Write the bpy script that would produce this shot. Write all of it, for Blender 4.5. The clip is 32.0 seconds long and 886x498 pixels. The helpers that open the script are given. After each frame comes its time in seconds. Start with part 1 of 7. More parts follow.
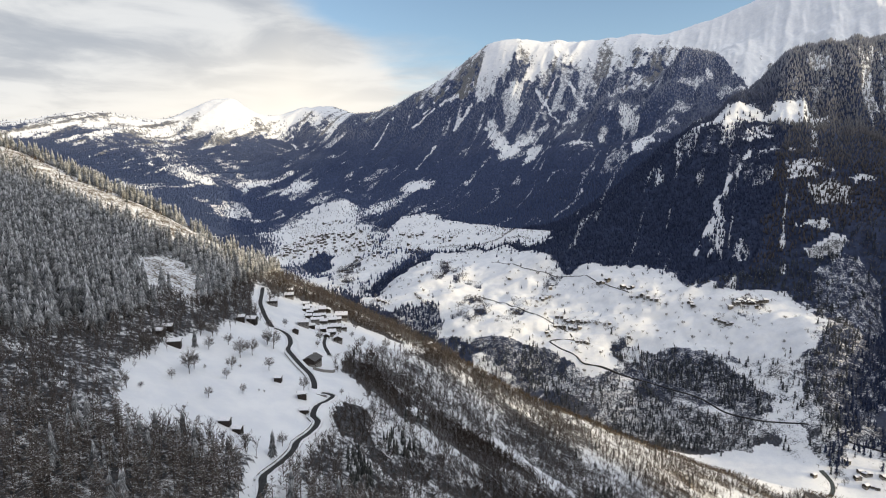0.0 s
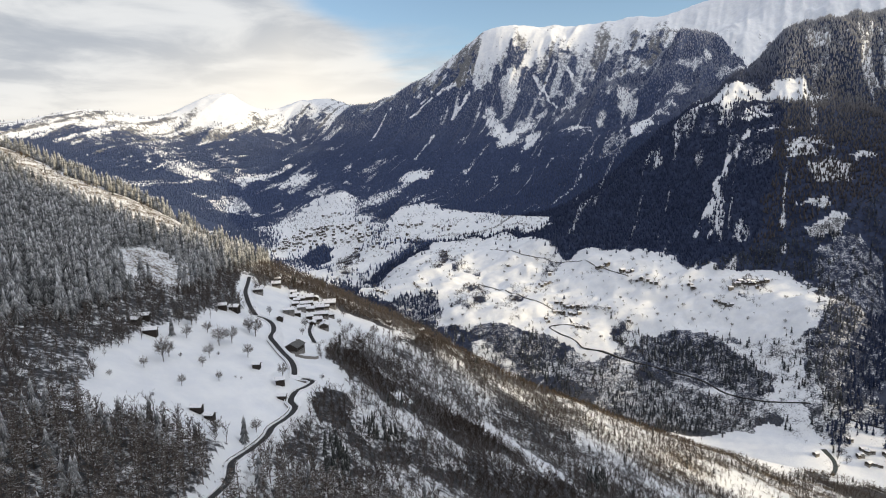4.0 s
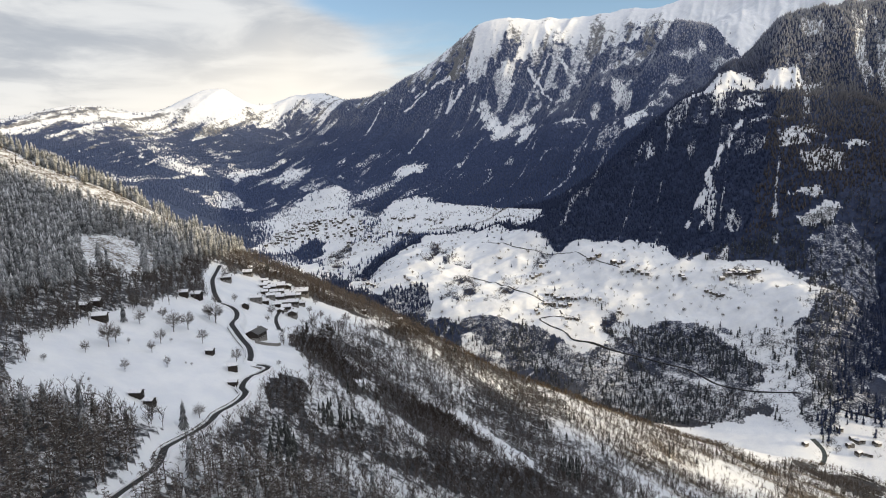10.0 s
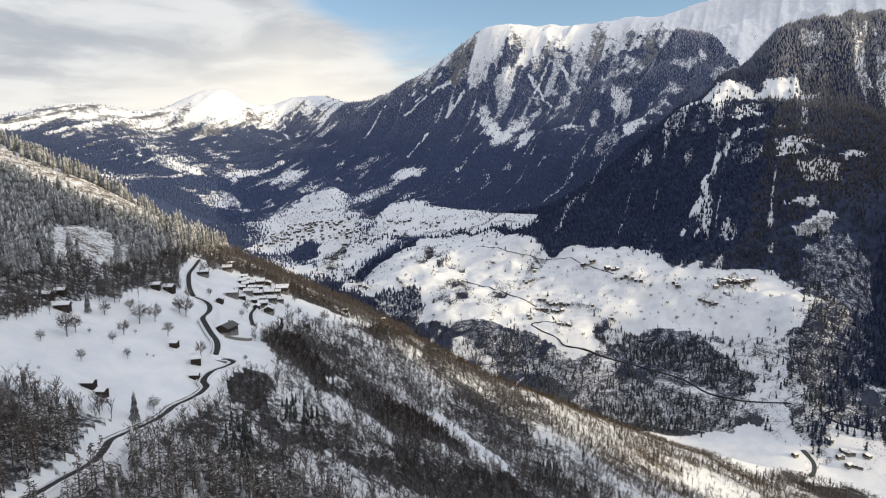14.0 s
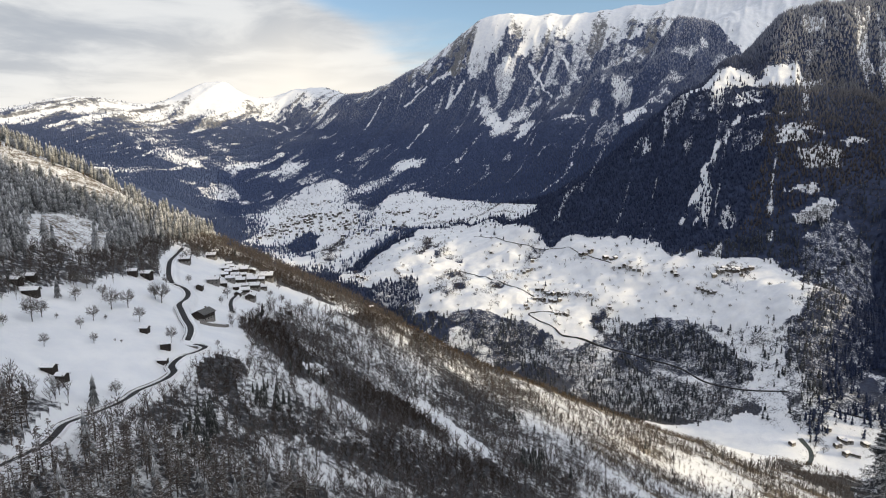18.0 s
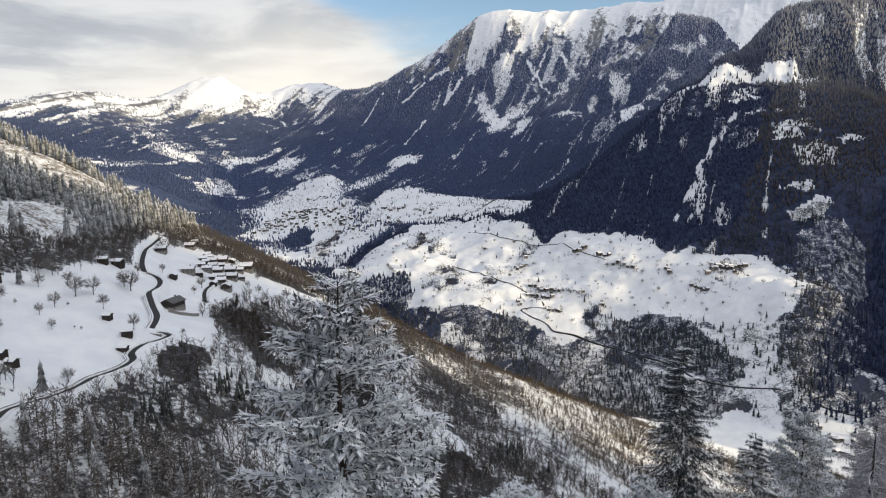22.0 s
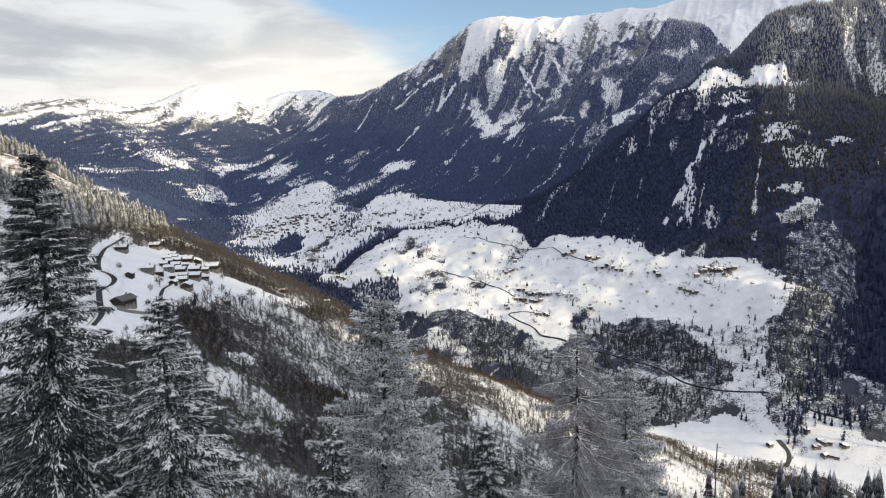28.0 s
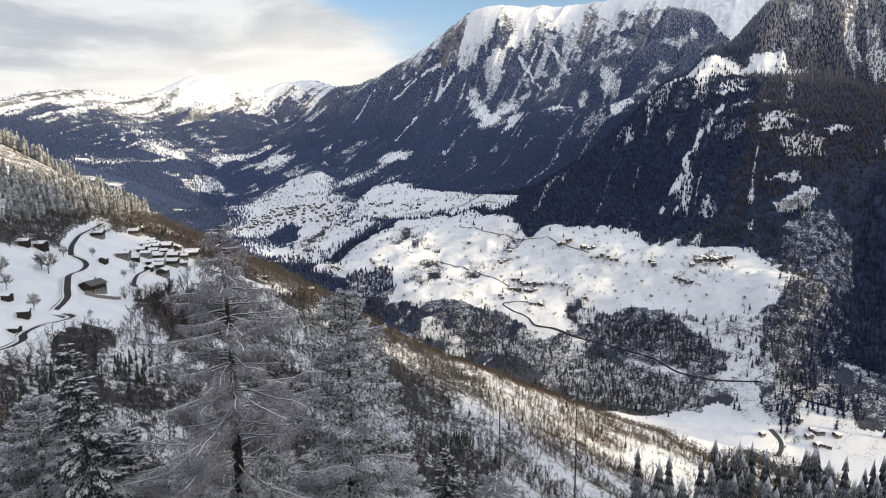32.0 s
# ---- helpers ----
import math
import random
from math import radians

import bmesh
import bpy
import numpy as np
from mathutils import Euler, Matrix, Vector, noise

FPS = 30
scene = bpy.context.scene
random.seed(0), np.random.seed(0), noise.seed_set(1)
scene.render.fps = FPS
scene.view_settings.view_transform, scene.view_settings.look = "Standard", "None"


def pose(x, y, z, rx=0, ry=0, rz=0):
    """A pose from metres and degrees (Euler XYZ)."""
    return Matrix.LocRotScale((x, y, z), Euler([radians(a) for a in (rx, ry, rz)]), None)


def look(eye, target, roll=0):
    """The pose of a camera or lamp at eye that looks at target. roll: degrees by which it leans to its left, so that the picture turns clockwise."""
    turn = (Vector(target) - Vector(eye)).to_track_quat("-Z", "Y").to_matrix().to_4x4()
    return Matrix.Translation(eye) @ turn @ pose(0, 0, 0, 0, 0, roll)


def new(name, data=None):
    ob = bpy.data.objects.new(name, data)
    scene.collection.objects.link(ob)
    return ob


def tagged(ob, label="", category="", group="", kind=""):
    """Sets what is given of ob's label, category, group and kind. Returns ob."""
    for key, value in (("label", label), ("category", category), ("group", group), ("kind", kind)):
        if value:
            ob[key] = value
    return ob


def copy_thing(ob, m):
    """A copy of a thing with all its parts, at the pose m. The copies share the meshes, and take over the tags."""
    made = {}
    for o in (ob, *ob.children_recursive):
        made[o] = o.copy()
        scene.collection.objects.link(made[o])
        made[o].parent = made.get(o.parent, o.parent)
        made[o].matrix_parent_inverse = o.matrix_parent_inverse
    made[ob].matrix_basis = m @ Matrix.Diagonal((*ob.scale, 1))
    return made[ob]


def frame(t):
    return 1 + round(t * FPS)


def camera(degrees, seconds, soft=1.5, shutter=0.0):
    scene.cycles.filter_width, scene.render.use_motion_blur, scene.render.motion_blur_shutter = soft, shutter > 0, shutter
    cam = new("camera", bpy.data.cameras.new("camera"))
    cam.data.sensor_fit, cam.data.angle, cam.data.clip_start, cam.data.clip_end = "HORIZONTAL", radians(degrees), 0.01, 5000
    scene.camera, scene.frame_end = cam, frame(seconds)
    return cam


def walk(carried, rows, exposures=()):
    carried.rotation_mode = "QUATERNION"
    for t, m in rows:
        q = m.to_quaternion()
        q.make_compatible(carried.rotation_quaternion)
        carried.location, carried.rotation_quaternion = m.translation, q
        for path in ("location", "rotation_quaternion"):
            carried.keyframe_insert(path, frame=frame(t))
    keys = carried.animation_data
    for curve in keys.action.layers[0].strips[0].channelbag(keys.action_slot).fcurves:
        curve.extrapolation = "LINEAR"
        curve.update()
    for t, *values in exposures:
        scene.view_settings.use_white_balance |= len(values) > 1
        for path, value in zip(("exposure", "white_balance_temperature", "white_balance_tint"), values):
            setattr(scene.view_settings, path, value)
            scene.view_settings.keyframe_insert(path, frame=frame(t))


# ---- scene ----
cam = camera(72.9, 32.0, soft=1.1)
PATH = [
    (0, (-68.31, -30.75, 29.72), (-70.05, 68.49, 17.51), 0.19),
    (0.5, (-66.27, -29.72, 28.67), (-68.34, 69.38, 15.48), 0.06),
    (1, (-64.22, -28.70, 27.62), (-66.74, 70.19, 12.99), -0.37),
    (1.5, (-62.17, -27.68, 26.58), (-65.13, 71.02, 10.79), -0.86),
    (2, (-60.12, -26.66, 25.54), (-63.29, 71.92, 9.03), -1.16),
    (2.5, (-58.07, -25.64, 24.51), (-61.32, 72.94, 8.00), -1.39),
    (3, (-56.02, -24.62, 23.47), (-59.02, 74.06, 7.56), -1.53),
    (3.5, (-53.97, -23.60, 22.44), (-56.66, 75.33, 8.10), -1.48),
    (5.5, (-45.75, -19.55, 18.36), (-47.85, 79.55, 5.13), -0.81),
    (6, (-43.69, -18.54, 17.34), (-46.00, 80.49, 3.62), -0.62),
    (6.5, (-41.63, -17.53, 16.33), (-44.06, 81.51, 2.67), -0.32),
    (7, (-39.56, -16.52, 15.32), (-42.10, 82.46, 1.31), -0.17),
    (7.5, (-37.49, -15.51, 14.32), (-40.03, 83.48, 0.35), -0.24),
    (8, (-35.42, -14.50, 13.31), (-37.90, 84.47, -0.75), -0.48),
    (8.5, (-33.35, -13.50, 12.31), (-35.70, 85.54, -1.34), -0.87),
    (9, (-31.28, -12.49, 11.31), (-33.56, 86.50, -2.62), -1.23),
    (9.5, (-29.20, -11.49, 10.32), (-31.49, 87.49, -3.76), -1.54),
    (10, (-27.12, -10.49, 9.32), (-29.48, 88.45, -5.02), -1.70),
    (10.5, (-25.04, -9.49, 8.33), (-27.57, 89.47, -5.87), -1.63),
    (11, (-22.95, -8.49, 7.35), (-25.77, 90.38, -7.36), -1.33),
    (11.5, (-20.86, -7.49, 6.36), (-23.82, 91.33, -8.66), -0.97),
    (12, (-18.77, -6.49, 5.38), (-21.82, 92.31, -9.72), -0.61),
    (12.5, (-16.67, -5.50, 4.40), (-19.71, 93.34, -10.51), -0.36),
    (13, (-14.58, -4.50, 3.42), (-17.45, 94.39, -11.13), -0.25),
    (13.5, (-12.48, -3.51, 2.45), (-15.15, 95.52, -11.23), -0.43),
    (14, (-10.37, -2.51, 1.47), (-12.73, 96.55, -11.95), -0.56),
    (14.5, (-8.27, -1.52, 0.51), (-10.45, 97.62, -12.40), -0.81),
    (16.5, (0.18, 2.44, -3.34), (-2.59, 101.34, -17.86), -1.07),
    (17, (2.30, 3.43, -4.30), (-0.64, 102.24, -19.42), -0.91),
    (17.5, (4.42, 4.42, -5.25), (1.42, 103.23, -20.35), -0.86),
    (18, (6.55, 5.41, -6.19), (3.55, 104.29, -20.82), -0.93),
    (18.5, (8.67, 6.39, -7.14), (5.84, 105.29, -21.70), -0.97),
    (19, (10.80, 7.38, -8.08), (8.17, 106.37, -21.99), -0.94),
    (19.5, (12.93, 8.37, -9.02), (10.49, 107.43, -22.44), -0.95),
    (20, (15.06, 9.35, -9.95), (12.71, 108.44, -23.25), -0.84),
    (20.5, (17.20, 10.34, -10.88), (14.78, 109.42, -24.22), -0.73),
    (21, (19.33, 11.32, -11.81), (16.75, 110.35, -25.52), -0.64),
    (21.5, (21.47, 12.31, -12.73), (18.66, 111.26, -26.94), -0.53),
    (22, (23.61, 13.30, -13.65), (20.63, 112.12, -28.65), -0.57),
    (22.5, (25.75, 14.28, -14.56), (22.82, 113.14, -29.35), -0.62),
    (23, (27.88, 15.27, -15.47), (24.97, 114.19, -29.84), -0.88),
    (23.5, (30.02, 16.25, -16.38), (27.36, 115.24, -30.36), -1.11),
    (24, (32.16, 17.24, -17.28), (29.74, 116.30, -30.70), -1.33),
    (24.5, (34.30, 18.22, -18.18), (32.12, 117.38, -30.97), -1.52),
    (25, (36.44, 19.21, -19.07), (34.36, 118.40, -31.61), -1.72),
    (25.5, (38.58, 20.20, -19.96), (36.54, 119.37, -32.66), -1.50),
    (27.5, (47.13, 24.16, -23.45), (44.48, 123.13, -37.48), -0.71),
    (28, (49.27, 25.15, -24.31), (46.58, 124.16, -38.04), -0.77),
    (28.5, (51.40, 26.14, -25.16), (48.81, 125.13, -39.07), -0.79),
    (29, (53.53, 27.13, -26.01), (51.04, 126.16, -39.71), -0.97),
    (29.5, (55.66, 28.13, -26.85), (53.24, 127.15, -40.59), -1.07),
    (30, (57.78, 29.12, -27.69), (55.33, 128.15, -41.36), -1.19),
    (30.5, (59.90, 30.12, -28.51), (57.37, 129.16, -42.14), -1.13),
    (31, (62.02, 31.12, -29.33), (59.34, 130.06, -43.61), -0.96),
    (31.5, (64.13, 32.12, -30.15), (61.29, 131.00, -44.84), -0.81),
    (32, (66.24, 33.13, -30.95), (63.29, 131.94, -46.03), -0.83),
]
walk(cam, [(t, look(eye, target, roll)) for t, eye, target, roll in PATH], exposures=((0, -0.2), (22.0, -0.2), (24.0, -0.12), (32.0, -0.08)))

# ---- sky and sun ----
SUN_TURN, SUN_RISE = radians(110), radians(11.5)  # from +y clockwise; above the level
world = bpy.data.worlds.new("sky")
scene.world = world
world.use_nodes = True
wn, wl = world.node_tree.nodes, world.node_tree.links
wn.clear()


def wnode(kind, **sets):
    n = wn.new(kind)
    for k, v in sets.items():
        if k == "op":
            n.operation = v
        else:
            n.inputs[k].default_value = v
    return n


def wmath(op, a, b=None, clamp=False):
    n = wn.new("ShaderNodeMath")
    n.operation, n.use_clamp = op, clamp
    for k, v in enumerate((a, b)):
        if v is None:
            continue
        if isinstance(v, (int, float)):
            n.inputs[k].default_value = v
        else:
            wl.new(v, n.inputs[k])
    return n.outputs[0]


def wramp(v, a, b):
    n = wn.new("ShaderNodeMapRange")
    n.interpolation_type = "SMOOTHSTEP"
    wl.new(v, n.inputs[0])
    n.inputs[1].default_value, n.inputs[2].default_value = a, b
    return n.outputs[0]


def wmix(f, a, b):
    n = wn.new("ShaderNodeMix")
    n.data_type = "RGBA"
    for k, v in ((0, f), (6, a), (7, b)):
        if isinstance(v, (int, float)):
            n.inputs[k].default_value = v
        elif isinstance(v, tuple):
            n.inputs[k].default_value = (*v, 1)
        else:
            wl.new(v, n.inputs[k])
    return n.outputs[2]


sky = wn.new("ShaderNodeTexSky")
sky.sky_type, sky.sun_disc = "NISHITA", False
sky.sun_elevation, sky.sun_rotation, sky.altitude = SUN_RISE, SUN_TURN, 1400
sky.air_density, sky.dust_density = 1.0, 1.5
coord = wn.new("ShaderNodeTexCoord")
split = wn.new("ShaderNodeSeparateXYZ")
wl.new(coord.outputs["Generated"], split.inputs[0])
up = split.outputs[2]
# a sheet of stratus seen from below: direction laid onto a level plane
lift = wmath("ADD", wmath("MAXIMUM", up, 0.0), 0.10)
flat = wn.new("ShaderNodeCombineXYZ")
wl.new(wmath("DIVIDE", split.outputs[0], lift), flat.inputs[0])
wl.new(wmath("DIVIDE", split.outputs[1], lift), flat.inputs[1])
flat.inputs[2].default_value = 1.7
puffs = wnode("ShaderNodeTexNoise", Scale=0.55, Detail=9.0, Roughness=0.56, Distortion=0.25)
wl.new(flat.outputs[0], puffs.inputs["Vector"])
folds = wnode("ShaderNodeTexNoise", Scale=1.5, Detail=7.0, Roughness=0.55, Distortion=0.4)
wl.new(flat.outputs[0], folds.inputs["Vector"])
# the cloud bank thickens to the west (towards -x); it breaks open ahead and above the peaks
west = wramp(wmath("ADD", wmath("MULTIPLY", split.outputs[0], -1.0), wmath("MULTIPLY", up, -0.55)), -0.02, 0.22)
low = wmath("MULTIPLY", wramp(up, 0.25, 0.15), wramp(split.outputs[0], 0.30, -0.02))
cover = wmath("ADD", wmath("MULTIPLY", west, 0.62), wmath("MULTIPLY", low, 0.45))
round_ = wmath("MAXIMUM", wramp(split.outputs[1], 0.45, 0.10), wramp(up, 0.48, 0.70))
cover = wmath("MAXIMUM", cover, wmath("MULTIPLY", round_, 0.85))
cloud = wramp(wmath("ADD", cover, wmath("MULTIPLY", wmath("SUBTRACT", puffs.outputs[0], 0.5), 1.1)), 0.25, 0.55)
tone = wmix(wramp(folds.outputs[0], 0.35, 0.66), (0.56, 0.60, 0.66), (0.92, 0.935, 0.945))
glow = wramp(wmath("ADD", up, wmath("MULTIPLY", wmath("ABSOLUTE", wmath("ADD", split.outputs[0], 0.25)), 0.3)), 0.27, 0.08)
tone = wmix(wmath("MULTIPLY", glow, 0.95), tone, (1.30, 1.22, 1.08))
# round the hidden sun the thin cloud is bright, away from it dull
sunward = wmath("ADD", wmath("MULTIPLY", split.outputs[0], 0.88), wmath("ADD", wmath("MULTIPLY", split.outputs[1], -0.32), wmath("MULTIPLY", up, 0.33)))
veil = wmix(wramp(sunward, -0.15, 0.85), (0.39, 0.45, 0.59), (1.64, 1.61, 1.59))
tone = wmix(round_, tone, veil)
shine = wn.new("ShaderNodeBackground")
scale = wn.new("ShaderNodeVectorMath")
scale.operation = "SCALE"
wl.new(sky.outputs[0], scale.inputs[0])
scale.inputs["Scale"].default_value = 0.235
hue = wmix(cloud, scale.outputs[0], tone)
wl.new(hue, shine.inputs[0])
shine.inputs[1].default_value = 1.0
wout = wn.new("ShaderNodeOutputWorld")
wl.new(shine.outputs[0], wout.inputs[0])

sun = new("sun", bpy.data.lights.new("sun", "SUN"))
sun.data.energy, sun.data.angle, sun.data.color = 5.0, radians(1.2), (1.0, 0.80, 0.48)
sun_to = Vector((math.sin(SUN_TURN) * math.cos(SUN_RISE), math.cos(SUN_TURN) * math.cos(SUN_RISE), math.sin(SUN_RISE)))
sun.matrix_world = look(sun_to * 4000, (0, 0, 0))

# ---- materials ----
def material(name, rough=0.9):
    m = bpy.data.materials.new(name)
    m.use_nodes = True
    b = m.node_tree.nodes["Principled BSDF"]
    b.inputs["Roughness"].default_value = rough
    b.inputs["Specular IOR Level"].default_value = 0.25
    return m, m.node_tree.nodes, m.node_tree.links, b


def node(nt, kind, **sets):
    n = nt.new(kind)
    for k, v in sets.items():
        n.inputs[k].default_value = v
    return n


def link_math(nt, ln, op, a, b=0.0):
    n = nt.new("ShaderNodeMath")
    n.operation = op
    for k, v in enumerate((a, b)):
        if isinstance(v, (int, float)):
            n.inputs[k].default_value = v
        else:
            ln.new(v, n.inputs[k])
    return n.outputs[0]


def link_mix(nt, ln, f, a, b):
    n = nt.new("ShaderNodeMix")
    n.data_type = "RGBA"
    for k, v in ((0, f), (6, a), (7, b)):
        if isinstance(v, (int, float)):
            n.inputs[k].default_value = v
        elif isinstance(v, tuple):
            n.inputs[k].default_value = (*v, 1)
        else:
            ln.new(v, n.inputs[k])
    return n.outputs[2]


def link_ramp(nt, ln, v, a, b):
    n = nt.new("ShaderNodeMapRange")
    n.interpolation_type = "SMOOTHSTEP"
    ln.new(v, n.inputs[0])
    n.inputs[1].default_value, n.inputs[2].default_value = a, b
    return n.outputs[0]


def grain(nt, ln, scale, detail=6.0, rough=0.6, coords="Object"):
    c = nt.new("ShaderNodeTexCoord")
    n = node(nt, "ShaderNodeTexNoise", Scale=scale, Detail=detail, Roughness=rough)
    ln.new(c.outputs[coords], n.inputs["Vector"])
    return n.outputs[0]


def relief(nt, ln, b, height, strength, distance):
    n = node(nt, "ShaderNodeBump", Strength=strength, Distance=distance)
    ln.new(height, n.inputs["Height"])
    ln.new(n.outputs[0], b.inputs["Normal"])


def two_tone(name, c1, c2, scale, rough=0.85, bump=0.0, lo=0.35, hi=0.65, island=0.0, by_object=0.0):
    m, nt, ln, b = material(name, rough)
    g = grain(nt, ln, scale)
    hue = link_mix(nt, ln, link_ramp(nt, ln, g, lo, hi), c1, c2)
    vary = None
    if island:
        vary = nt.new("ShaderNodeNewGeometry").outputs["Random Per Island"]
    if by_object:
        vary = nt.new("ShaderNodeObjectInfo").outputs["Random"]
    if vary:
        amount = island or by_object
        v = nt.new("ShaderNodeHueSaturation")
        ln.new(link_math(nt, ln, "ADD", link_math(nt, ln, "MULTIPLY", vary, 2 * amount), 1 - amount), v.inputs["Value"])
        ln.new(hue, v.inputs["Color"])
        hue = v.outputs[0]
    ln.new(hue, b.inputs["Base Color"])
    if bump:
        relief(nt, ln, b, g, 0.5, bump)
    return m


def ground_material():
    """Snow over turf and rock; the cover layers come from the terrain's own attributes, painted haze among them."""
    m, nt, ln, b = material("snowy_ground", 0.75)
    def layer(name):
        a = nt.new("ShaderNodeAttribute")
        a.attribute_name = name
        return a.outputs["Fac"]
    wood, rock, brush, haze = layer("wood"), layer("rock"), layer("brush"), layer("haze")
    fine, mid, big = grain(nt, ln, 0.35, 8, 0.65), grain(nt, ln, 0.06, 8, 0.6), grain(nt, ln, 0.011, 5)
    snow = link_mix(nt, ln, link_ramp(nt, ln, mid, 0.3, 0.7), (0.715, 0.745, 0.795), (0.81, 0.83, 0.855))
    stone = link_mix(nt, ln, link_ramp(nt, ln, fine, 0.35, 0.65), (0.085, 0.088, 0.098), (0.22, 0.22, 0.225))
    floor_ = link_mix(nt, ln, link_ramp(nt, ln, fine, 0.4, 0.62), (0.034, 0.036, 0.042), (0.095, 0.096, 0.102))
    # navy and paler blue floors carry the haze of distance in their colour
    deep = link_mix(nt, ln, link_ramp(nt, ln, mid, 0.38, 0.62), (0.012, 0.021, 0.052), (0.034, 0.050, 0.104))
    hazy = link_mix(nt, ln, link_ramp(nt, ln, mid, 0.38, 0.62), (0.030, 0.047, 0.104), (0.056, 0.080, 0.158))
    floor_ = link_mix(nt, ln, link_ramp(nt, ln, haze, 0.0, 0.5), floor_, deep)
    floor_ = link_mix(nt, ln, link_ramp(nt, ln, haze, 0.5, 1.0), floor_, hazy)
    turf = link_mix(nt, ln, link_ramp(nt, ln, mid, 0.35, 0.65), (0.10, 0.074, 0.045), (0.20, 0.155, 0.10))
    pick = link_math(nt, ln, "ADD", link_math(nt, ln, "MULTIPLY", fine, 0.6), link_math(nt, ln, "MULTIPLY", mid, 0.4))
    hue = link_mix(nt, ln, link_ramp(nt, ln, link_math(nt, ln, "SUBTRACT", rock, pick), -0.06, 0.06), snow, stone)
    hue = link_mix(nt, ln, link_ramp(nt, ln, link_math(nt, ln, "SUBTRACT", brush, pick), -0.06, 0.06), hue, turf)
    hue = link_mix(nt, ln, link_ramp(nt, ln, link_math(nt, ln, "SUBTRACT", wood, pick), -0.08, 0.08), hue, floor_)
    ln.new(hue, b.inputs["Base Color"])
    relief(nt, ln, b, pick, 0.6, 2.0)
    return m


GROUND = ground_material()
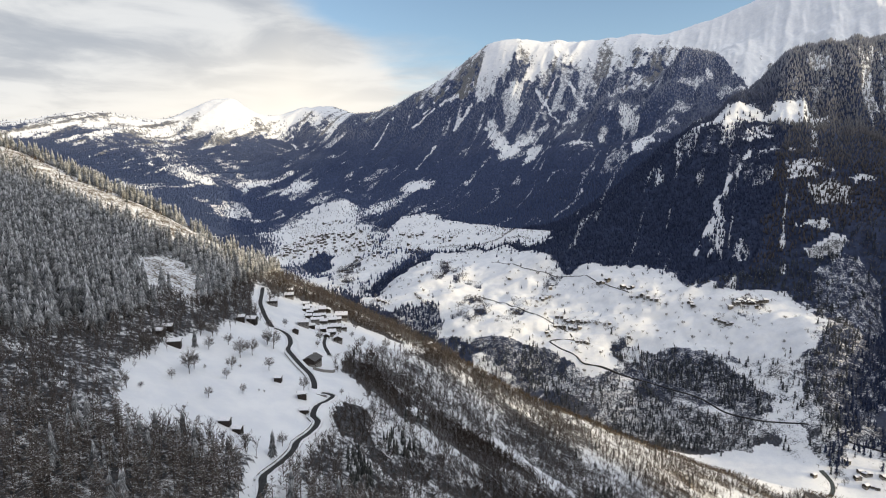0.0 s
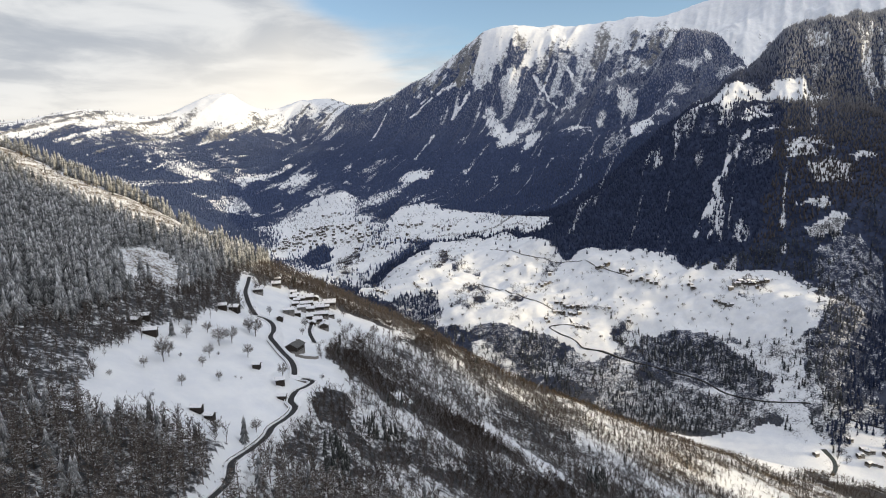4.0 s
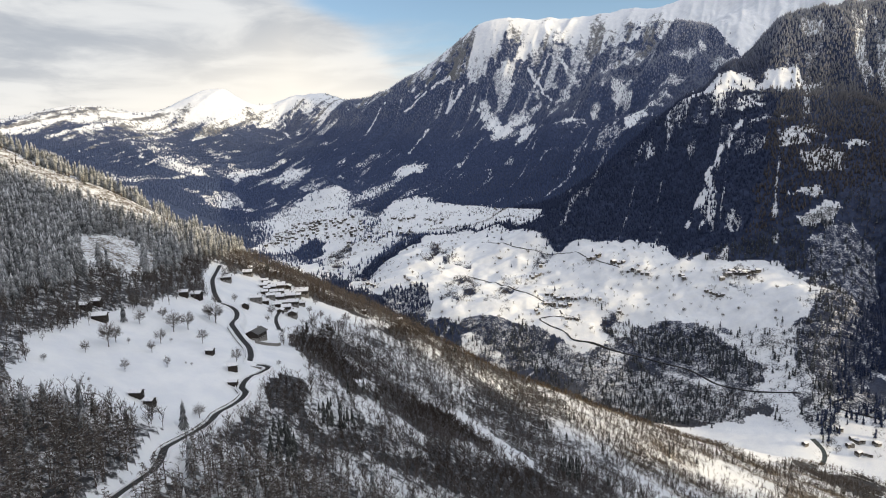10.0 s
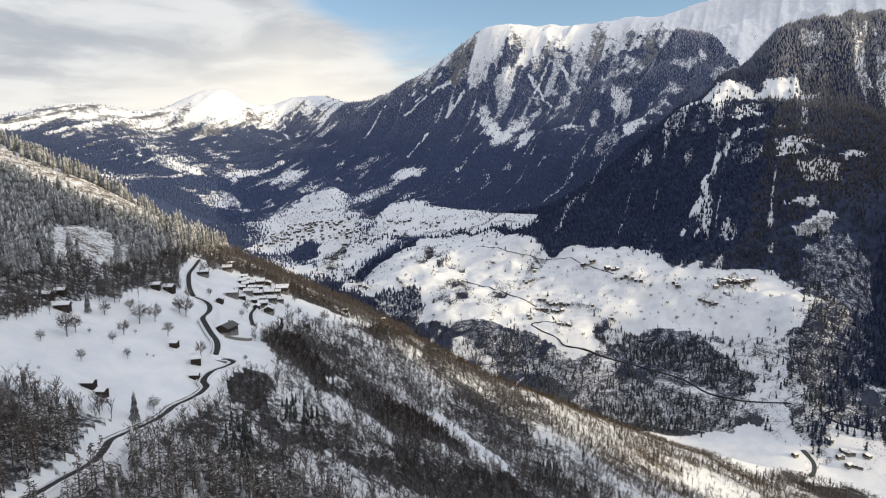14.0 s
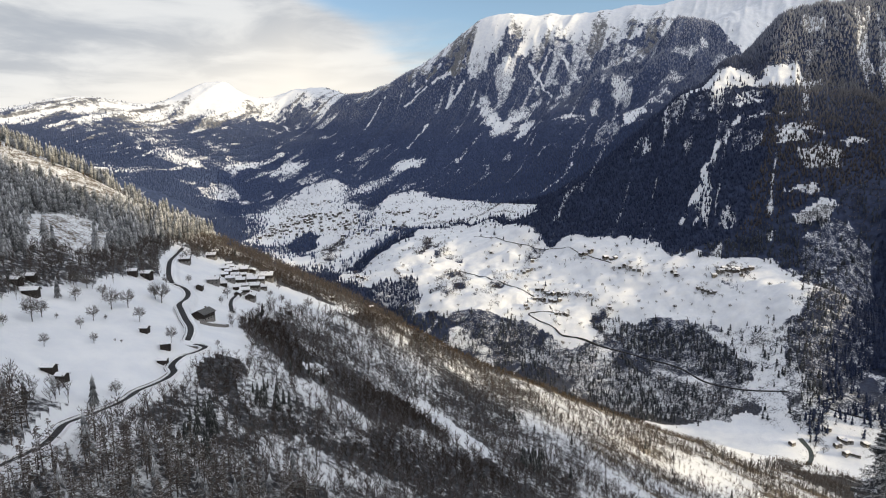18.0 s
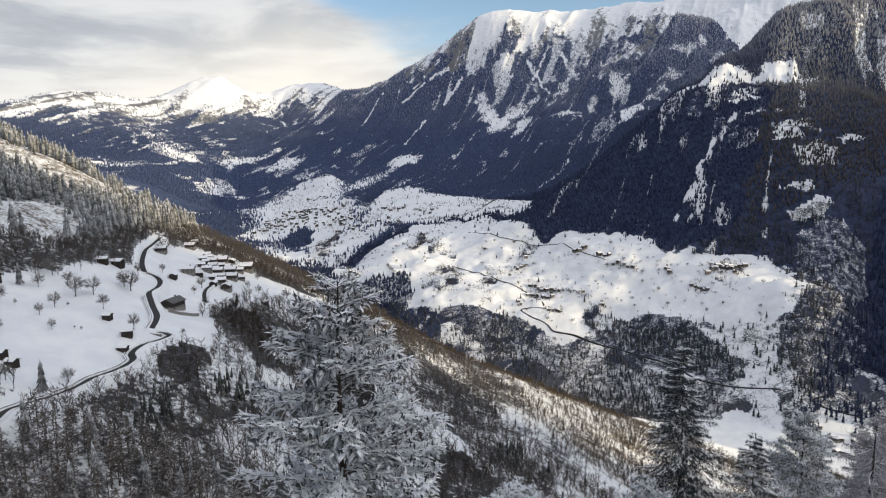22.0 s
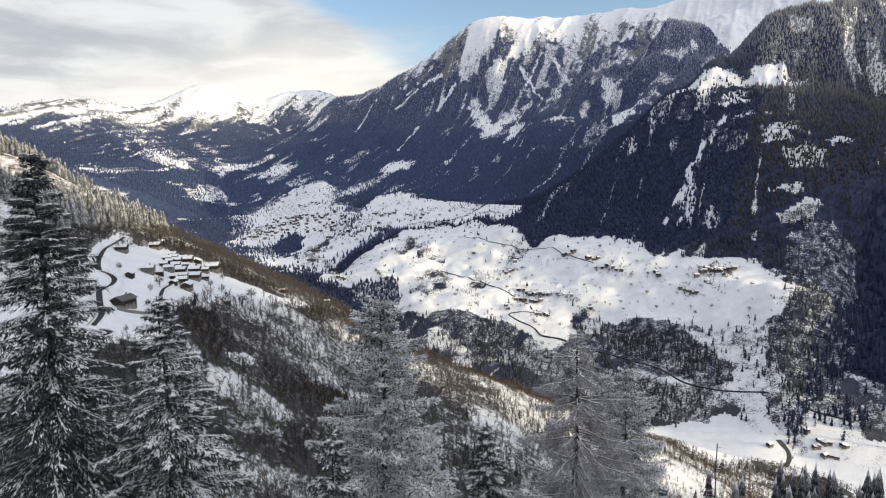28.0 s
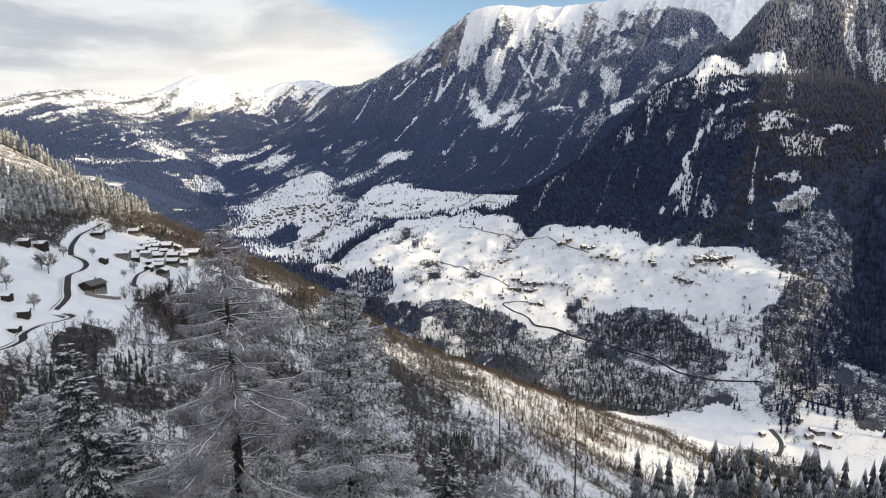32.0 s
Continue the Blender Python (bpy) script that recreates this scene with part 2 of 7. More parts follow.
# ---- terrain: survey lines of the valley, made-up heights out of view, metres ----
LINES = {
    "skyline_far": [(-2870, 3650, 223), (-2687, 3700, 286), (-2420, 3800, 388), (-2187, 3900, 373), (-2002, 4050, 336), (-1886, 4150, 445), (-1603, 4250, 560), (-1449, 4300, 389), (-1195, 4350, 489), (-911, 4350, 495), (-743, 4300, 418)],
    "skyline_main": [(-487, 4150, 470), (-250, 4050, 595), (-100, 3950, 692), (149, 3900, 858), (360, 3900, 876), (642, 3900, 866), (870, 3900, 837), (1033, 3830, 880), (1152, 3800, 839), (1331, 3700, 891), (1511, 3600, 958), (1765, 3500, 1070), (2010, 3400, 1036), (2242, 3300, 947), (2598, 3200, 834)],
    "flank_far": [(-2210, 3000, 103), (-1950, 3050, 102), (-1792, 3200, 140), (-1788, 3700, 251), (-1453, 3500, 121), (-1352, 3700, 186), (-1160, 3950, 246), (-866, 3900, 280)],
    "flank_far_foot": [(-1955, 2700, -2), (-1526, 2500, -25), (-1266, 2450, -107), (-1005, 2500, -208), (-1154, 3100, -13), (-1020, 3250, -16), (-844, 3300, 29), (-1404, 3000, 47)],
    "flank_main": [(-619, 3700, 198), (-367, 3600, 208), (-98, 3600, 288), (181, 3450, 322), (405, 3400, 377), (590, 3400, 467), (-402, 3250, 26), (-95, 3150, 68), (161, 3150, 124), (333, 3050, 120), (796, 3500, 617)],
    "foot_main": [(-589, 2900, -81), (-249, 3000, -25), (-379, 2750, -103), (-90, 2600, -122), (91, 2350, -146), (241, 2150, -153), (67, 2800, -42), (253, 2600, -38)],
    "spur_dark": [(316, 2300, -107), (463, 2450, 10), (648, 2650, 154), (837, 2900, 425), (1045, 3050, 615), (1096, 2900, 474), (1096, 2700, 342), (464, 2850, 204), (682, 2900, 349), (731, 2450, 143), (1372, 3250, 667), (1472, 3000, 668)],
    "crest_right": [(244, 1850, -164), (356, 1850, -81), (483, 1880, -1), (619, 1930, 112), (724, 1980, 198), (876, 2050, 303), (1070, 2150, 421), (1236, 2250, 482), (1422, 2330, 530), (1531, 2350, 550), (1800, 2350, 583)],
    "face_right": [(313, 1720, -172), (432, 1680, -160), (544, 1640, -140), (608, 1573, -125), (700, 1520, -122), (507, 1780, -70), (642, 1750, -3), (753, 1680, 13), (875, 1850, 163), (1004, 1840, 219), (972, 1760, 179), (841, 1850, 163), (847, 1600, 27), (942, 1560, -2), (1190, 1800, 157), (1000, 1500, -30), (852, 1420, -133), (941, 1400, -131), (1110, 1500, -2)],
    "plateau_back": [(-280, 2500, -132), (-135, 2450, -134), (20, 2250, -160), (150, 2050, -160), (240, 1880, -163), (196, 1680, -200), (289, 1600, -221), (420, 1580, -207), (509, 1490, -226), (555, 1430, -237), (646, 1420, -237), (703, 1350, -253), (753, 1260, -278)],
    "plateau_mid": [(213, 1423, -330), (72, 1570, -301), (-34, 1650, -268), (-153, 1800, -259), (-250, 1720, -297), (-304, 1620, -318), (605, 1342, -257), (461, 1390, -278), (346, 1460, -278), (232, 1620, -247), (142, 1800, -207), (8, 1900, -219), (676, 1230, -280)],
    "plateau_edge": [(-325, 1600, -325), (-199, 1500, -339), (-108, 1420, -355), (-12, 1370, -353), (81, 1350, -351), (179, 1300, -377), (249, 1270, -387), (326, 1280, -373), (420, 1265, -363), (523, 1220, -354), (607, 1180, -340), (661, 1160, -309), (716, 1200, -283)],
    "cliff_mid": [(-79, 1340, -389), (48, 1270, -420), (153, 1268, -423), (236, 1210, -424), (327, 1143, -444), (421, 1105, -431), (481, 1068, -430), (549, 1060, -413), (605, 1090, -379)],
    "cliff_foot": [(251, 1080, -473), (341, 1030, -472), (393, 1005, -471), (485, 990, -458), (527, 960, -454)],
    "gorge": [(523, 920, -454), (565, 980, -421), (624, 1050, -386), (688, 1110, -352), (769, 1190, -294), (831, 1260, -275)],
    "gorge_right": [(625, 1000, -409), (725, 1050, -397), (853, 1240, -357), (908, 1330, -279), (841, 1350, -217), (816, 1370, -220), (874, 1340, -228), (949, 1260, -313), (760, 1000, -387), (926, 1080, -309)],
    "valley_left": [(-884, 2750, -219), (-746, 2850, -174), (-535, 2900, -137), (-742, 2250, -284), (-621, 2300, -268), (-450, 2350, -230), (-313, 2350, -196), (-579, 1950, -320), (-470, 1980, -296), (-391, 1750, -320), (-363, 2050, -257), (-518, 1850, -339)],
    "river": [(760, 830, -474), (560, 905, -466), (470, 955, -462), (330, 1020, -460), (150, 1100, -452), (-50, 1250, -435), (-200, 1450, -405), (-350, 1750, -375), (-480, 2050, -340)],
    # unseen heights to right and back, made up to screen and pass the sun
    "unseen_screen_right": [(1100, 700, -430), (1330, 1240, 40), (1500, 1180, 30), (1700, 1150, 140), (1500, 1500, 180), (2200, 1700, 480), (2500, 2600, 900), (1000, 500, -480), (1400, 300, -470), (1900, 300, -280), (2000, 620, -250), (2900, 0, 0), (2900, 400, 40), (3500, 1500, 900), (2300, 1000, 280), (1300, 990, -230), (1550, 890, -220)],
    "unseen_screen_back": [(1900, -150, 20), (1900, -215, 300), (1950, -10, -60), (2300, -180, 20), (2650, -330, 60), (3000, -300, 80), (3300, -480, 160), (3300, 100, 40), (4000, -300, 150), (3050, -480, 210), (1900, -260, 430), (2100, -400, 660), (1900, -900, 1250), (1500, -1500, 1000), (2800, -600, 800), (1200, -300, -350), (900, 100, -480), (700, -700, -500), (600, -1500, -450), (1000, -900, -100), (0, -2500, 300), (1200, -3200, 900), (3400, -2500, 1100), (-1500, -2500, 1100)],
    "surround_left": [(-1100, 300, 380), (-1600, 700, 560), (-1500, -500, 640), (-2600, 500, 900), (-2600, -1500, 1100), (-1300, 1300, 160), (-2300, 1900, 420), (-1200, 1800, -150), (-3400, 2500, 500), (-800, 1500, -200)],
    "crest_right_back": [(377, 1961, -126), (511, 1992, -46), (656, 2045, 62), (767, 2098, 148), (928, 2173, 253), (1134, 2279, 371), (1310, 2385, 432), (1507, 2469, 478), (1622, 2491, 505), (1908, 2491, 538)],
    "spur_back": [(673, 2756, 94), (870, 3016, 365), (1086, 3172, 555)],
    "skyline_main_back": [(-501, 4274, 360), (-257, 4171, 485), (-103, 4068, 582), (153, 4017, 748), (370, 4017, 766), (661, 4017, 756), (896, 4017, 727), (1063, 3944, 770), (1186, 3914, 729), (1370, 3811, 781), (1556, 3708, 848), (1817, 3605, 960), (2070, 3502, 926), (2309, 3399, 837), (2675, 3296, 724)],
    "skyline_far_back": [(-2927, 3723, 113), (-2740, 3774, 176), (-2468, 3876, 278), (-2230, 3978, 263), (-2042, 4131, 226), (-1923, 4233, 335), (-1635, 4335, 450), (-1477, 4386, 279), (-1218, 4437, 379), (-929, 4437, 385), (-757, 4386, 308)],
    "valley_under": [(0, 120, -560), (-300, 300, -500), (-650, 600, -430), (-900, 950, -300), (300, 300, -510), (600, 600, -490), (150, 700, -490), (-250, 950, -430), (-550, 1300, -370), (0, -150, -560)],
}


def hashed(ix, iy, seed):
    h = (ix.astype(np.int64) * 374761393 + iy.astype(np.int64) * 668265263 + seed * 974711) & 0xFFFFFFFF
    h = ((h ^ (h >> 13)) * 1274126177) & 0xFFFFFFFF
    return ((h ^ (h >> 16)) & 0xFFFF) / 65535.0


def vnoise(x, y, seed=0):
    """Smooth value noise, 0 to 1, one lump a unit."""
    ix, iy = np.floor(x), np.floor(y)
    u, v = x - ix, y - iy
    u, v = u * u * u * (u * (u * 6 - 15) + 10), v * v * v * (v * (v * 6 - 15) + 10)
    a, b = hashed(ix, iy, seed), hashed(ix + 1, iy, seed)
    c, d = hashed(ix, iy + 1, seed), hashed(ix + 1, iy + 1, seed)
    return (a * (1 - u) + b * u) * (1 - v) + (c * (1 - u) + d * u) * v


def fbm(x, y, size, octaves=4, seed=0):
    total, weight, reach = 0.0, 0.5, 0.0
    for k in range(octaves):
        total = total + weight * vnoise(x / size + 17.3 * k, y / size - 9.1 * k, seed + k)
        reach += weight
        size, weight = size / 2.03, weight * 0.5
    return total / reach


def ridged(x, y, size, octaves=4, seed=0):
    total, weight, reach = 0.0, 0.5, 0.0
    for k in range(octaves):
        total = total + weight * (1 - np.abs(2 * vnoise(x / size + 7.7 * k, y / size + 3.3 * k, seed + k) - 1))
        reach += weight
        size, weight = size / 2.1, weight * 0.55
    return total / reach


def smooth(a, b, v):
    s = np.clip((v - a) / (b - a), 0, 1)
    return s * s * (3 - 2 * s)


def polar(x, y):
    r = np.hypot(x, y)
    return np.arctan2(x, y), np.log(np.maximum(r, 40.0)), r


SPOTS = np.array([p for line in LINES.values() for p in line], float)
SPOT_A, SPOT_R, spot_r = polar(SPOTS[:, 0], SPOTS[:, 1])
SPOT_E = SPOTS[:, 2] / spot_r


def lump(da, dr):
    da = 2 * np.sin(0.5 * da)
    return np.sqrt(da * da + dr * dr + 0.0006)


gap = lump(SPOT_A[:, None] - SPOT_A[None], SPOT_R[:, None] - SPOT_R[None]) + np.eye(len(SPOTS)) * -0.004
SPOT_W = np.linalg.solve(gap, SPOT_E - SPOT_E.mean())


def far_ground(x, y):
    a, l, r = polar(x, y)
    out = np.empty(a.shape)
    flat_a, flat_l, flat_o = a.ravel(), l.ravel(), out.reshape(-1)
    for k in range(0, flat_a.size, 20000):
        s = slice(k, k + 20000)
        flat_o[s] = lump(flat_a[s, None] - SPOT_A, flat_l[s, None] - SPOT_R) @ SPOT_W + SPOT_E.mean()
    return out * r


# swells and hollows of the near slope: place and height
SWELLS = [(-171, 399, -2.8), (-249, 346, -2.1), (-178, 576, 2.5), (-160, 322, -22.6), (-261, 561, -2.7), (-143, 342, 29.3), (-82, 557, 11.3), (119, 571, 4.1), (-27, 494, -22.3), (-92, 340, -2.6), (-188, 272, 0.9)]


def crest_line(x):
    """How far the near slope reaches before it rolls over into the valley."""
    return 690 + 0.36 * np.clip(-x - 290, 0, 420) + 0.33 * np.clip(x, 0, 450)


def near_slope(x, y):
    """The wooded slope that carries the meadow and the village, and the spur under the cable line."""
    z = -0.4796 * x - 0.0967 * y - 162 - 0.0001993 * x * x - 0.0001187 * x * y
    for cx, cy, lift in SWELLS:
        z = z + lift * np.exp(-((x - cx) ** 2 + (y - cy) ** 2) / 5600)
    z = z + 0.0006 * np.clip(x - 40, 0, 500) ** 2 + 9 * smooth(560, 680, y) * smooth(0, 120, x)
    across = y - 20 - 0.47 * (x - 22)
    spur = -38 - 0.45 * (x - 22) - 0.75 * np.clip(across, 0, None) - 0.25 * np.clip(-across, 0, None) - 1.5 * np.clip(14 - x, 0, None)
    spur = spur - 0.6 * np.clip(x - 130, 0, None) + 5 * (fbm(x, y, 23, 3, 77) - 0.5)
    k = np.clip(0.5 + 0.5 * (spur - z) / 12.0, 0, 1)
    z = z * (1 - k) + spur * k + 6 * k * (1 - k)
    z = np.minimum(z, 420 + 0.25 * (z - 420))
    over = np.clip(y - crest_line(x) + 25, 0, None)
    return z - np.where(over < 50, over * over / 100 * 0.95, 0.95 * (over - 25))


# the village road's centre line
ROAD = [(-267, 582), (-258, 550), (-250, 521), (-241, 499), (-231, 478), (-221, 463), (-211, 460), (-204, 452), (-199, 436), (-197, 422), (-189, 408), (-179, 392), (-169, 377), (-163, 363), (-160, 352), (-156, 350), (-151, 350), (-147, 348), (-149, 341), (-153, 334), (-154, 325), (-153, 317), (-149, 312), (-149, 304), (-151, 294), (-154, 283), (-153, 273), (-154, 259), (-156, 243), (-157, 234), (-154, 224), (-152, 213), (-153, 199), (-154, 182), (-161, 150), (-173, 110)]


def off_line(x, y, line):
    """Distance from a broken line, and the nearest place on it."""
    best = np.full(x.shape, 1e9)
    nx, ny = np.zeros(x.shape), np.zeros(x.shape)
    for (x1, y1), (x2, y2) in zip(line[:-1], line[1:]):
        dx, dy = x2 - x1, y2 - y1
        t = np.clip(((x - x1) * dx + (y - y1) * dy) / (dx * dx + dy * dy + 1e-9), 0, 1)
        px, py = x1 + t * dx, y1 + t * dy
        d = np.hypot(x - px, y - py)
        near = d < best
        best = np.where(near, d, best)
        nx, ny = np.where(near, px, nx), np.where(near, py, ny)
    return best, nx, ny


def ground(x, y):
    """Height of the ground, with the road's bench cut into the slope."""
    x, y = np.asarray(x, float), np.asarray(y, float)
    z = raw_ground(x, y)
    strip = (x > -290) & (x < -120) & (y > 90) & (y < 590)
    if strip.any():
        d, nx, ny = off_line(x[strip], y[strip], ROAD)
        flat = near_slope(nx, ny) + 0.5
        k = smooth(8.0, 4.0, d)
        z[strip] = z[strip] * (1 - k) + flat * k
    return z


def raw_ground(x, y):
    x, y = np.asarray(x, float), np.asarray(y, float)
    r = np.hypot(x, y)
    n, f = near_slope(x, y), far_ground(x, y) - 700 * (1 - smooth(120, 260, r))
    h = np.clip(0.5 + 0.5 * (n - f) / 30.0, 0, 1)
    z = f * (1 - h) + n * h + 15 * h * (1 - h)
    rise = smooth(-230, 250, z) * (1 - h) * smooth(900, 1700, r)
    u, v = 0.88 * x - 0.47 * y, 0.47 * x + 0.88 * y
    ribs = ridged(u, v * 0.33, 330, 5, 3) - 0.55
    z = z + rise * ribs * (150 - 115 * smooth(3300, 3800, r)) * smooth(0, 500, z + 150)
    fins = ridged(u, v * 0.30, 110, 4, 13) - 0.55
    z = z + rise * fins * 46 * smooth(2300, 3000, r) * (1 - 0.8 * smooth(3600, 3900, r))
    z = z + (1 - h) * (fbm(x, y, 130, 4, 9) - 0.5) * 14 * smooth(700, 1200, r) * (0.35 + rise)
    terrace = (1 - h) * smooth(-400, -360, z) * smooth(-160, -200, z) * smooth(1050, 1150, r) * smooth(2300, 1900, r)
    z = z + terrace * ((fbm(x, 1.7 * y, 110, 3, 33) - 0.5) * 26 + (fbm(x, 2.0 * y, 42, 3, 34) - 0.5) * 11)
    z = z + h * ((fbm(x, y, 60, 4, 21) - 0.5) * 7 + (fbm(x, y, 12, 2, 5) - 0.5) * 1.0)
    return z


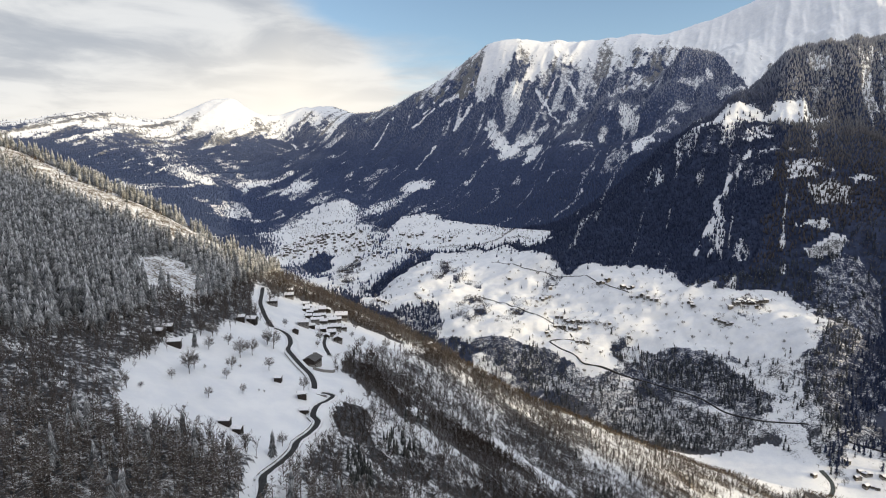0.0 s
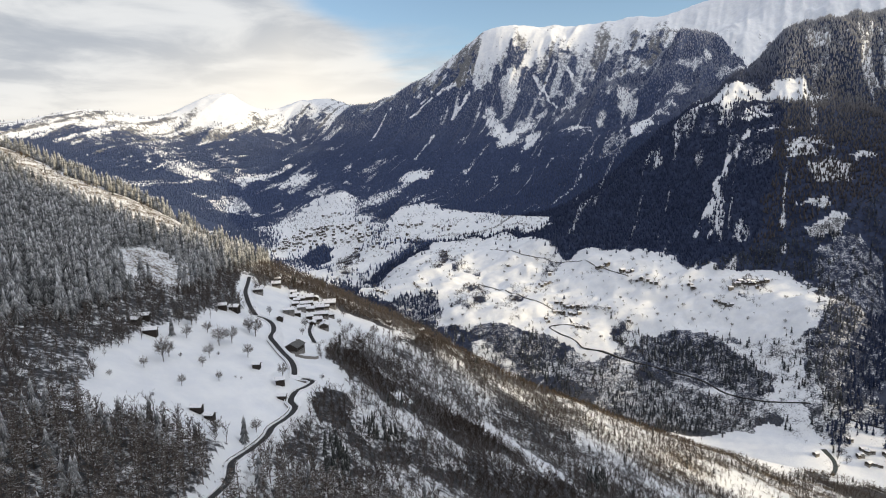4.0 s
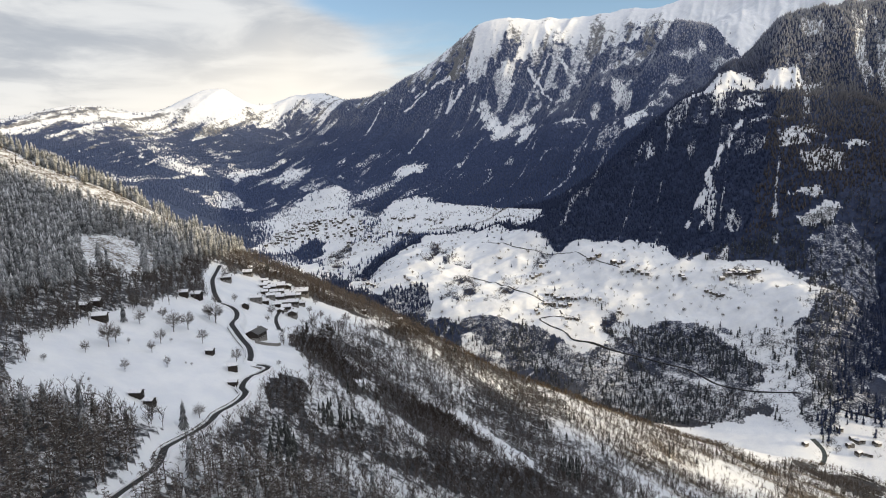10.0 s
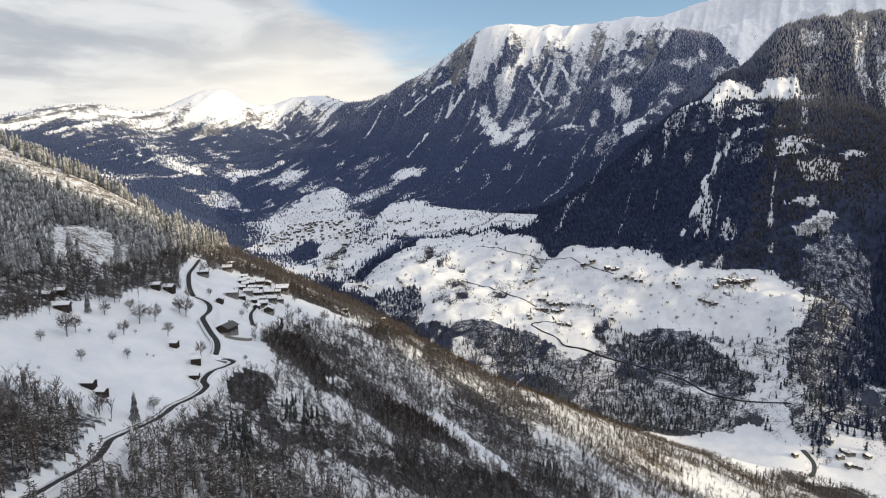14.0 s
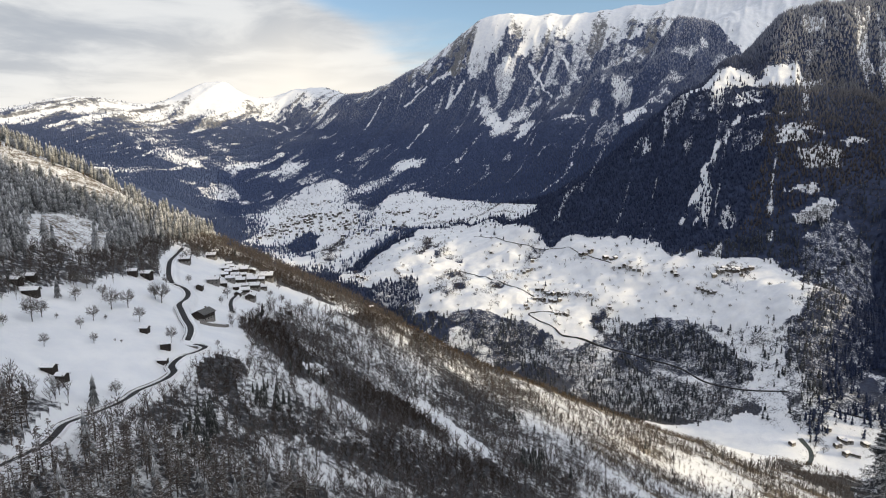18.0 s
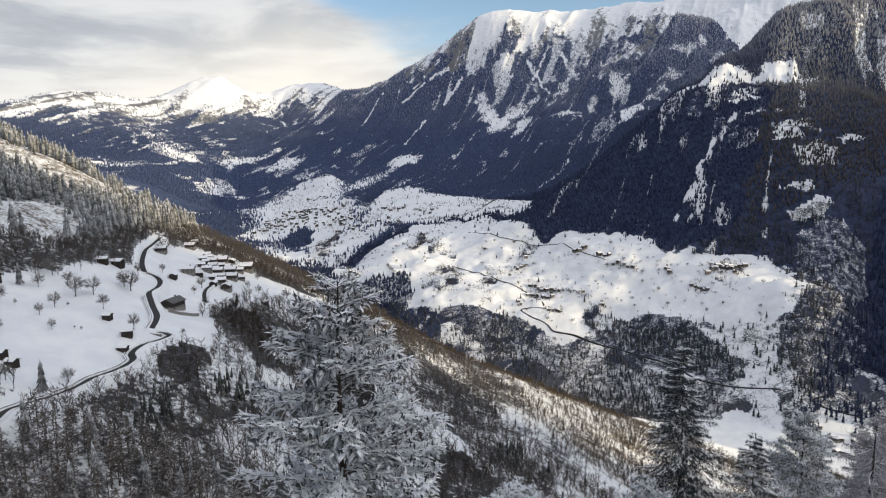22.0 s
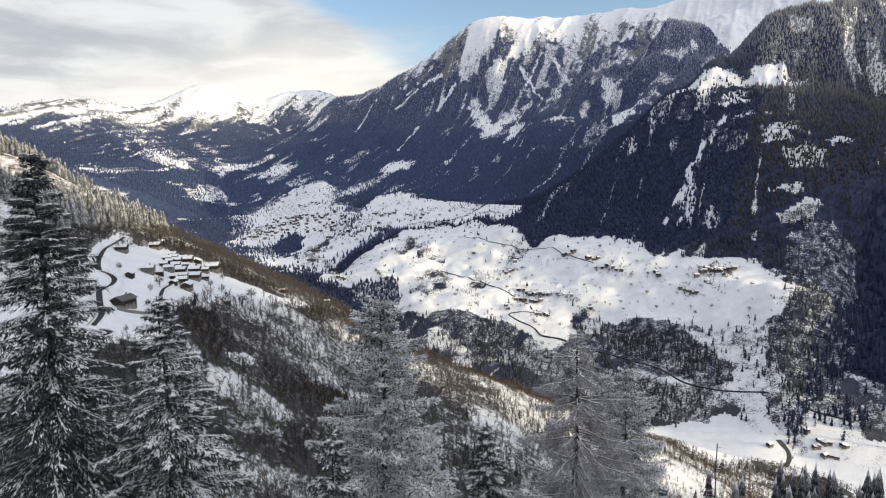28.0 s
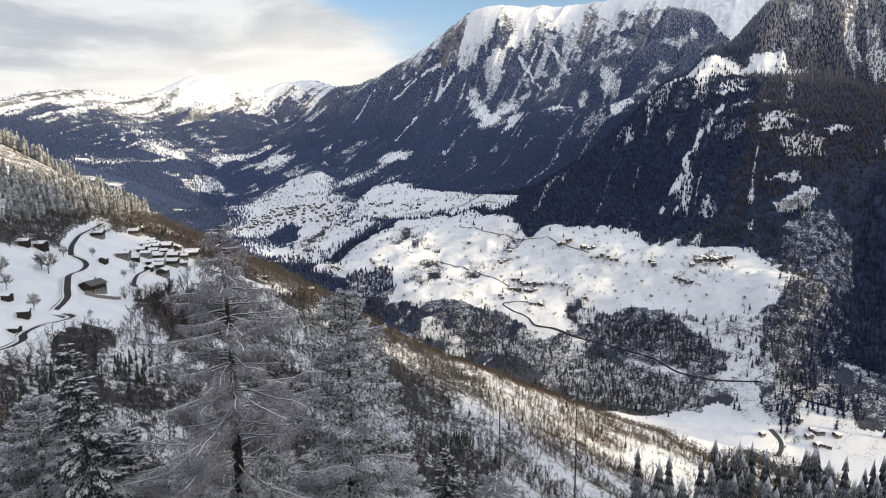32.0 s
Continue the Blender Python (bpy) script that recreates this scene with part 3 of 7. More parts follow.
# ---- what covers the ground: outlines of open land, metres ----
OUTLINES = {
    "plateau": [(-325, 1600), (-266, 1874), (-122, 1948), (63, 1913), (189, 1765), (202, 1687), (235, 1637), (294, 1624), (421, 1581), (508, 1508), (510, 1447), (562, 1439), (639, 1406), (707, 1357), (746, 1254), (694, 1201), (658, 1163), (614, 1173), (523, 1221), (461, 1244), (423, 1271), (366, 1291), (313, 1301), (293, 1256), (252, 1255), (190, 1294), (169, 1320), (79, 1335), (15, 1363), (-39, 1376), (-93, 1392), (-109, 1477), (-171, 1533), (-247, 1536)],
    "plateau_upper": [(-327, 2271), (-321, 2434), (-173, 2503), (-88, 2361), (64, 2261), (127, 2125), (260, 2008), (238, 1825), (200, 1852), (110, 1922), (9, 1944), (-141, 1969), (-285, 2069), (-399, 2154)],
    "valley_head": [(-918, 2688), (-760, 2912), (-654, 2949), (-518, 2884), (-486, 2586), (-362, 2377), (-323, 2234), (-414, 2117), (-599, 2202), (-702, 2111), (-763, 2110), (-781, 2312)],
    "valley_floor_left": [(-640, 2160), (-455, 1960), (-388, 1733), (-430, 1680), (-560, 1850), (-690, 2050)],
    "high_patch": [(-341, 3117), (-249, 3065), (-174, 2998), (-161, 2951), (-226, 2925), (-279, 2906), (-310, 2975)],
    "slope_strip": [(-516, 2757), (-445, 2906), (-339, 2946), (-278, 2886), (-309, 2789), (-397, 2657), (-454, 2615)],
    "far_field": [(-1507, 3075), (-1555, 3240), (-1466, 3152), (-1327, 2991), (-1220, 2974), (-1215, 2931), (-1313, 2909), (-1388, 2923), (-1442, 2952)],
    "far_field_b": [(-1170, 2767), (-1153, 2841), (-1095, 2867), (-1028, 2793), (-1044, 2719), (-1097, 2690), (-1140, 2723)],
    "far_field_c": [(-1179, 2965), (-1202, 3174), (-1150, 3197), (-1104, 3222), (-1036, 3323), (-1034, 3273), (-1077, 3176), (-1097, 3039), (-1147, 2976)],
    "far_field_d": [(-1078, 3403), (-1044, 3441), (-986, 3385), (-1004, 3346)],
    "far_field_e": [(-965, 3057), (-951, 3219), (-891, 3250), (-805, 3241), (-799, 3187), (-876, 3095), (-935, 3041)],
    "far_field_f": [(-834, 2998), (-761, 3083), (-694, 3129), (-685, 2998), (-768, 2960)],
    "far_field_g": [(-1726, 2665), (-1665, 2729), (-1537, 2586), (-1536, 2707), (-1476, 2724), (-1434, 2633), (-1484, 2522)],
    "alp_meadow": [(720, 1956), (762, 1966), (800, 1976), (841, 1962), (915, 1973), (914, 1941), (957, 1931), (1005, 1945), (1038, 1979), (1035, 1942), (1051, 1916), (1026, 1858), (980, 1826), (953, 1870), (901, 1899), (874, 1915), (821, 1911), (772, 1915), (727, 1928)],
    "alp_meadow_b": [(800, 1835), (830, 1857), (881, 1871), (908, 1825), (861, 1826), (833, 1819), (803, 1823)],
    "alp_meadow_c": [(828, 1786), (847, 1795), (896, 1755), (883, 1737), (838, 1773)],
    "snow_couloir": [(94, 3485), (132, 3478), (180, 3324), (218, 3213), (276, 3200), (340, 3253), (386, 3262), (332, 3172), (280, 3152), (233, 3095), (202, 3060), (184, 3144), (155, 3248), (128, 3380)],
    "snow_couloir_b": [(658, 2459), (694, 2552), (795, 2741), (759, 2503), (717, 2435), (672, 2427)],
    "snow_couloir_c": [(426, 2846), (465, 2849), (571, 2798), (570, 2789), (458, 2803)],
    "rock_field": [(829, 1608), (862, 1653), (890, 1675), (919, 1658), (911, 1622), (866, 1609)],
    "rock_field_b": [(796, 1498), (861, 1475), (853, 1464), (797, 1491)],
    "rock_field_c": [(784, 1447), (820, 1443), (840, 1437), (884, 1432), (884, 1420), (850, 1414), (841, 1409), (798, 1424)],
    "cliff_scree": [(501, 1224), (644, 1148), (584, 1071), (543, 956), (505, 982), (541, 1065), (502, 1171)],
    "gorge_rock": [(786, 1392), (849, 1400), (902, 1380), (927, 1354), (890, 1314), (886, 1281), (804, 1211), (794, 1254), (776, 1264), (758, 1296), (771, 1350)],
    "floor_field": [(368, 1006), (462, 1004), (532, 969), (557, 929), (509, 877), (380, 731), (338, 755)],
    "floor_field_b": [(594, 947), (648, 932), (589, 841), (466, 770), (560, 903)],
    "spur_top": [(-700, 830), (-535, 735), (-400, 722), (-295, 692), (-330, 650), (-385, 606), (-455, 612), (-545, 655), (-670, 745)],
    "near_meadow": [(-230, 225), (-237, 265), (-252, 289), (-255, 352), (-248, 388), (-238, 440), (-227, 470), (-244, 513), (-246, 576), (-215, 592), (-176, 576), (-130, 579), (-90, 612), (-126, 538), (-153, 506), (-160, 447), (-163, 418), (-137, 401), (-129, 351), (-141, 347), (-145, 335), (-145, 300), (-156, 288), (-157, 254), (-172, 251), (-184, 248), (-202, 251), (-213, 236), (-223, 225)],
    "near_brush": [(-241, 220), (-268, 263), (-261, 297), (-239, 268), (-229, 226)],
    "clear_cut": [(-330, 440), (-352, 505), (-350, 550), (-330, 545), (-304, 534), (-282, 495), (-276, 446), (-292, 436), (-312, 434)],
    "snow_strip": [(-97, 357), (-86, 374), (-82, 357), (-89, 342)],
    "snow_strip_b": [(-76, 360), (-67, 371), (-50, 357), (-55, 349), (-69, 353)],
    "snow_strip_c": [(-44, 486), (-28, 497), (-1, 487), (20, 441), (29, 419), (12, 403), (-5, 428), (-30, 469)],
    "thin_bank": [(-106, 292), (-100, 310), (-96, 299), (-79, 305), (-62, 297), (-48, 291), (-47, 279), (-66, 278), (-81, 277), (-97, 278)],
    "road_bank": [(-160, 199), (-156, 245), (-147, 253), (-132, 236), (-141, 212)],
    "cliff_wood": [(-26, 1363), (48, 1372), (136, 1330), (189, 1295), (151, 1272), (116, 1265), (55, 1289), (6, 1322)],
    "cliff_wood_b": [(331, 1287), (417, 1287), (494, 1232), (522, 1187), (527, 1146), (557, 1093), (538, 1058), (480, 1088), (435, 1136), (367, 1204), (308, 1245)],
    "cliff_brush": [(184, 1265), (266, 1223), (347, 1176), (425, 1109), (478, 1059), (478, 993), (393, 1024), (302, 1060), (228, 1154), (151, 1249)],
    "gorge_side": [(689, 1180), (772, 1263), (796, 1187), (760, 1079), (648, 990), (610, 1025), (616, 1081), (631, 1131)],
    "bank_wood": [(602, 1027), (666, 1035), (628, 973), (596, 927), (558, 907), (547, 912), (571, 936), (575, 979)],
    "thin_wood": [(661, 1481), (723, 1487), (767, 1454), (758, 1417), (689, 1436)],
    "thin_wood_b": [(633, 1869), (733, 1852), (803, 1784), (863, 1649), (820, 1588), (780, 1690), (726, 1744), (628, 1829)],
    "thin_strip": [(-72, 646), (-37, 651), (-40, 624), (-62, 556)],
    "gully_wood": [(-347, 1815), (-312, 1851), (-284, 1895), (-236, 1924), (-155, 1992), (-117, 2015), (-149, 1904), (-220, 1850), (-271, 1796), (-312, 1797)],
    "gully_wood_b": [(-630, 2185), (-587, 2270), (-527, 2249), (-527, 2146), (-586, 2091)],
    "rock_field_d": [(975, 1575), (1036, 1572), (1023, 1556), (975, 1562)],
    "rock_field_e": [(1198, 1900), (1250, 1901), (1242, 1869), (1211, 1877)],
    "couloir_wood": [(132, 3478), (262, 3398), (338, 3382), (456, 3303), (402, 3274), (324, 3239), (225, 3223), (180, 3324)],
    "ribbed_wood": [(397, 3508), (528, 3546), (672, 3552), (801, 3492), (821, 3374), (731, 3370), (644, 3308), (550, 3280), (488, 3259), (447, 3399)],
    "snow_couloir_d": [(273, 2953), (312, 3124), (370, 3127), (396, 3067), (327, 2884), (274, 2883)],
    "spur_wood": [(576, 2757), (631, 2576), (664, 2422), (610, 2397), (536, 2433), (487, 2373), (470, 2457)],
    "slope_strip_b": [(-290, 2485), (-247, 2581), (-199, 2707), (-201, 2623), (-238, 2477), (-276, 2455)],
    "far_strip": [(-1986, 3383), (-1955, 3381), (-1873, 3337), (-1876, 3312), (-1954, 3346)],
    "far_strip_b": [(-1848, 3446), (-1761, 3388), (-1653, 3288), (-1530, 3030), (-1568, 3054), (-1636, 3188), (-1800, 3353)],
    "far_wood": [(-1406, 3098), (-1473, 3562), (-1258, 3351), (-1204, 3115), (-1222, 2965), (-1319, 2993)],
    "far_strip_c": [(-1315, 3864), (-1249, 3881), (-1083, 3774), (-1107, 3770), (-1253, 3833)],
    "far_field_h": [(-2138, 3598), (-2106, 3727), (-1995, 3748), (-1868, 3774), (-1752, 3672), (-1784, 3600), (-1878, 3630), (-1978, 3577), (-2060, 3516)],
    "terrace_wood": [(-70, 1495), (-44, 1555), (12, 1587), (36, 1501), (21, 1439), (-43, 1439)],
    "terrace_wood_b": [(33, 1415), (76, 1495), (123, 1503), (139, 1532), (118, 1478), (67, 1401)],
    "copse_a": [(-125, 1762), (-106, 1871), (-79, 1812), (-93, 1665), (-114, 1648)],
    "copse_b": [(-85, 1751), (-62, 1753), (-37, 1667), (-60, 1648)],
    "copse_c": [(80, 1559), (121, 1554), (146, 1533), (122, 1495), (92, 1521)],
    "copse_d": [(181, 1635), (226, 1626), (221, 1586), (185, 1566), (166, 1559), (179, 1596)],
    "copse_e": [(60, 1394), (95, 1394), (97, 1381), (63, 1379)],
    "copse_f": [(-46, 1672), (-16, 1673), (27, 1650), (14, 1629), (-24, 1641)],
    "copse_g": [(301, 1338), (333, 1337), (332, 1303), (298, 1305)],
    "copse_h": [(574, 1359), (621, 1362), (654, 1325), (640, 1300), (615, 1319), (571, 1344)],
    "copse_i": [(580, 1328), (610, 1306), (605, 1288), (578, 1315)],
    "copse_j": [(295, 1318), (328, 1328), (354, 1303), (338, 1261), (301, 1285)],
    "copse_k": [(629, 1156), (660, 1158), (657, 1140), (629, 1144)],
    "copse_l": [(-507, 2133), (-428, 2178), (-378, 1951), (-394, 1847), (-441, 1877)],
    "copse_m": [(-229, 2006), (-197, 2072), (-152, 1974), (-183, 1900)],
    "cliff_wood_c": [(-241, 1515), (-175, 1539), (-105, 1521), (-95, 1446), (-118, 1406), (-168, 1464)],
    "town_a": [(-758, 2221), (-732, 2525), (-524, 2461), (-386, 2325), (-395, 2239), (-576, 2270), (-698, 2235)],
    "town_b": [(-493, 2297), (-215, 2151), (-166, 2033), (-357, 2004)],
    "copse_n": [(555, 941), (578, 939), (588, 919), (572, 899), (540, 877), (465, 776), (458, 785), (537, 892), (557, 920)],
    "cliff_wood_d": [(506, 1147), (531, 1143), (549, 1092), (547, 1065), (521, 1063), (492, 1085)],
    "thicket_a": [(-178, 451), (-159, 483), (-136, 464), (-117, 455), (-106, 423), (-73, 419), (-43, 470), (-3, 433), (-6, 396), (-40, 394), (-67, 365), (-87, 392), (-100, 373), (-119, 390), (-139, 402)],
    "thicket_b": [(-150, 335), (-146, 344), (-125, 337), (-114, 316), (-101, 312), (-86, 320), (-69, 320), (-48, 335), (-26, 355), (3, 374), (27, 398), (39, 385), (41, 368), (-18, 307), (-36, 314), (-61, 313), (-79, 309), (-97, 298), (-114, 303), (-140, 312)],
    "clump_a": [(-126, 267), (-130, 297), (-117, 292), (-109, 270), (-105, 241), (-112, 237)],
    "clump_b": [(-112, 324), (-106, 336), (-97, 330), (-89, 335), (-88, 322), (-101, 312), (-107, 309)],
    "clump_c": [(47, 428), (63, 479), (75, 469), (60, 419)],
    "snow_strip_f": [(-106, 400), (-93, 428), (-85, 418), (-94, 395)],
    "road_bank_b": [(-164, 186), (-162, 204), (-157, 222), (-154, 227), (-151, 216), (-156, 199), (-160, 184)],
    "valley_slope": [(-576, 2269), (-464, 2325), (-227, 2011), (-121, 2024), (-236, 1926), (-348, 1818), (-416, 1796), (-457, 1766)],
}

# narrow snow chutes: line and half width
CHUTES = [
    ([(810, 1782), (763, 1741), (717, 1700), (668, 1659), (635, 1597), (603, 1567), (570, 1544)], 10),
    ([(639, 1551), (623, 1536), (601, 1521)], 6),
    ([(158, 3631), (82, 3634), (16, 3621), (-18, 3596), (-68, 3572)], 9),
    ([(51, 3706), (-68, 3718), (-217, 3734), (-325, 3698)], 11),
    ([(-103, 3794), (-190, 3778), (-259, 3750)], 9),
    ([(408, 3519), (448, 3408), (491, 3258)], 8),
    ([(530, 3534), (472, 3473), (420, 3404)], 8),
    ([(569, 3498), (614, 3393), (643, 3287)], 9),
    ([(-461, 3847), (-504, 3751), (-560, 3635)], 8),
    ([(269, 3578), (269, 3535), (277, 3513)], 14),
    ([(449, 2392), (404, 2309), (353, 2282), (307, 2226)], 8),
    ([(-171, 3493), (-237, 3348), (-278, 3256)], 7),
    ([(-1145, 4004), (-1116, 3915), (-1052, 3754)], 8),
]


# scrub along the crest of the near slope
CREST_SCRUB = [(-251, 607), (-208, 622), (-154, 589), (-106, 572), (-63, 619), (-7, 649), (49, 686)]
# woods on the far terrace
COPSES = [n for n in OUTLINES if n.startswith(("copse_", "terrace_wood"))]
# hedges along tracks and field edges of the far terrace
HEDGES = {
    "hedge_a": [(-121, 2018), (-63, 1998), (-7, 1942), (54, 1965), (98, 1996), (148, 2079)],
    "hedge_b": [(122, 1962), (151, 1959), (178, 1927)],
    "hedge_c": [(-173, 1597), (-151, 1549), (-125, 1525)],
    "hedge_d": [(229, 1401), (261, 1401), (316, 1355)],
}


def inside(x, y, outline):
    """Whether places lie within a closed outline."""
    q = np.array(outline, float)
    out = np.zeros(x.shape, bool)
    box_ = (x > q[:, 0].min()) & (x < q[:, 0].max()) & (y > q[:, 1].min()) & (y < q[:, 1].max())
    if not box_.any():
        return out
    xs, ys = x[box_], y[box_]
    hit = np.zeros(xs.shape, bool)
    n = len(outline)
    for k in range(n):
        (x1, y1), (x2, y2) = outline[k], outline[(k + 1) % n]
        if y1 == y2:
            continue
        cross = (y1 > ys) != (y2 > ys)
        hit ^= cross & (xs < (x2 - x1) * (ys - y1) / (y2 - y1) + x1)
    out[box_] = hit
    return out


def in_thicket(x, y):
    """Gullies and the crest, choked with brown scrub."""
    wx, wy = x + 22 * (fbm(x, y, 25, 3, 19) - 0.5), y + 34 * (fbm(x, y, 25, 3, 29) - 0.5)
    return inside(wx, wy, OUTLINES["thicket_a"]) | inside(wx, wy, OUTLINES["thicket_b"]) | (off_line(wx, wy, CREST_SCRUB)[0] < 15)


def on_near_slope(x, y):
    return (y < crest_line(x) + 40) & (x < 440)


def beyond_gorge(x, y):
    """The dark wooded side of the gorge, below the great mountain."""
    return (x > 540 + 0.906 * (y - 920) + 50 * (fbm(x, y, 60, 4, 88) - 0.5)) & (y < 1420) & (x > 560)


def tree_line(x, y):
    main = np.interp(x, [-2500, -1300, -500, 100, 900, 1500], [170, 200, 390, 540, 540, 510])
    main = np.where((x > 1230) & (y > 2450), 330, main)
    return np.where((y < 3150) & (x > 300) & (x < 1230), 650, main)


OPEN_FAR = [n for n in OUTLINES if not n.startswith(("near_", "clear", "snow_strip", "road_", "cliff", "gorge", "rock_field", "spur_top", "bank_", "thin_", "gully_", "copse_", "town_", "far_wood", "couloir_wood", "ribbed_wood", "spur_wood", "terrace_wood", "thicket_", "clump_"))]
OPEN_NEAR = ["near_meadow", "spur_top", "clear_cut"] + [n for n in OUTLINES if n.startswith("snow_strip")]
HALF_OPEN = ["near_brush", "road_bank", "road_bank_b", "thin_bank", "thin_strip", "cliff_scree", "gorge_rock", "gorge_side", "rock_field", "rock_field_b", "rock_field_c", "rock_field_d", "rock_field_e"]
# woods of their own thickness: wood floor, share of trees
WOODS = {"cliff_scree": (0.40, 0.20), "gully_wood": (0.62, 0.85), "gully_wood_b": (0.62, 0.85), "couloir_wood": (0.50, 0.35), "ribbed_wood": (0.47, 0.40), "spur_wood": (0.52, 0.45), "far_wood": (0.50, 0.45), "cliff_wood_d": (0.58, 0.97), "gorge_rock": (0.56, 0.30), "terrace_wood": (0.42, 0.0), "terrace_wood_b": (0.42, 0.0), "cliff_wood": (0.56, 0.97), "cliff_wood_b": (0.55, 0.97), "cliff_wood_c": (0.52, 0.9), "cliff_brush": (0.52, 0.95), "bank_wood": (0.5, 0.7),
         "gorge_side": (0.57, 0.8), "near_brush": (0.54, 1.0), "thin_wood": (0.47, 0.45), "thin_wood_b": (0.56, 0.6), "rock_field": (0.44, 0.40), "rock_field_b": (0.36, 0.25), "rock_field_c": (0.38, 0.30), "rock_field_d": (0.44, 0.4), "rock_field_e": (0.48, 0.5)}


def land(x, y, z):
    """Shares of open snow and half-open land, 0 to 1, and the metres above the upper edge of the forest."""
    r = np.hypot(x, y)
    wob = np.clip(r * 0.02, 4, 34)
    wx = x + (fbm(x, y, 40, 5, 41) - 0.5) * 2 * wob
    wy = y + (fbm(x, y, 40, 5, 57) - 0.5) * 2 * wob
    open_ = np.zeros(x.shape)
    half = np.zeros(x.shape)
    edge = np.clip(r * 0.009, 2, 24)
    for n in OPEN_FAR + OPEN_NEAR:
        ragged = 2.6 if n.startswith(("far_", "valley", "slope")) else 1.0
        share = sum(inside(wx + c * ragged * edge, wy + 1.6 * s * ragged * edge, OUTLINES[n]) for c, s in ((0, 0), (1, 0.2), (-0.9, 0.4), (0.3, 1), (-0.2, -1))) / 5.0
        open_ = np.maximum(open_, share)
    for n in HALF_OPEN:
        half[inside(wx, wy, OUTLINES[n])] = 1
    for line, wide in CHUTES:
        open_ = np.maximum(open_, 0.68 * smooth(0.18, 0.45, fbm(x, y, 34, 3, 99)) * smooth(wide * 1.5, wide * 0.3, off_line(wx * 0.5 + x * 0.5, wy * 0.5 + y * 0.5, line)[0]))
    gull = ridged(0.88 * x - 0.47 * y, 0.33 * (0.47 * x + 0.88 * y), 330, 5, 3)
    fine = ridged(0.88 * x - 0.47 * y, 0.30 * (0.47 * x + 0.88 * y), 110, 4, 13)
    above = z + (gull - 0.55) * -230 - (fine - 0.55) * 300 + (fbm(x, y, 50, 4, 8) - 0.5) * 170 + (fbm(x, y, 16, 3, 18) - 0.5) * 190 - tree_line(x, y)
    return open_, half, np.where(r > 1500, above, -999.0)


SOFT = ("couloir_wood", "ribbed_wood", "spur_wood", "far_wood", "thin_wood")


def woods(x, y, base, which):
    """Lay the woods of their own thickness over the rest; those on the mountain flanks thin out along the fall line."""
    wx, wy = x + 30 * (fbm(x, y, 45, 4, 141) - 0.5), y + 40 * (fbm(x, y, 45, 4, 157) - 0.5)
    sx, sy = x + 110 * (fbm(x, y, 60, 4, 142) - 0.5), y + 260 * (fbm(x, y, 60, 4, 158) - 0.5)
    thin = smooth(0.42, 0.72, ridged(0.88 * x - 0.47 * y, 0.25 * (0.47 * x + 0.88 * y), 55, 4, 23))
    for n, v in WOODS.items():
        if n.startswith(SOFT):
            base = np.where(inside(sx, sy, OUTLINES[n]), base + (v[which] - base) * thin, base)
        else:
            base = np.where(inside(wx, wy, OUTLINES[n]), v[which], base)
    if which == 0:
        for n in COPSES:
            base = np.where(inside(wx, wy, OUTLINES[n]), 0.20 + 0.55 * fbm(x, y, 30, 3, 81), base)
    return base


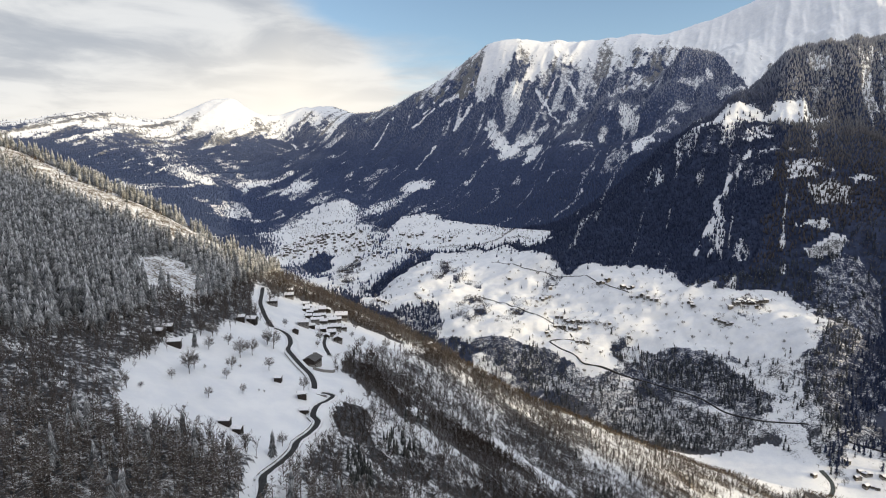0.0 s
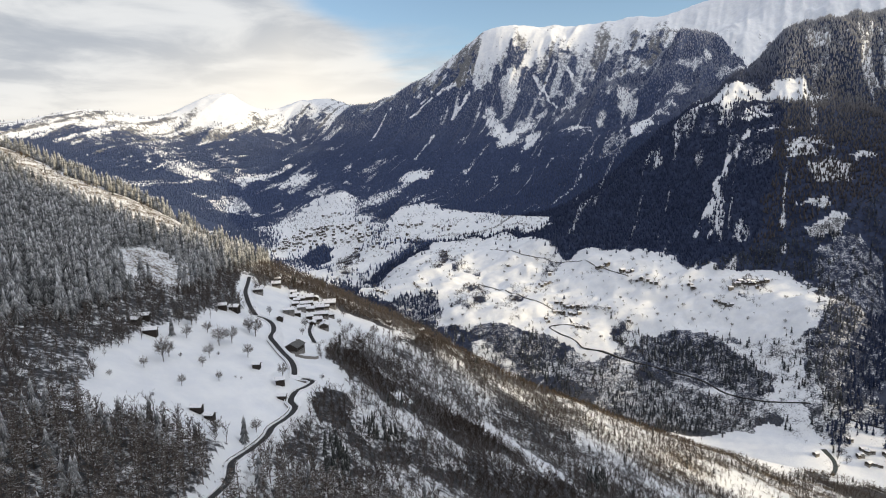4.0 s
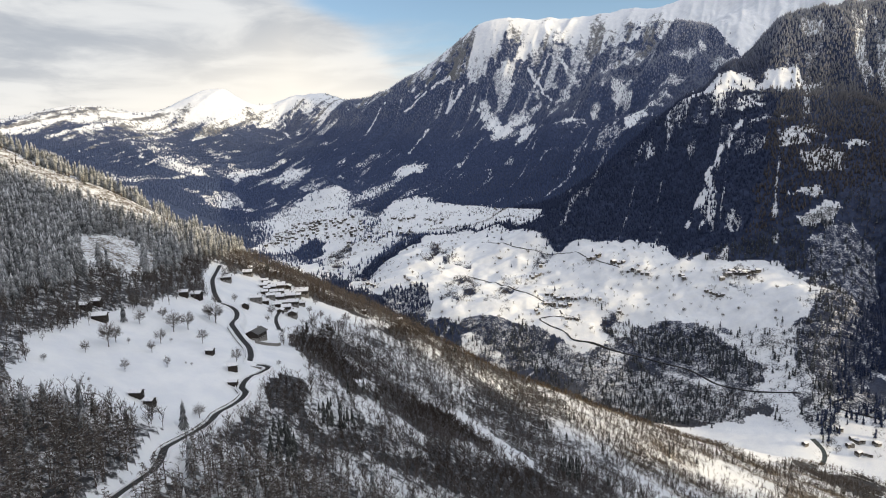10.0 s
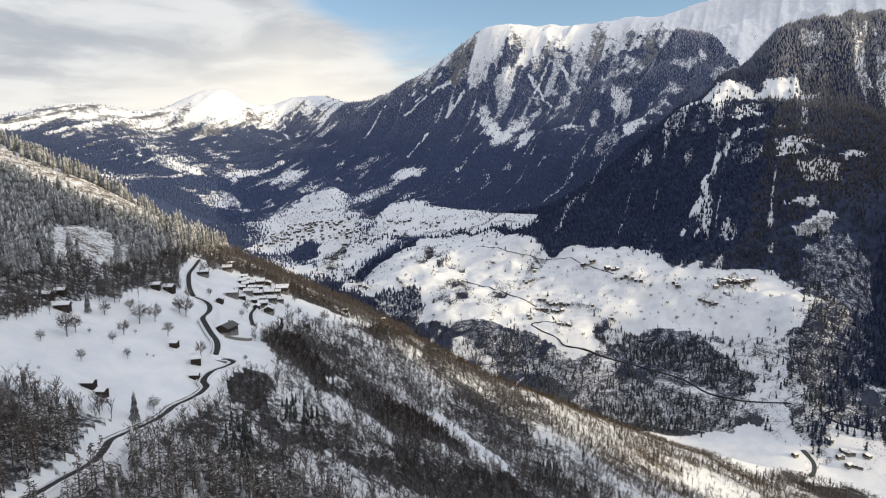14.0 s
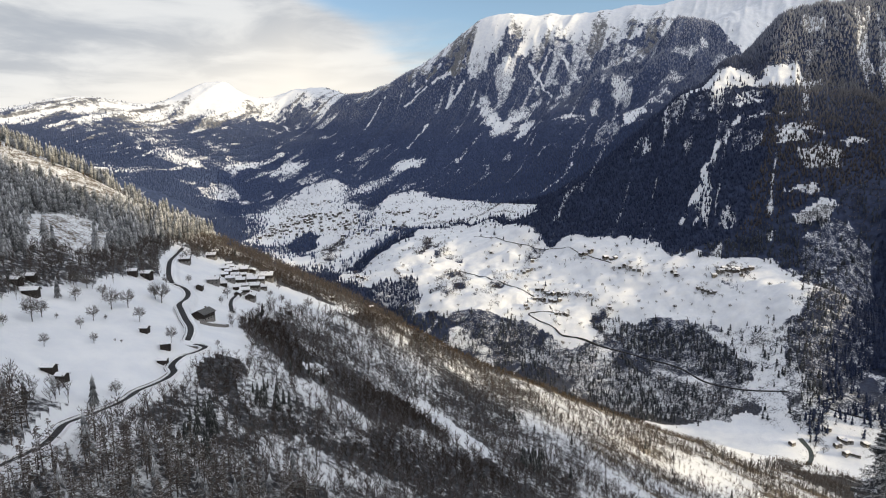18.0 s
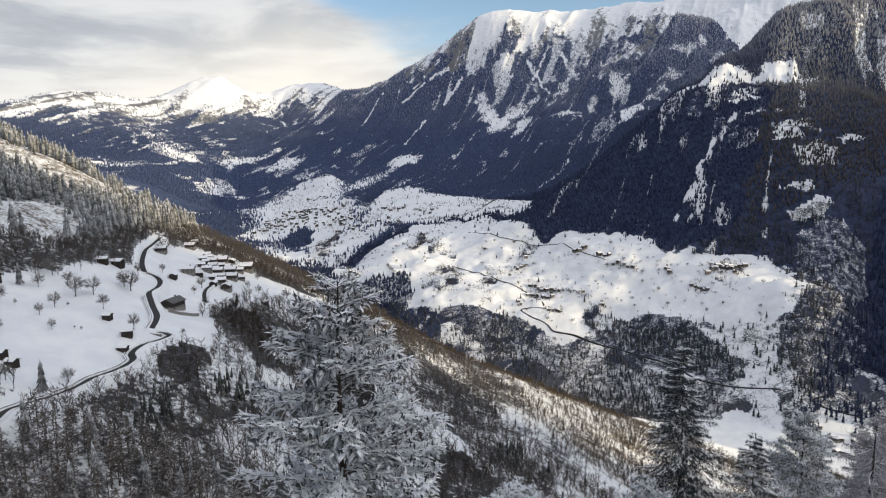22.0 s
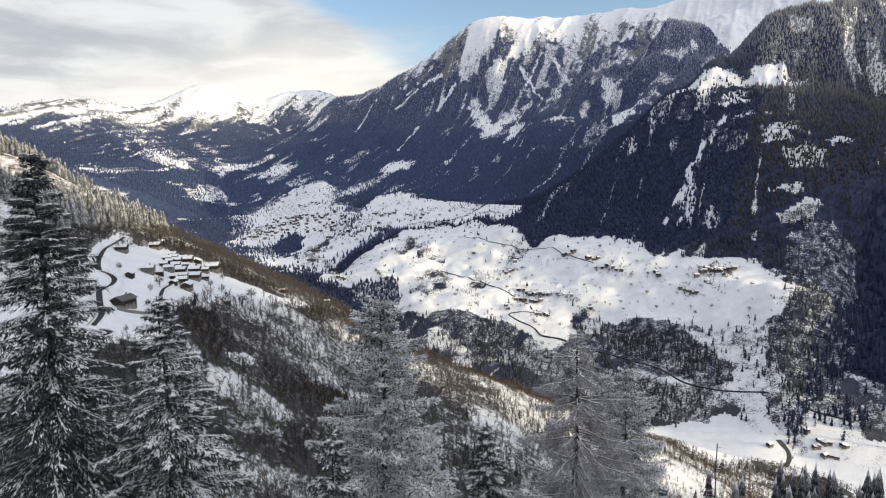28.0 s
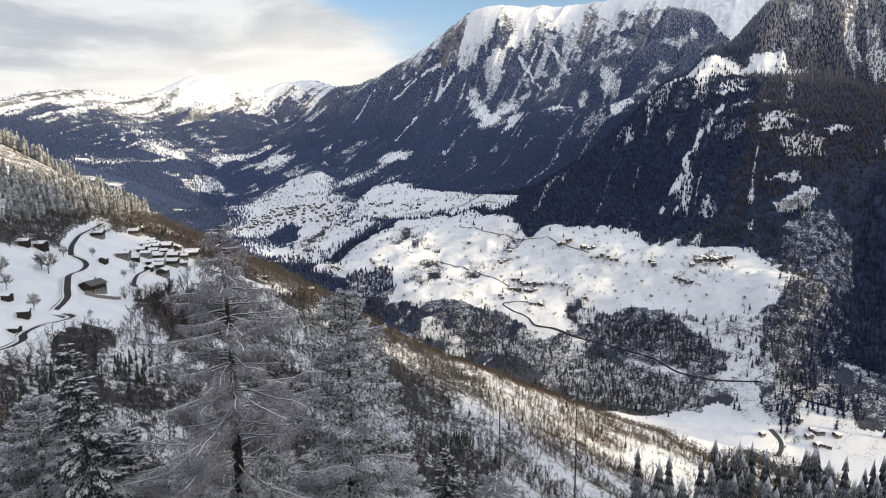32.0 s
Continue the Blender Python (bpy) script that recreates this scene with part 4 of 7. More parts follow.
def cover(x, y, z, steep):
    """Wood floor, bare rock, withered turf and painted distance haze: the layers of the ground's material."""
    r = np.hypot(x, y)
    open_, half, above = land(x, y, z)
    high = above > 0
    near = on_near_slope(x, y)
    streak = ridged(0.88 * x - 0.47 * y, 0.18 * (0.47 * x + 0.88 * y), 60, 4, 23)
    wood = np.where(near, 0.535 + 0.30 * (fbm(x, y, 40, 3, 63) - 0.5), 0.86 + 0.3 * (fbm(x, y, 90, 4, 64) - 0.5) - 0.38 * smooth(0.70, 0.86, streak))
    wood = np.where(near & (x < -190) & (x < -0.3 * y - 60), 0.56, wood)
    wood = np.where(half > 0, 0.49 + 0.4 * (fbm(x, y, 45, 4, 65) - 0.5), wood)
    wood = wood - np.where(near, 0, 0.42 * smooth(0.56, 0.72, fbm(x, y, 130, 5, 164)) * smooth(560, 900, x + 0.3 * (y - 1500)))
    wood = wood * (1 - open_) * smooth(210, -130, above)
    gorge = ~near & (y < 1330) & (z < -255) & (steep > 0.3) & (open_ < 0.5)
    wood = np.where(gorge & (open_ < 0.5), 0.50 + 0.08 * smooth(520, 420, x + 120 * (fbm(x, y, 90, 3, 25) - 0.5)) + 0.5 * (fbm(x, y, 50, 3, 15) - 0.5), wood)
    wood = np.where(beyond_gorge(x, y) & (open_ < 0.5) & (z > -392), 0.85, wood)
    wood = np.where(~near & (z < -448) & (y < 1010), 0.12, wood)
    wood = woods(x, y, wood, 0)
    flute = ridged(0.88 * x - 0.47 * y, 0.22 * (0.47 * x + 0.88 * y), 75, 4, 12)
    rock = np.where(above > -60, 0.16 + 0.12 * np.clip(steep - 1.1, 0, 0.8) + 0.65 * (flute - 0.60) + 0.32 * smooth(330, 0, above), 0.0) * smooth(420, 160, above)
    rock = np.where((half > 0) | gorge, 0.40 + 0.16 * np.clip(steep - 0.4, 0, 0.8), rock)
    crest = smooth(85, 25, np.abs(y - crest_line(x) - 12)) * smooth(-330, -270, x) * smooth(430, 380, x)
    brush = np.where(near | (y < 900), crest * 0.66 * (1 - open_), 0.0)
    brush = np.where(inside(x, y, OUTLINES["spur_top"]), 0.50, brush)
    brush = np.where(inside(x, y, OUTLINES["clear_cut"]), 0.47, brush)
    low = near & (z < -250 + 40 * (fbm(x, y, 30, 3, 35) - 0.5)) & (x > 60)
    dry = smooth(60, 150, x + 90 * (fbm(x, y, 35, 3, 36) - 0.5))
    brush = np.where(low, np.maximum(brush, dry * (0.44 + 0.5 * (fbm(0.6 * x + 0.8 * y, 0.3 * (0.8 * x - 0.6 * y), 22, 4, 6) - 0.5)) * (1 - open_)), brush)
    wood = np.where(low & (open_ < 0.5), wood + (0.40 - wood) * dry, wood)
    wood = np.where(near & in_thicket(x, y) & (open_ < 0.5), 0.62, wood)
    road = off_line(x, y, ROAD)[0]
    wood, brush = np.where(road < 7, 0, wood), np.where(road < 7, 0, brush)
    # share of haze blue painted into the wood floor, growing with distance
    haze = (0.5 * smooth(900, 1500, r) + 0.5 * smooth(2100, 3100, r)) * np.where(near, 0, 1)
    return np.clip(wood, 0, 1), np.clip(rock, 0, 0.8), np.clip(brush, 0, 1), haze


# ---- the ground: one sheet, finer where the valley lies open ----
def sheet():
    fine = np.radians(np.linspace(-44, 44, 761))
    rest = np.radians(np.linspace(44, 316, 111))[1:-1]
    az = np.concatenate([fine, rest])
    rad = np.concatenate([np.geomspace(14, 60, 12)[:-1], np.geomspace(60, 800, 150)[:-1], np.geomspace(800, 2300, 270)[:-1], np.geomspace(2300, 4960, 240)])
    A, R = np.meshgrid(az, rad, indexing="ij")
    X, Y = R * np.sin(A), R * np.cos(A)
    Z = ground(X, Y)
    na, nr = A.shape
    verts = np.stack([X, Y, Z], -1).reshape(-1, 3)
    normal = np.cross(np.stack([np.gradient(v, axis=0) for v in (X, Y, Z)], -1), np.stack([np.gradient(v, axis=1) for v in (X, Y, Z)], -1))
    steep = np.hypot(normal[..., 0], normal[..., 1]) / np.maximum(np.abs(normal[..., 2]), 1e-6)
    steep = np.append(np.clip(steep, 0, 3).ravel(), 0.3)
    centre = len(verts)
    verts = np.vstack([verts, [[0, 0, float(ground(np.zeros(1), np.zeros(1))[0])]]])
    i = np.arange(na)[:, None]
    j = np.arange(nr - 1)[None]
    i2 = (i + 1) % na
    quads = np.stack([i * nr + j, i * nr + j + 1, i2 * nr + j + 1, i2 * nr + j], -1).reshape(-1, 4)[:, ::-1]
    k = np.arange(na)
    fan = np.stack([np.full(na, centre), k * nr, ((k + 1) % na) * nr], -1)[:, ::-1]
    me = bpy.data.meshes.new("ground")
    me.vertices.add(len(verts))
    me.vertices.foreach_set("co", verts.ravel())
    loops = np.concatenate([quads.ravel(), fan.ravel()])
    me.loops.add(len(loops))
    me.loops.foreach_set("vertex_index", loops.astype(np.int32))
    starts = np.concatenate([np.arange(len(quads)) * 4, len(quads) * 4 + np.arange(len(fan)) * 3])
    me.polygons.add(len(starts))
    me.polygons.foreach_set("loop_start", starts.astype(np.int32))
    me.polygons.foreach_set("use_smooth", np.ones(len(starts), bool))
    me.update(calc_edges=True)
    wood, rock, brush, haze = cover(verts[:, 0], verts[:, 1], verts[:, 2], steep)
    for name, v in (("wood", wood), ("rock", rock), ("brush", brush), ("haze", haze)):
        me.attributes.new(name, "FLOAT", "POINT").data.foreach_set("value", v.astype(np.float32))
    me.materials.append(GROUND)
    return tagged(new("ground", me), "snow-covered mountain valley ground with wooded slopes", "ground", kind="structure")


sheet()


# ---- trees ----
def snowy(name, c1, c2, lo, hi, scale=0.6, snow=(0.80, 0.82, 0.85), high=None):
    """Bark or needles with snow lying on what faces up; rime above a height where one is given."""
    m, nt, ln, b = material(name, 0.8)
    geo = nt.new("ShaderNodeNewGeometry")
    s = nt.new("ShaderNodeSeparateXYZ")
    ln.new(geo.outputs["Normal"], s.inputs[0])
    g = grain(nt, ln, scale, 4, 0.6)
    isl = geo.outputs["Random Per Island"]
    base = link_mix(nt, ln, isl, c1, c2)
    v = link_math(nt, ln, "ADD", s.outputs[2], link_math(nt, ln, "MULTIPLY", link_math(nt, ln, "SUBTRACT", g, 0.5), 1.6))
    v = link_math(nt, ln, "ADD", v, link_math(nt, ln, "MULTIPLY", link_math(nt, ln, "SUBTRACT", isl, 0.5), 0.35))
    if high:
        p = nt.new("ShaderNodeSeparateXYZ")
        ln.new(geo.outputs["Position"], p.inputs[0])
        v = link_math(nt, ln, "ADD", v, link_math(nt, ln, "MULTIPLY", link_ramp(nt, ln, p.outputs[2], *high), 0.5))
    ln.new(link_mix(nt, ln, link_ramp(nt, ln, v, lo, hi), base, snow), b.inputs["Base Color"])
    return m


NEEDLES_RIME = snowy("rimed_needles", (0.070, 0.076, 0.082), (0.20, 0.208, 0.215), 0.25, 1.35, 1.2, (0.66, 0.68, 0.72))


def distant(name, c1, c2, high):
    """Forest far off: dark crowns, whitened by rime only high up."""
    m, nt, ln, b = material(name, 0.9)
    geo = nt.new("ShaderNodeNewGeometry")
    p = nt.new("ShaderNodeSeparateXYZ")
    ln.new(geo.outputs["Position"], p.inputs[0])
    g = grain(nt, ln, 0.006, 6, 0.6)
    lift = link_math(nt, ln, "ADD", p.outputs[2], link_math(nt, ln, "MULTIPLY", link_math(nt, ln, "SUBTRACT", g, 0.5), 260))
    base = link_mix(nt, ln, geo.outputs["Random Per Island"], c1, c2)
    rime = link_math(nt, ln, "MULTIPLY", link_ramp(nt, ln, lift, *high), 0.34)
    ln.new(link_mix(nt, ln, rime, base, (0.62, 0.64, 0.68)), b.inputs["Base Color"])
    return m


NEEDLES_GREEN = snowy("green_needles", (0.028, 0.032, 0.032), (0.062, 0.066, 0.064), 0.55, 1.5)
# the blue haze of distance is put into these two needle colours
NEEDLES_DARK_HAZE = distant("dark_hazy_needles", (0.011, 0.019, 0.048), (0.028, 0.041, 0.088), (160, 560))
NEEDLES_HAZY = distant("hazy_needles", (0.030, 0.047, 0.104), (0.054, 0.078, 0.158), (60, 560))
NEEDLES_BROWN = distant("larch_and_spruce", (0.028, 0.028, 0.036), (0.066, 0.058, 0.056), (20, 420))
NEEDLES_CLIFF = snowy("cliff_needles", (0.020, 0.025, 0.033), (0.050, 0.058, 0.070), 0.95, 1.9, 0.3)
TWIGS_LARCH = snowy("brown_larch_twigs", (0.068, 0.056, 0.049), (0.150, 0.126, 0.110), 0.66, 1.55)
TWIGS = snowy("bare_twigs", (0.046, 0.040, 0.037), (0.140, 0.120, 0.110), 0.72, 1.65)
TWIGS_PALE = snowy("pale_twigs", (0.075, 0.068, 0.064), (0.19, 0.172, 0.160), 0.75, 1.6)
TWIGS_COPSE = snowy("copse_twigs", (0.030, 0.027, 0.028), (0.090, 0.078, 0.074), 0.95, 1.75)
TWIGS_DARK = snowy("scrub_twigs", (0.034, 0.026, 0.022), (0.072, 0.055, 0.046), 1.15, 1.9)
TWIGS_RIME = snowy("rimed_twigs", (0.055, 0.046, 0.042), (0.13, 0.113, 0.102), 0.55, 1.5)
TWIGS_WARM = snowy("larch_twigs", (0.060, 0.043, 0.028), (0.135, 0.098, 0.060), 1.0, 1.8)
BARK = snowy("dark_bark", (0.05, 0.042, 0.036), (0.08, 0.068, 0.06), 0.85, 1.4)


def mesh_from(name, verts, tris, mats, index=None, smooth_=False):
    me = bpy.data.meshes.new(name)
    verts, tris = np.asarray(verts, np.float32), np.asarray(tris, np.int32)
    me.vertices.add(len(verts))
    me.vertices.foreach_set("co", verts.ravel())
    me.loops.add(tris.size)
    me.loops.foreach_set("vertex_index", tris.ravel())
    me.polygons.add(len(tris))
    me.polygons.foreach_set("loop_start", np.arange(len(tris), dtype=np.int32) * 3)
    for m in mats:
        me.materials.append(m)
    if index is not None:
        me.polygons.foreach_set("material_index", np.asarray(index, np.int32))
    me.update(calc_edges=True)
    return me


def conifer_form(rng, tiers=6, spikes=7, droop=0.10):
    """Spruce 1 high: ragged skirts round a stem."""
    V, F = [], []
    for k in range(tiers):
        low = 0.08 + 0.80 * k / tiers
        top = min(1.0, low + 0.34 - 0.12 * k / tiers)
        wide = 0.17 * (1 - low) ** 0.8 * rng.uniform(0.8, 1.15) + 0.010
        turn = rng.uniform(0, 6.28)
        base = len(V)
        V.append((rng.normal(0, 0.006), rng.normal(0, 0.006), top))
        for s in range(2 * spikes):
            a = turn + math.pi * s / spikes
            rad = wide * (rng.uniform(0.8, 1.25) if s % 2 == 0 else rng.uniform(0.4, 0.6))
            V.append((rad * math.cos(a), rad * math.sin(a), low - (droop * wide * 4 if s % 2 == 0 else -0.03) * rng.uniform(0.6, 1.3)))
        for s in range(2 * spikes):
            F.append((base, base + 1 + s, base + 1 + (s + 1) % (2 * spikes)))
    return np.array(V), np.array(F)


def skirt_form(rng, tiers=30, spikes=11):
    """Full spruce 1 high: many short ragged whorls of drooping boughs."""
    V, F = [], []
    for k in range(tiers):
        low = 0.05 + 0.91 * k / tiers
        wide = 0.155 * (1 - low) ** 0.8 * rng.uniform(0.8, 1.15) + 0.006
        turn, base = rng.uniform(0, 6.28), len(V)
        V.append((0, 0, min(1.0, low + 0.05 + 0.35 * wide)))
        for s in range(2 * spikes):
            a = turn + math.pi * s / spikes + rng.normal(0, 0.08)
            rad = wide * (rng.uniform(0.7, 1.3) if s % 2 == 0 else rng.uniform(0.3, 0.55))
            V.append((rad * math.cos(a), rad * math.sin(a), low - (0.16 * wide if s % 2 == 0 else -0.12 * wide) * rng.uniform(0.4, 1.8)))
        for s in range(2 * spikes):
            F.append((base, base + 1 + s, base + 1 + (s + 1) % (2 * spikes)))
    return np.array(V), np.array(F)


def blade(V, F, p, q, w, rng):
    """A thin tapering twig from p to q."""
    p, q = np.asarray(p, float), np.asarray(q, float)
    d = q - p
    side = np.cross(d, rng.normal(size=3))
    side *= w / (np.linalg.norm(side) + 1e-9)
    b = len(V)
    V.extend([p - side, p + side, q])
    F.append((b, b + 1, b + 2))


def bare_form(rng, limbs=11, twigs=6, spread=0.30, fine=1.0):
    """Leafless broadleaved tree 1 high: stem, steep limbs, upright twigs."""
    V, F = [], []
    top = np.array([rng.normal(0, 0.04), rng.normal(0, 0.04), 0.95])
    for turn in (0.0, 2.1, 4.2):
        blade(V, F, (0, 0, -0.05), top, 0.013, rng)
    for k in range(limbs):
        h = rng.uniform(0.10, 0.70)
        a = rng.uniform(0, 6.28)
        reach = 0.62 * spread * (1.15 - 0.6 * abs(h - 0.4)) * rng.uniform(0.5, 1.15)
        p = top * h
        q = p + np.array([reach * math.cos(a), reach * math.sin(a), reach * rng.uniform(0.9, 2.3)])
        blade(V, F, p, q, 0.009 * fine, rng)
        for _ in range(twigs):
            s = p + (q - p) * rng.uniform(0.3, 1.0)
            e = s + np.array([rng.normal(0, 0.05), rng.normal(0, 0.05), rng.uniform(0.03, 0.17)])
            blade(V, F, s, e, 0.007 * fine, rng)
    return np.array(V), np.array(F)


def round_form(rng, limbs=9, twigs=4, fine=1.0):
    """Leafless tree or bush 1 high with a rounded crown: limbs to all sides, twigs standing off them."""
    V, F = [], []
    for turn in (0.0, 2.1, 4.2):
        blade(V, F, (0, 0, -0.05), (rng.normal(0, 0.03), rng.normal(0, 0.03), 0.8), 0.018, rng)
    for k in range(limbs):
        d = rng.normal(size=3)
        d[2] = abs(d[2]) - 0.45
        d /= np.linalg.norm(d)
        p = np.array([0, 0, rng.uniform(0.15, 0.55)])
        q = np.array([0, 0, 0.56]) + d * (0.33, 0.33, 0.42) * rng.uniform(0.7, 1.05)
        blade(V, F, p, q, 0.011 * fine, rng)
        for _ in range(twigs):
            s = p + (q - p) * rng.uniform(0.45, 1.0)
            blade(V, F, s, s + d * rng.uniform(0.02, 0.12) + rng.normal(0, 0.055, 3) + (0, 0, 0.03), 0.009 * fine, rng)
    return np.array(V), np.array(F)


def larch_form(rng, limbs=34, twigs=4):
    """Leafless larch 1 high: straight stem, level limbs shorter towards the tip, hanging twigs."""
    V, F = [], []
    for _ in range(3):
        blade(V, F, (0, 0, -0.05), (0, 0, 1.0), 0.014, rng)
    for k in range(limbs):
        h = 0.15 + 0.82 * (k + rng.uniform(0, 1)) / limbs
        a = rng.uniform(0, 6.28)
        reach = (0.24 * (1 - h) ** 0.8 + 0.02) * rng.uniform(0.6, 1.15)
        q = np.array([reach * math.cos(a), reach * math.sin(a), h + reach * rng.uniform(-0.15, 0.2)])
        blade(V, F, (0, 0, h), q, 0.008, rng)
        for _ in range(twigs):
            s = np.array([0, 0, h]) + (q - (0, 0, h)) * rng.uniform(0.2, 1.0)
            blade(V, F, s, s + np.array([rng.normal(0, 0.035), rng.normal(0, 0.035), rng.uniform(-0.07, 0.03)]), 0.010, rng)
    return np.array(V), np.array(F)


def far_form(rng, n=5):
    V = [(0, 0, 1.0)]
    turn = rng.uniform(0, 6)
    for s in range(n):
        a = turn + 2 * math.pi * s / n
        w = 0.19 * rng.uniform(0.7, 1.3)
        V.append((w * math.cos(a), w * math.sin(a), rng.uniform(-0.05, 0.12)))
    F = [(0, 1 + s, 1 + (s + 1) % n) for s in range(n)]
    return np.array(V), np.array(F)


def mass(name, forms, places, heights, widths, mat, rng, label, category, lean=0.03):
    """Many trees joined in one mesh, each turned and sized on its own."""
    VV, FF, base = [], [], 0
    pick = rng.integers(0, len(forms), len(places))
    for f, (V, F) in enumerate(forms):
        sel = np.nonzero(pick == f)[0]
        if not len(sel):
            continue
        a = rng.uniform(0, 2 * math.pi, len(sel))[:, None]
        c, s = np.cos(a), np.sin(a)
        h, w = heights[sel][:, None], (heights * widths)[sel][:, None]
        lx, ly = rng.normal(0, lean, (2, len(sel), 1))
        x = (V[None, :, 0] * c - V[None, :, 1] * s) * w + V[None, :, 2] * h * lx + places[sel, 0][:, None]
        y = (V[None, :, 0] * s + V[None, :, 1] * c) * w + V[None, :, 2] * h * ly + places[sel, 1][:, None]
        z = V[None, :, 2] * h + places[sel, 2][:, None]
        VV.append(np.stack([x, y, z], -1).reshape(-1, 3))
        FF.append((F[None] + (base + np.arange(len(sel)) * len(V))[:, None, None]).reshape(-1, 3))
        base += len(sel) * len(V)
    me = mesh_from(name, np.concatenate(VV), np.concatenate(FF), [mat])
    return tagged(new(name, me), label, category, kind="stuff")


def scatter(rng, x0, x1, y0, y1, step):
    """Jittered grid of places."""
    gx, gy = np.meshgrid(np.arange(x0, x1, step), np.arange(y0, y1, step))
    x = gx.ravel() + rng.uniform(-0.5, 0.5, gx.size) * step
    y = gy.ravel() + rng.uniform(-0.5, 0.5, gx.size) * step
    return x, y


rng = np.random.default_rng(5)
CONIFERS = [conifer_form(rng, 7, 6, 0.13) for _ in range(6)]
BARES = [bare_form(rng, 11, 6, 0.34, 1.25) for _ in range(8)]
MIDS = [conifer_form(rng, 3, 4) for _ in range(6)]
BUSHES = [round_form(rng, 9, 4, 1.6) for _ in range(6)]
LARCHES = [larch_form(rng) for _ in range(6)]
FARS = [far_form(rng, 4) for _ in range(8)]


def off_road(x, y):
    return off_line(x, y, ROAD)[0] > 7


def in_wedge(x, y, pad=4.0):
    """Within the open side of the valley that the cable line looks over."""
    return (np.abs(np.degrees(np.arctan2(x, y + 60))) < 40 + pad)


def plant_far():
    x1, y1 = scatter(rng, -1000, 1900, 1150, 2450, 7.4)
    x2, y2 = scatter(rng, -3200, 2300, 2450, 4400, 10.0)
    x, y = np.concatenate([x1, x2]), np.concatenate([y1, y2])
    keep = in_wedge(x, y) & (np.hypot(x, y) < 4700)
    x, y = x[keep], y[keep]
    z = ground(x, y)
    open_, half, above = land(x, y, z)
    dense = 0.93 + 0.0 * x
    dense = np.where(half > 0, 0.25, dense)
    dense = dense * np.maximum(1 - 1.15 * open_, 0.005) * smooth(130, -120, above)
    cliff = (y < 1330) & (z < -255) & (z > -450)
    clump = smooth(0.42, 0.56, fbm(x, y, 70, 3, 31))
    dense = np.where(cliff & (open_ < 0.5), 0.2 + 0.5 * clump, dense)
    dense = np.where(beyond_gorge(x, y) & (open_ < 0.5) & (z > -392), 0.95, dense)
    dense = np.where((z < -448) & (y < 1010), 0.03, dense)
    dense = woods(x, y, dense, 1)
    keep = (rng.uniform(size=x.size) < dense) & ~on_near_slope(x, y) & ((y > 1450) | (x > 1100))
    x, y, z = x[keep], y[keep], z[keep]
    h = np.where(y > 2450, rng.uniform(7, 13, x.size), rng.uniform(8, 16, x.size))
    h = np.where(cliff[keep], rng.uniform(6, 13, x.size), h)
    # beyond this line the trees take the paler haze colour
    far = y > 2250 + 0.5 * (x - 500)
    brown = ~far & (x > 620) & (x + 0.55 * (1700 - y) + 260 * (fbm(x, y, 160, 4, 77) - 0.5) > 830) & (y > 1380)
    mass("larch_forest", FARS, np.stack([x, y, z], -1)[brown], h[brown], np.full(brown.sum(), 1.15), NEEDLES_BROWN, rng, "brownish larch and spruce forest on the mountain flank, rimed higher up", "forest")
    for name, sel, mat, label in (("far_forest", far, NEEDLES_HAZY, "distant spruce forest on the high mountain flank, rimed higher up, painted with blue haze"),
                                  ("dark_forest", ~far & ~brown, NEEDLES_DARK_HAZE, "dark spruce forest on the shaded mountain across the valley, haze-blue in colour")):
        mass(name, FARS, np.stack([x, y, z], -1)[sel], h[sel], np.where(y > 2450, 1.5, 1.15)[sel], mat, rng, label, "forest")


plant_far()


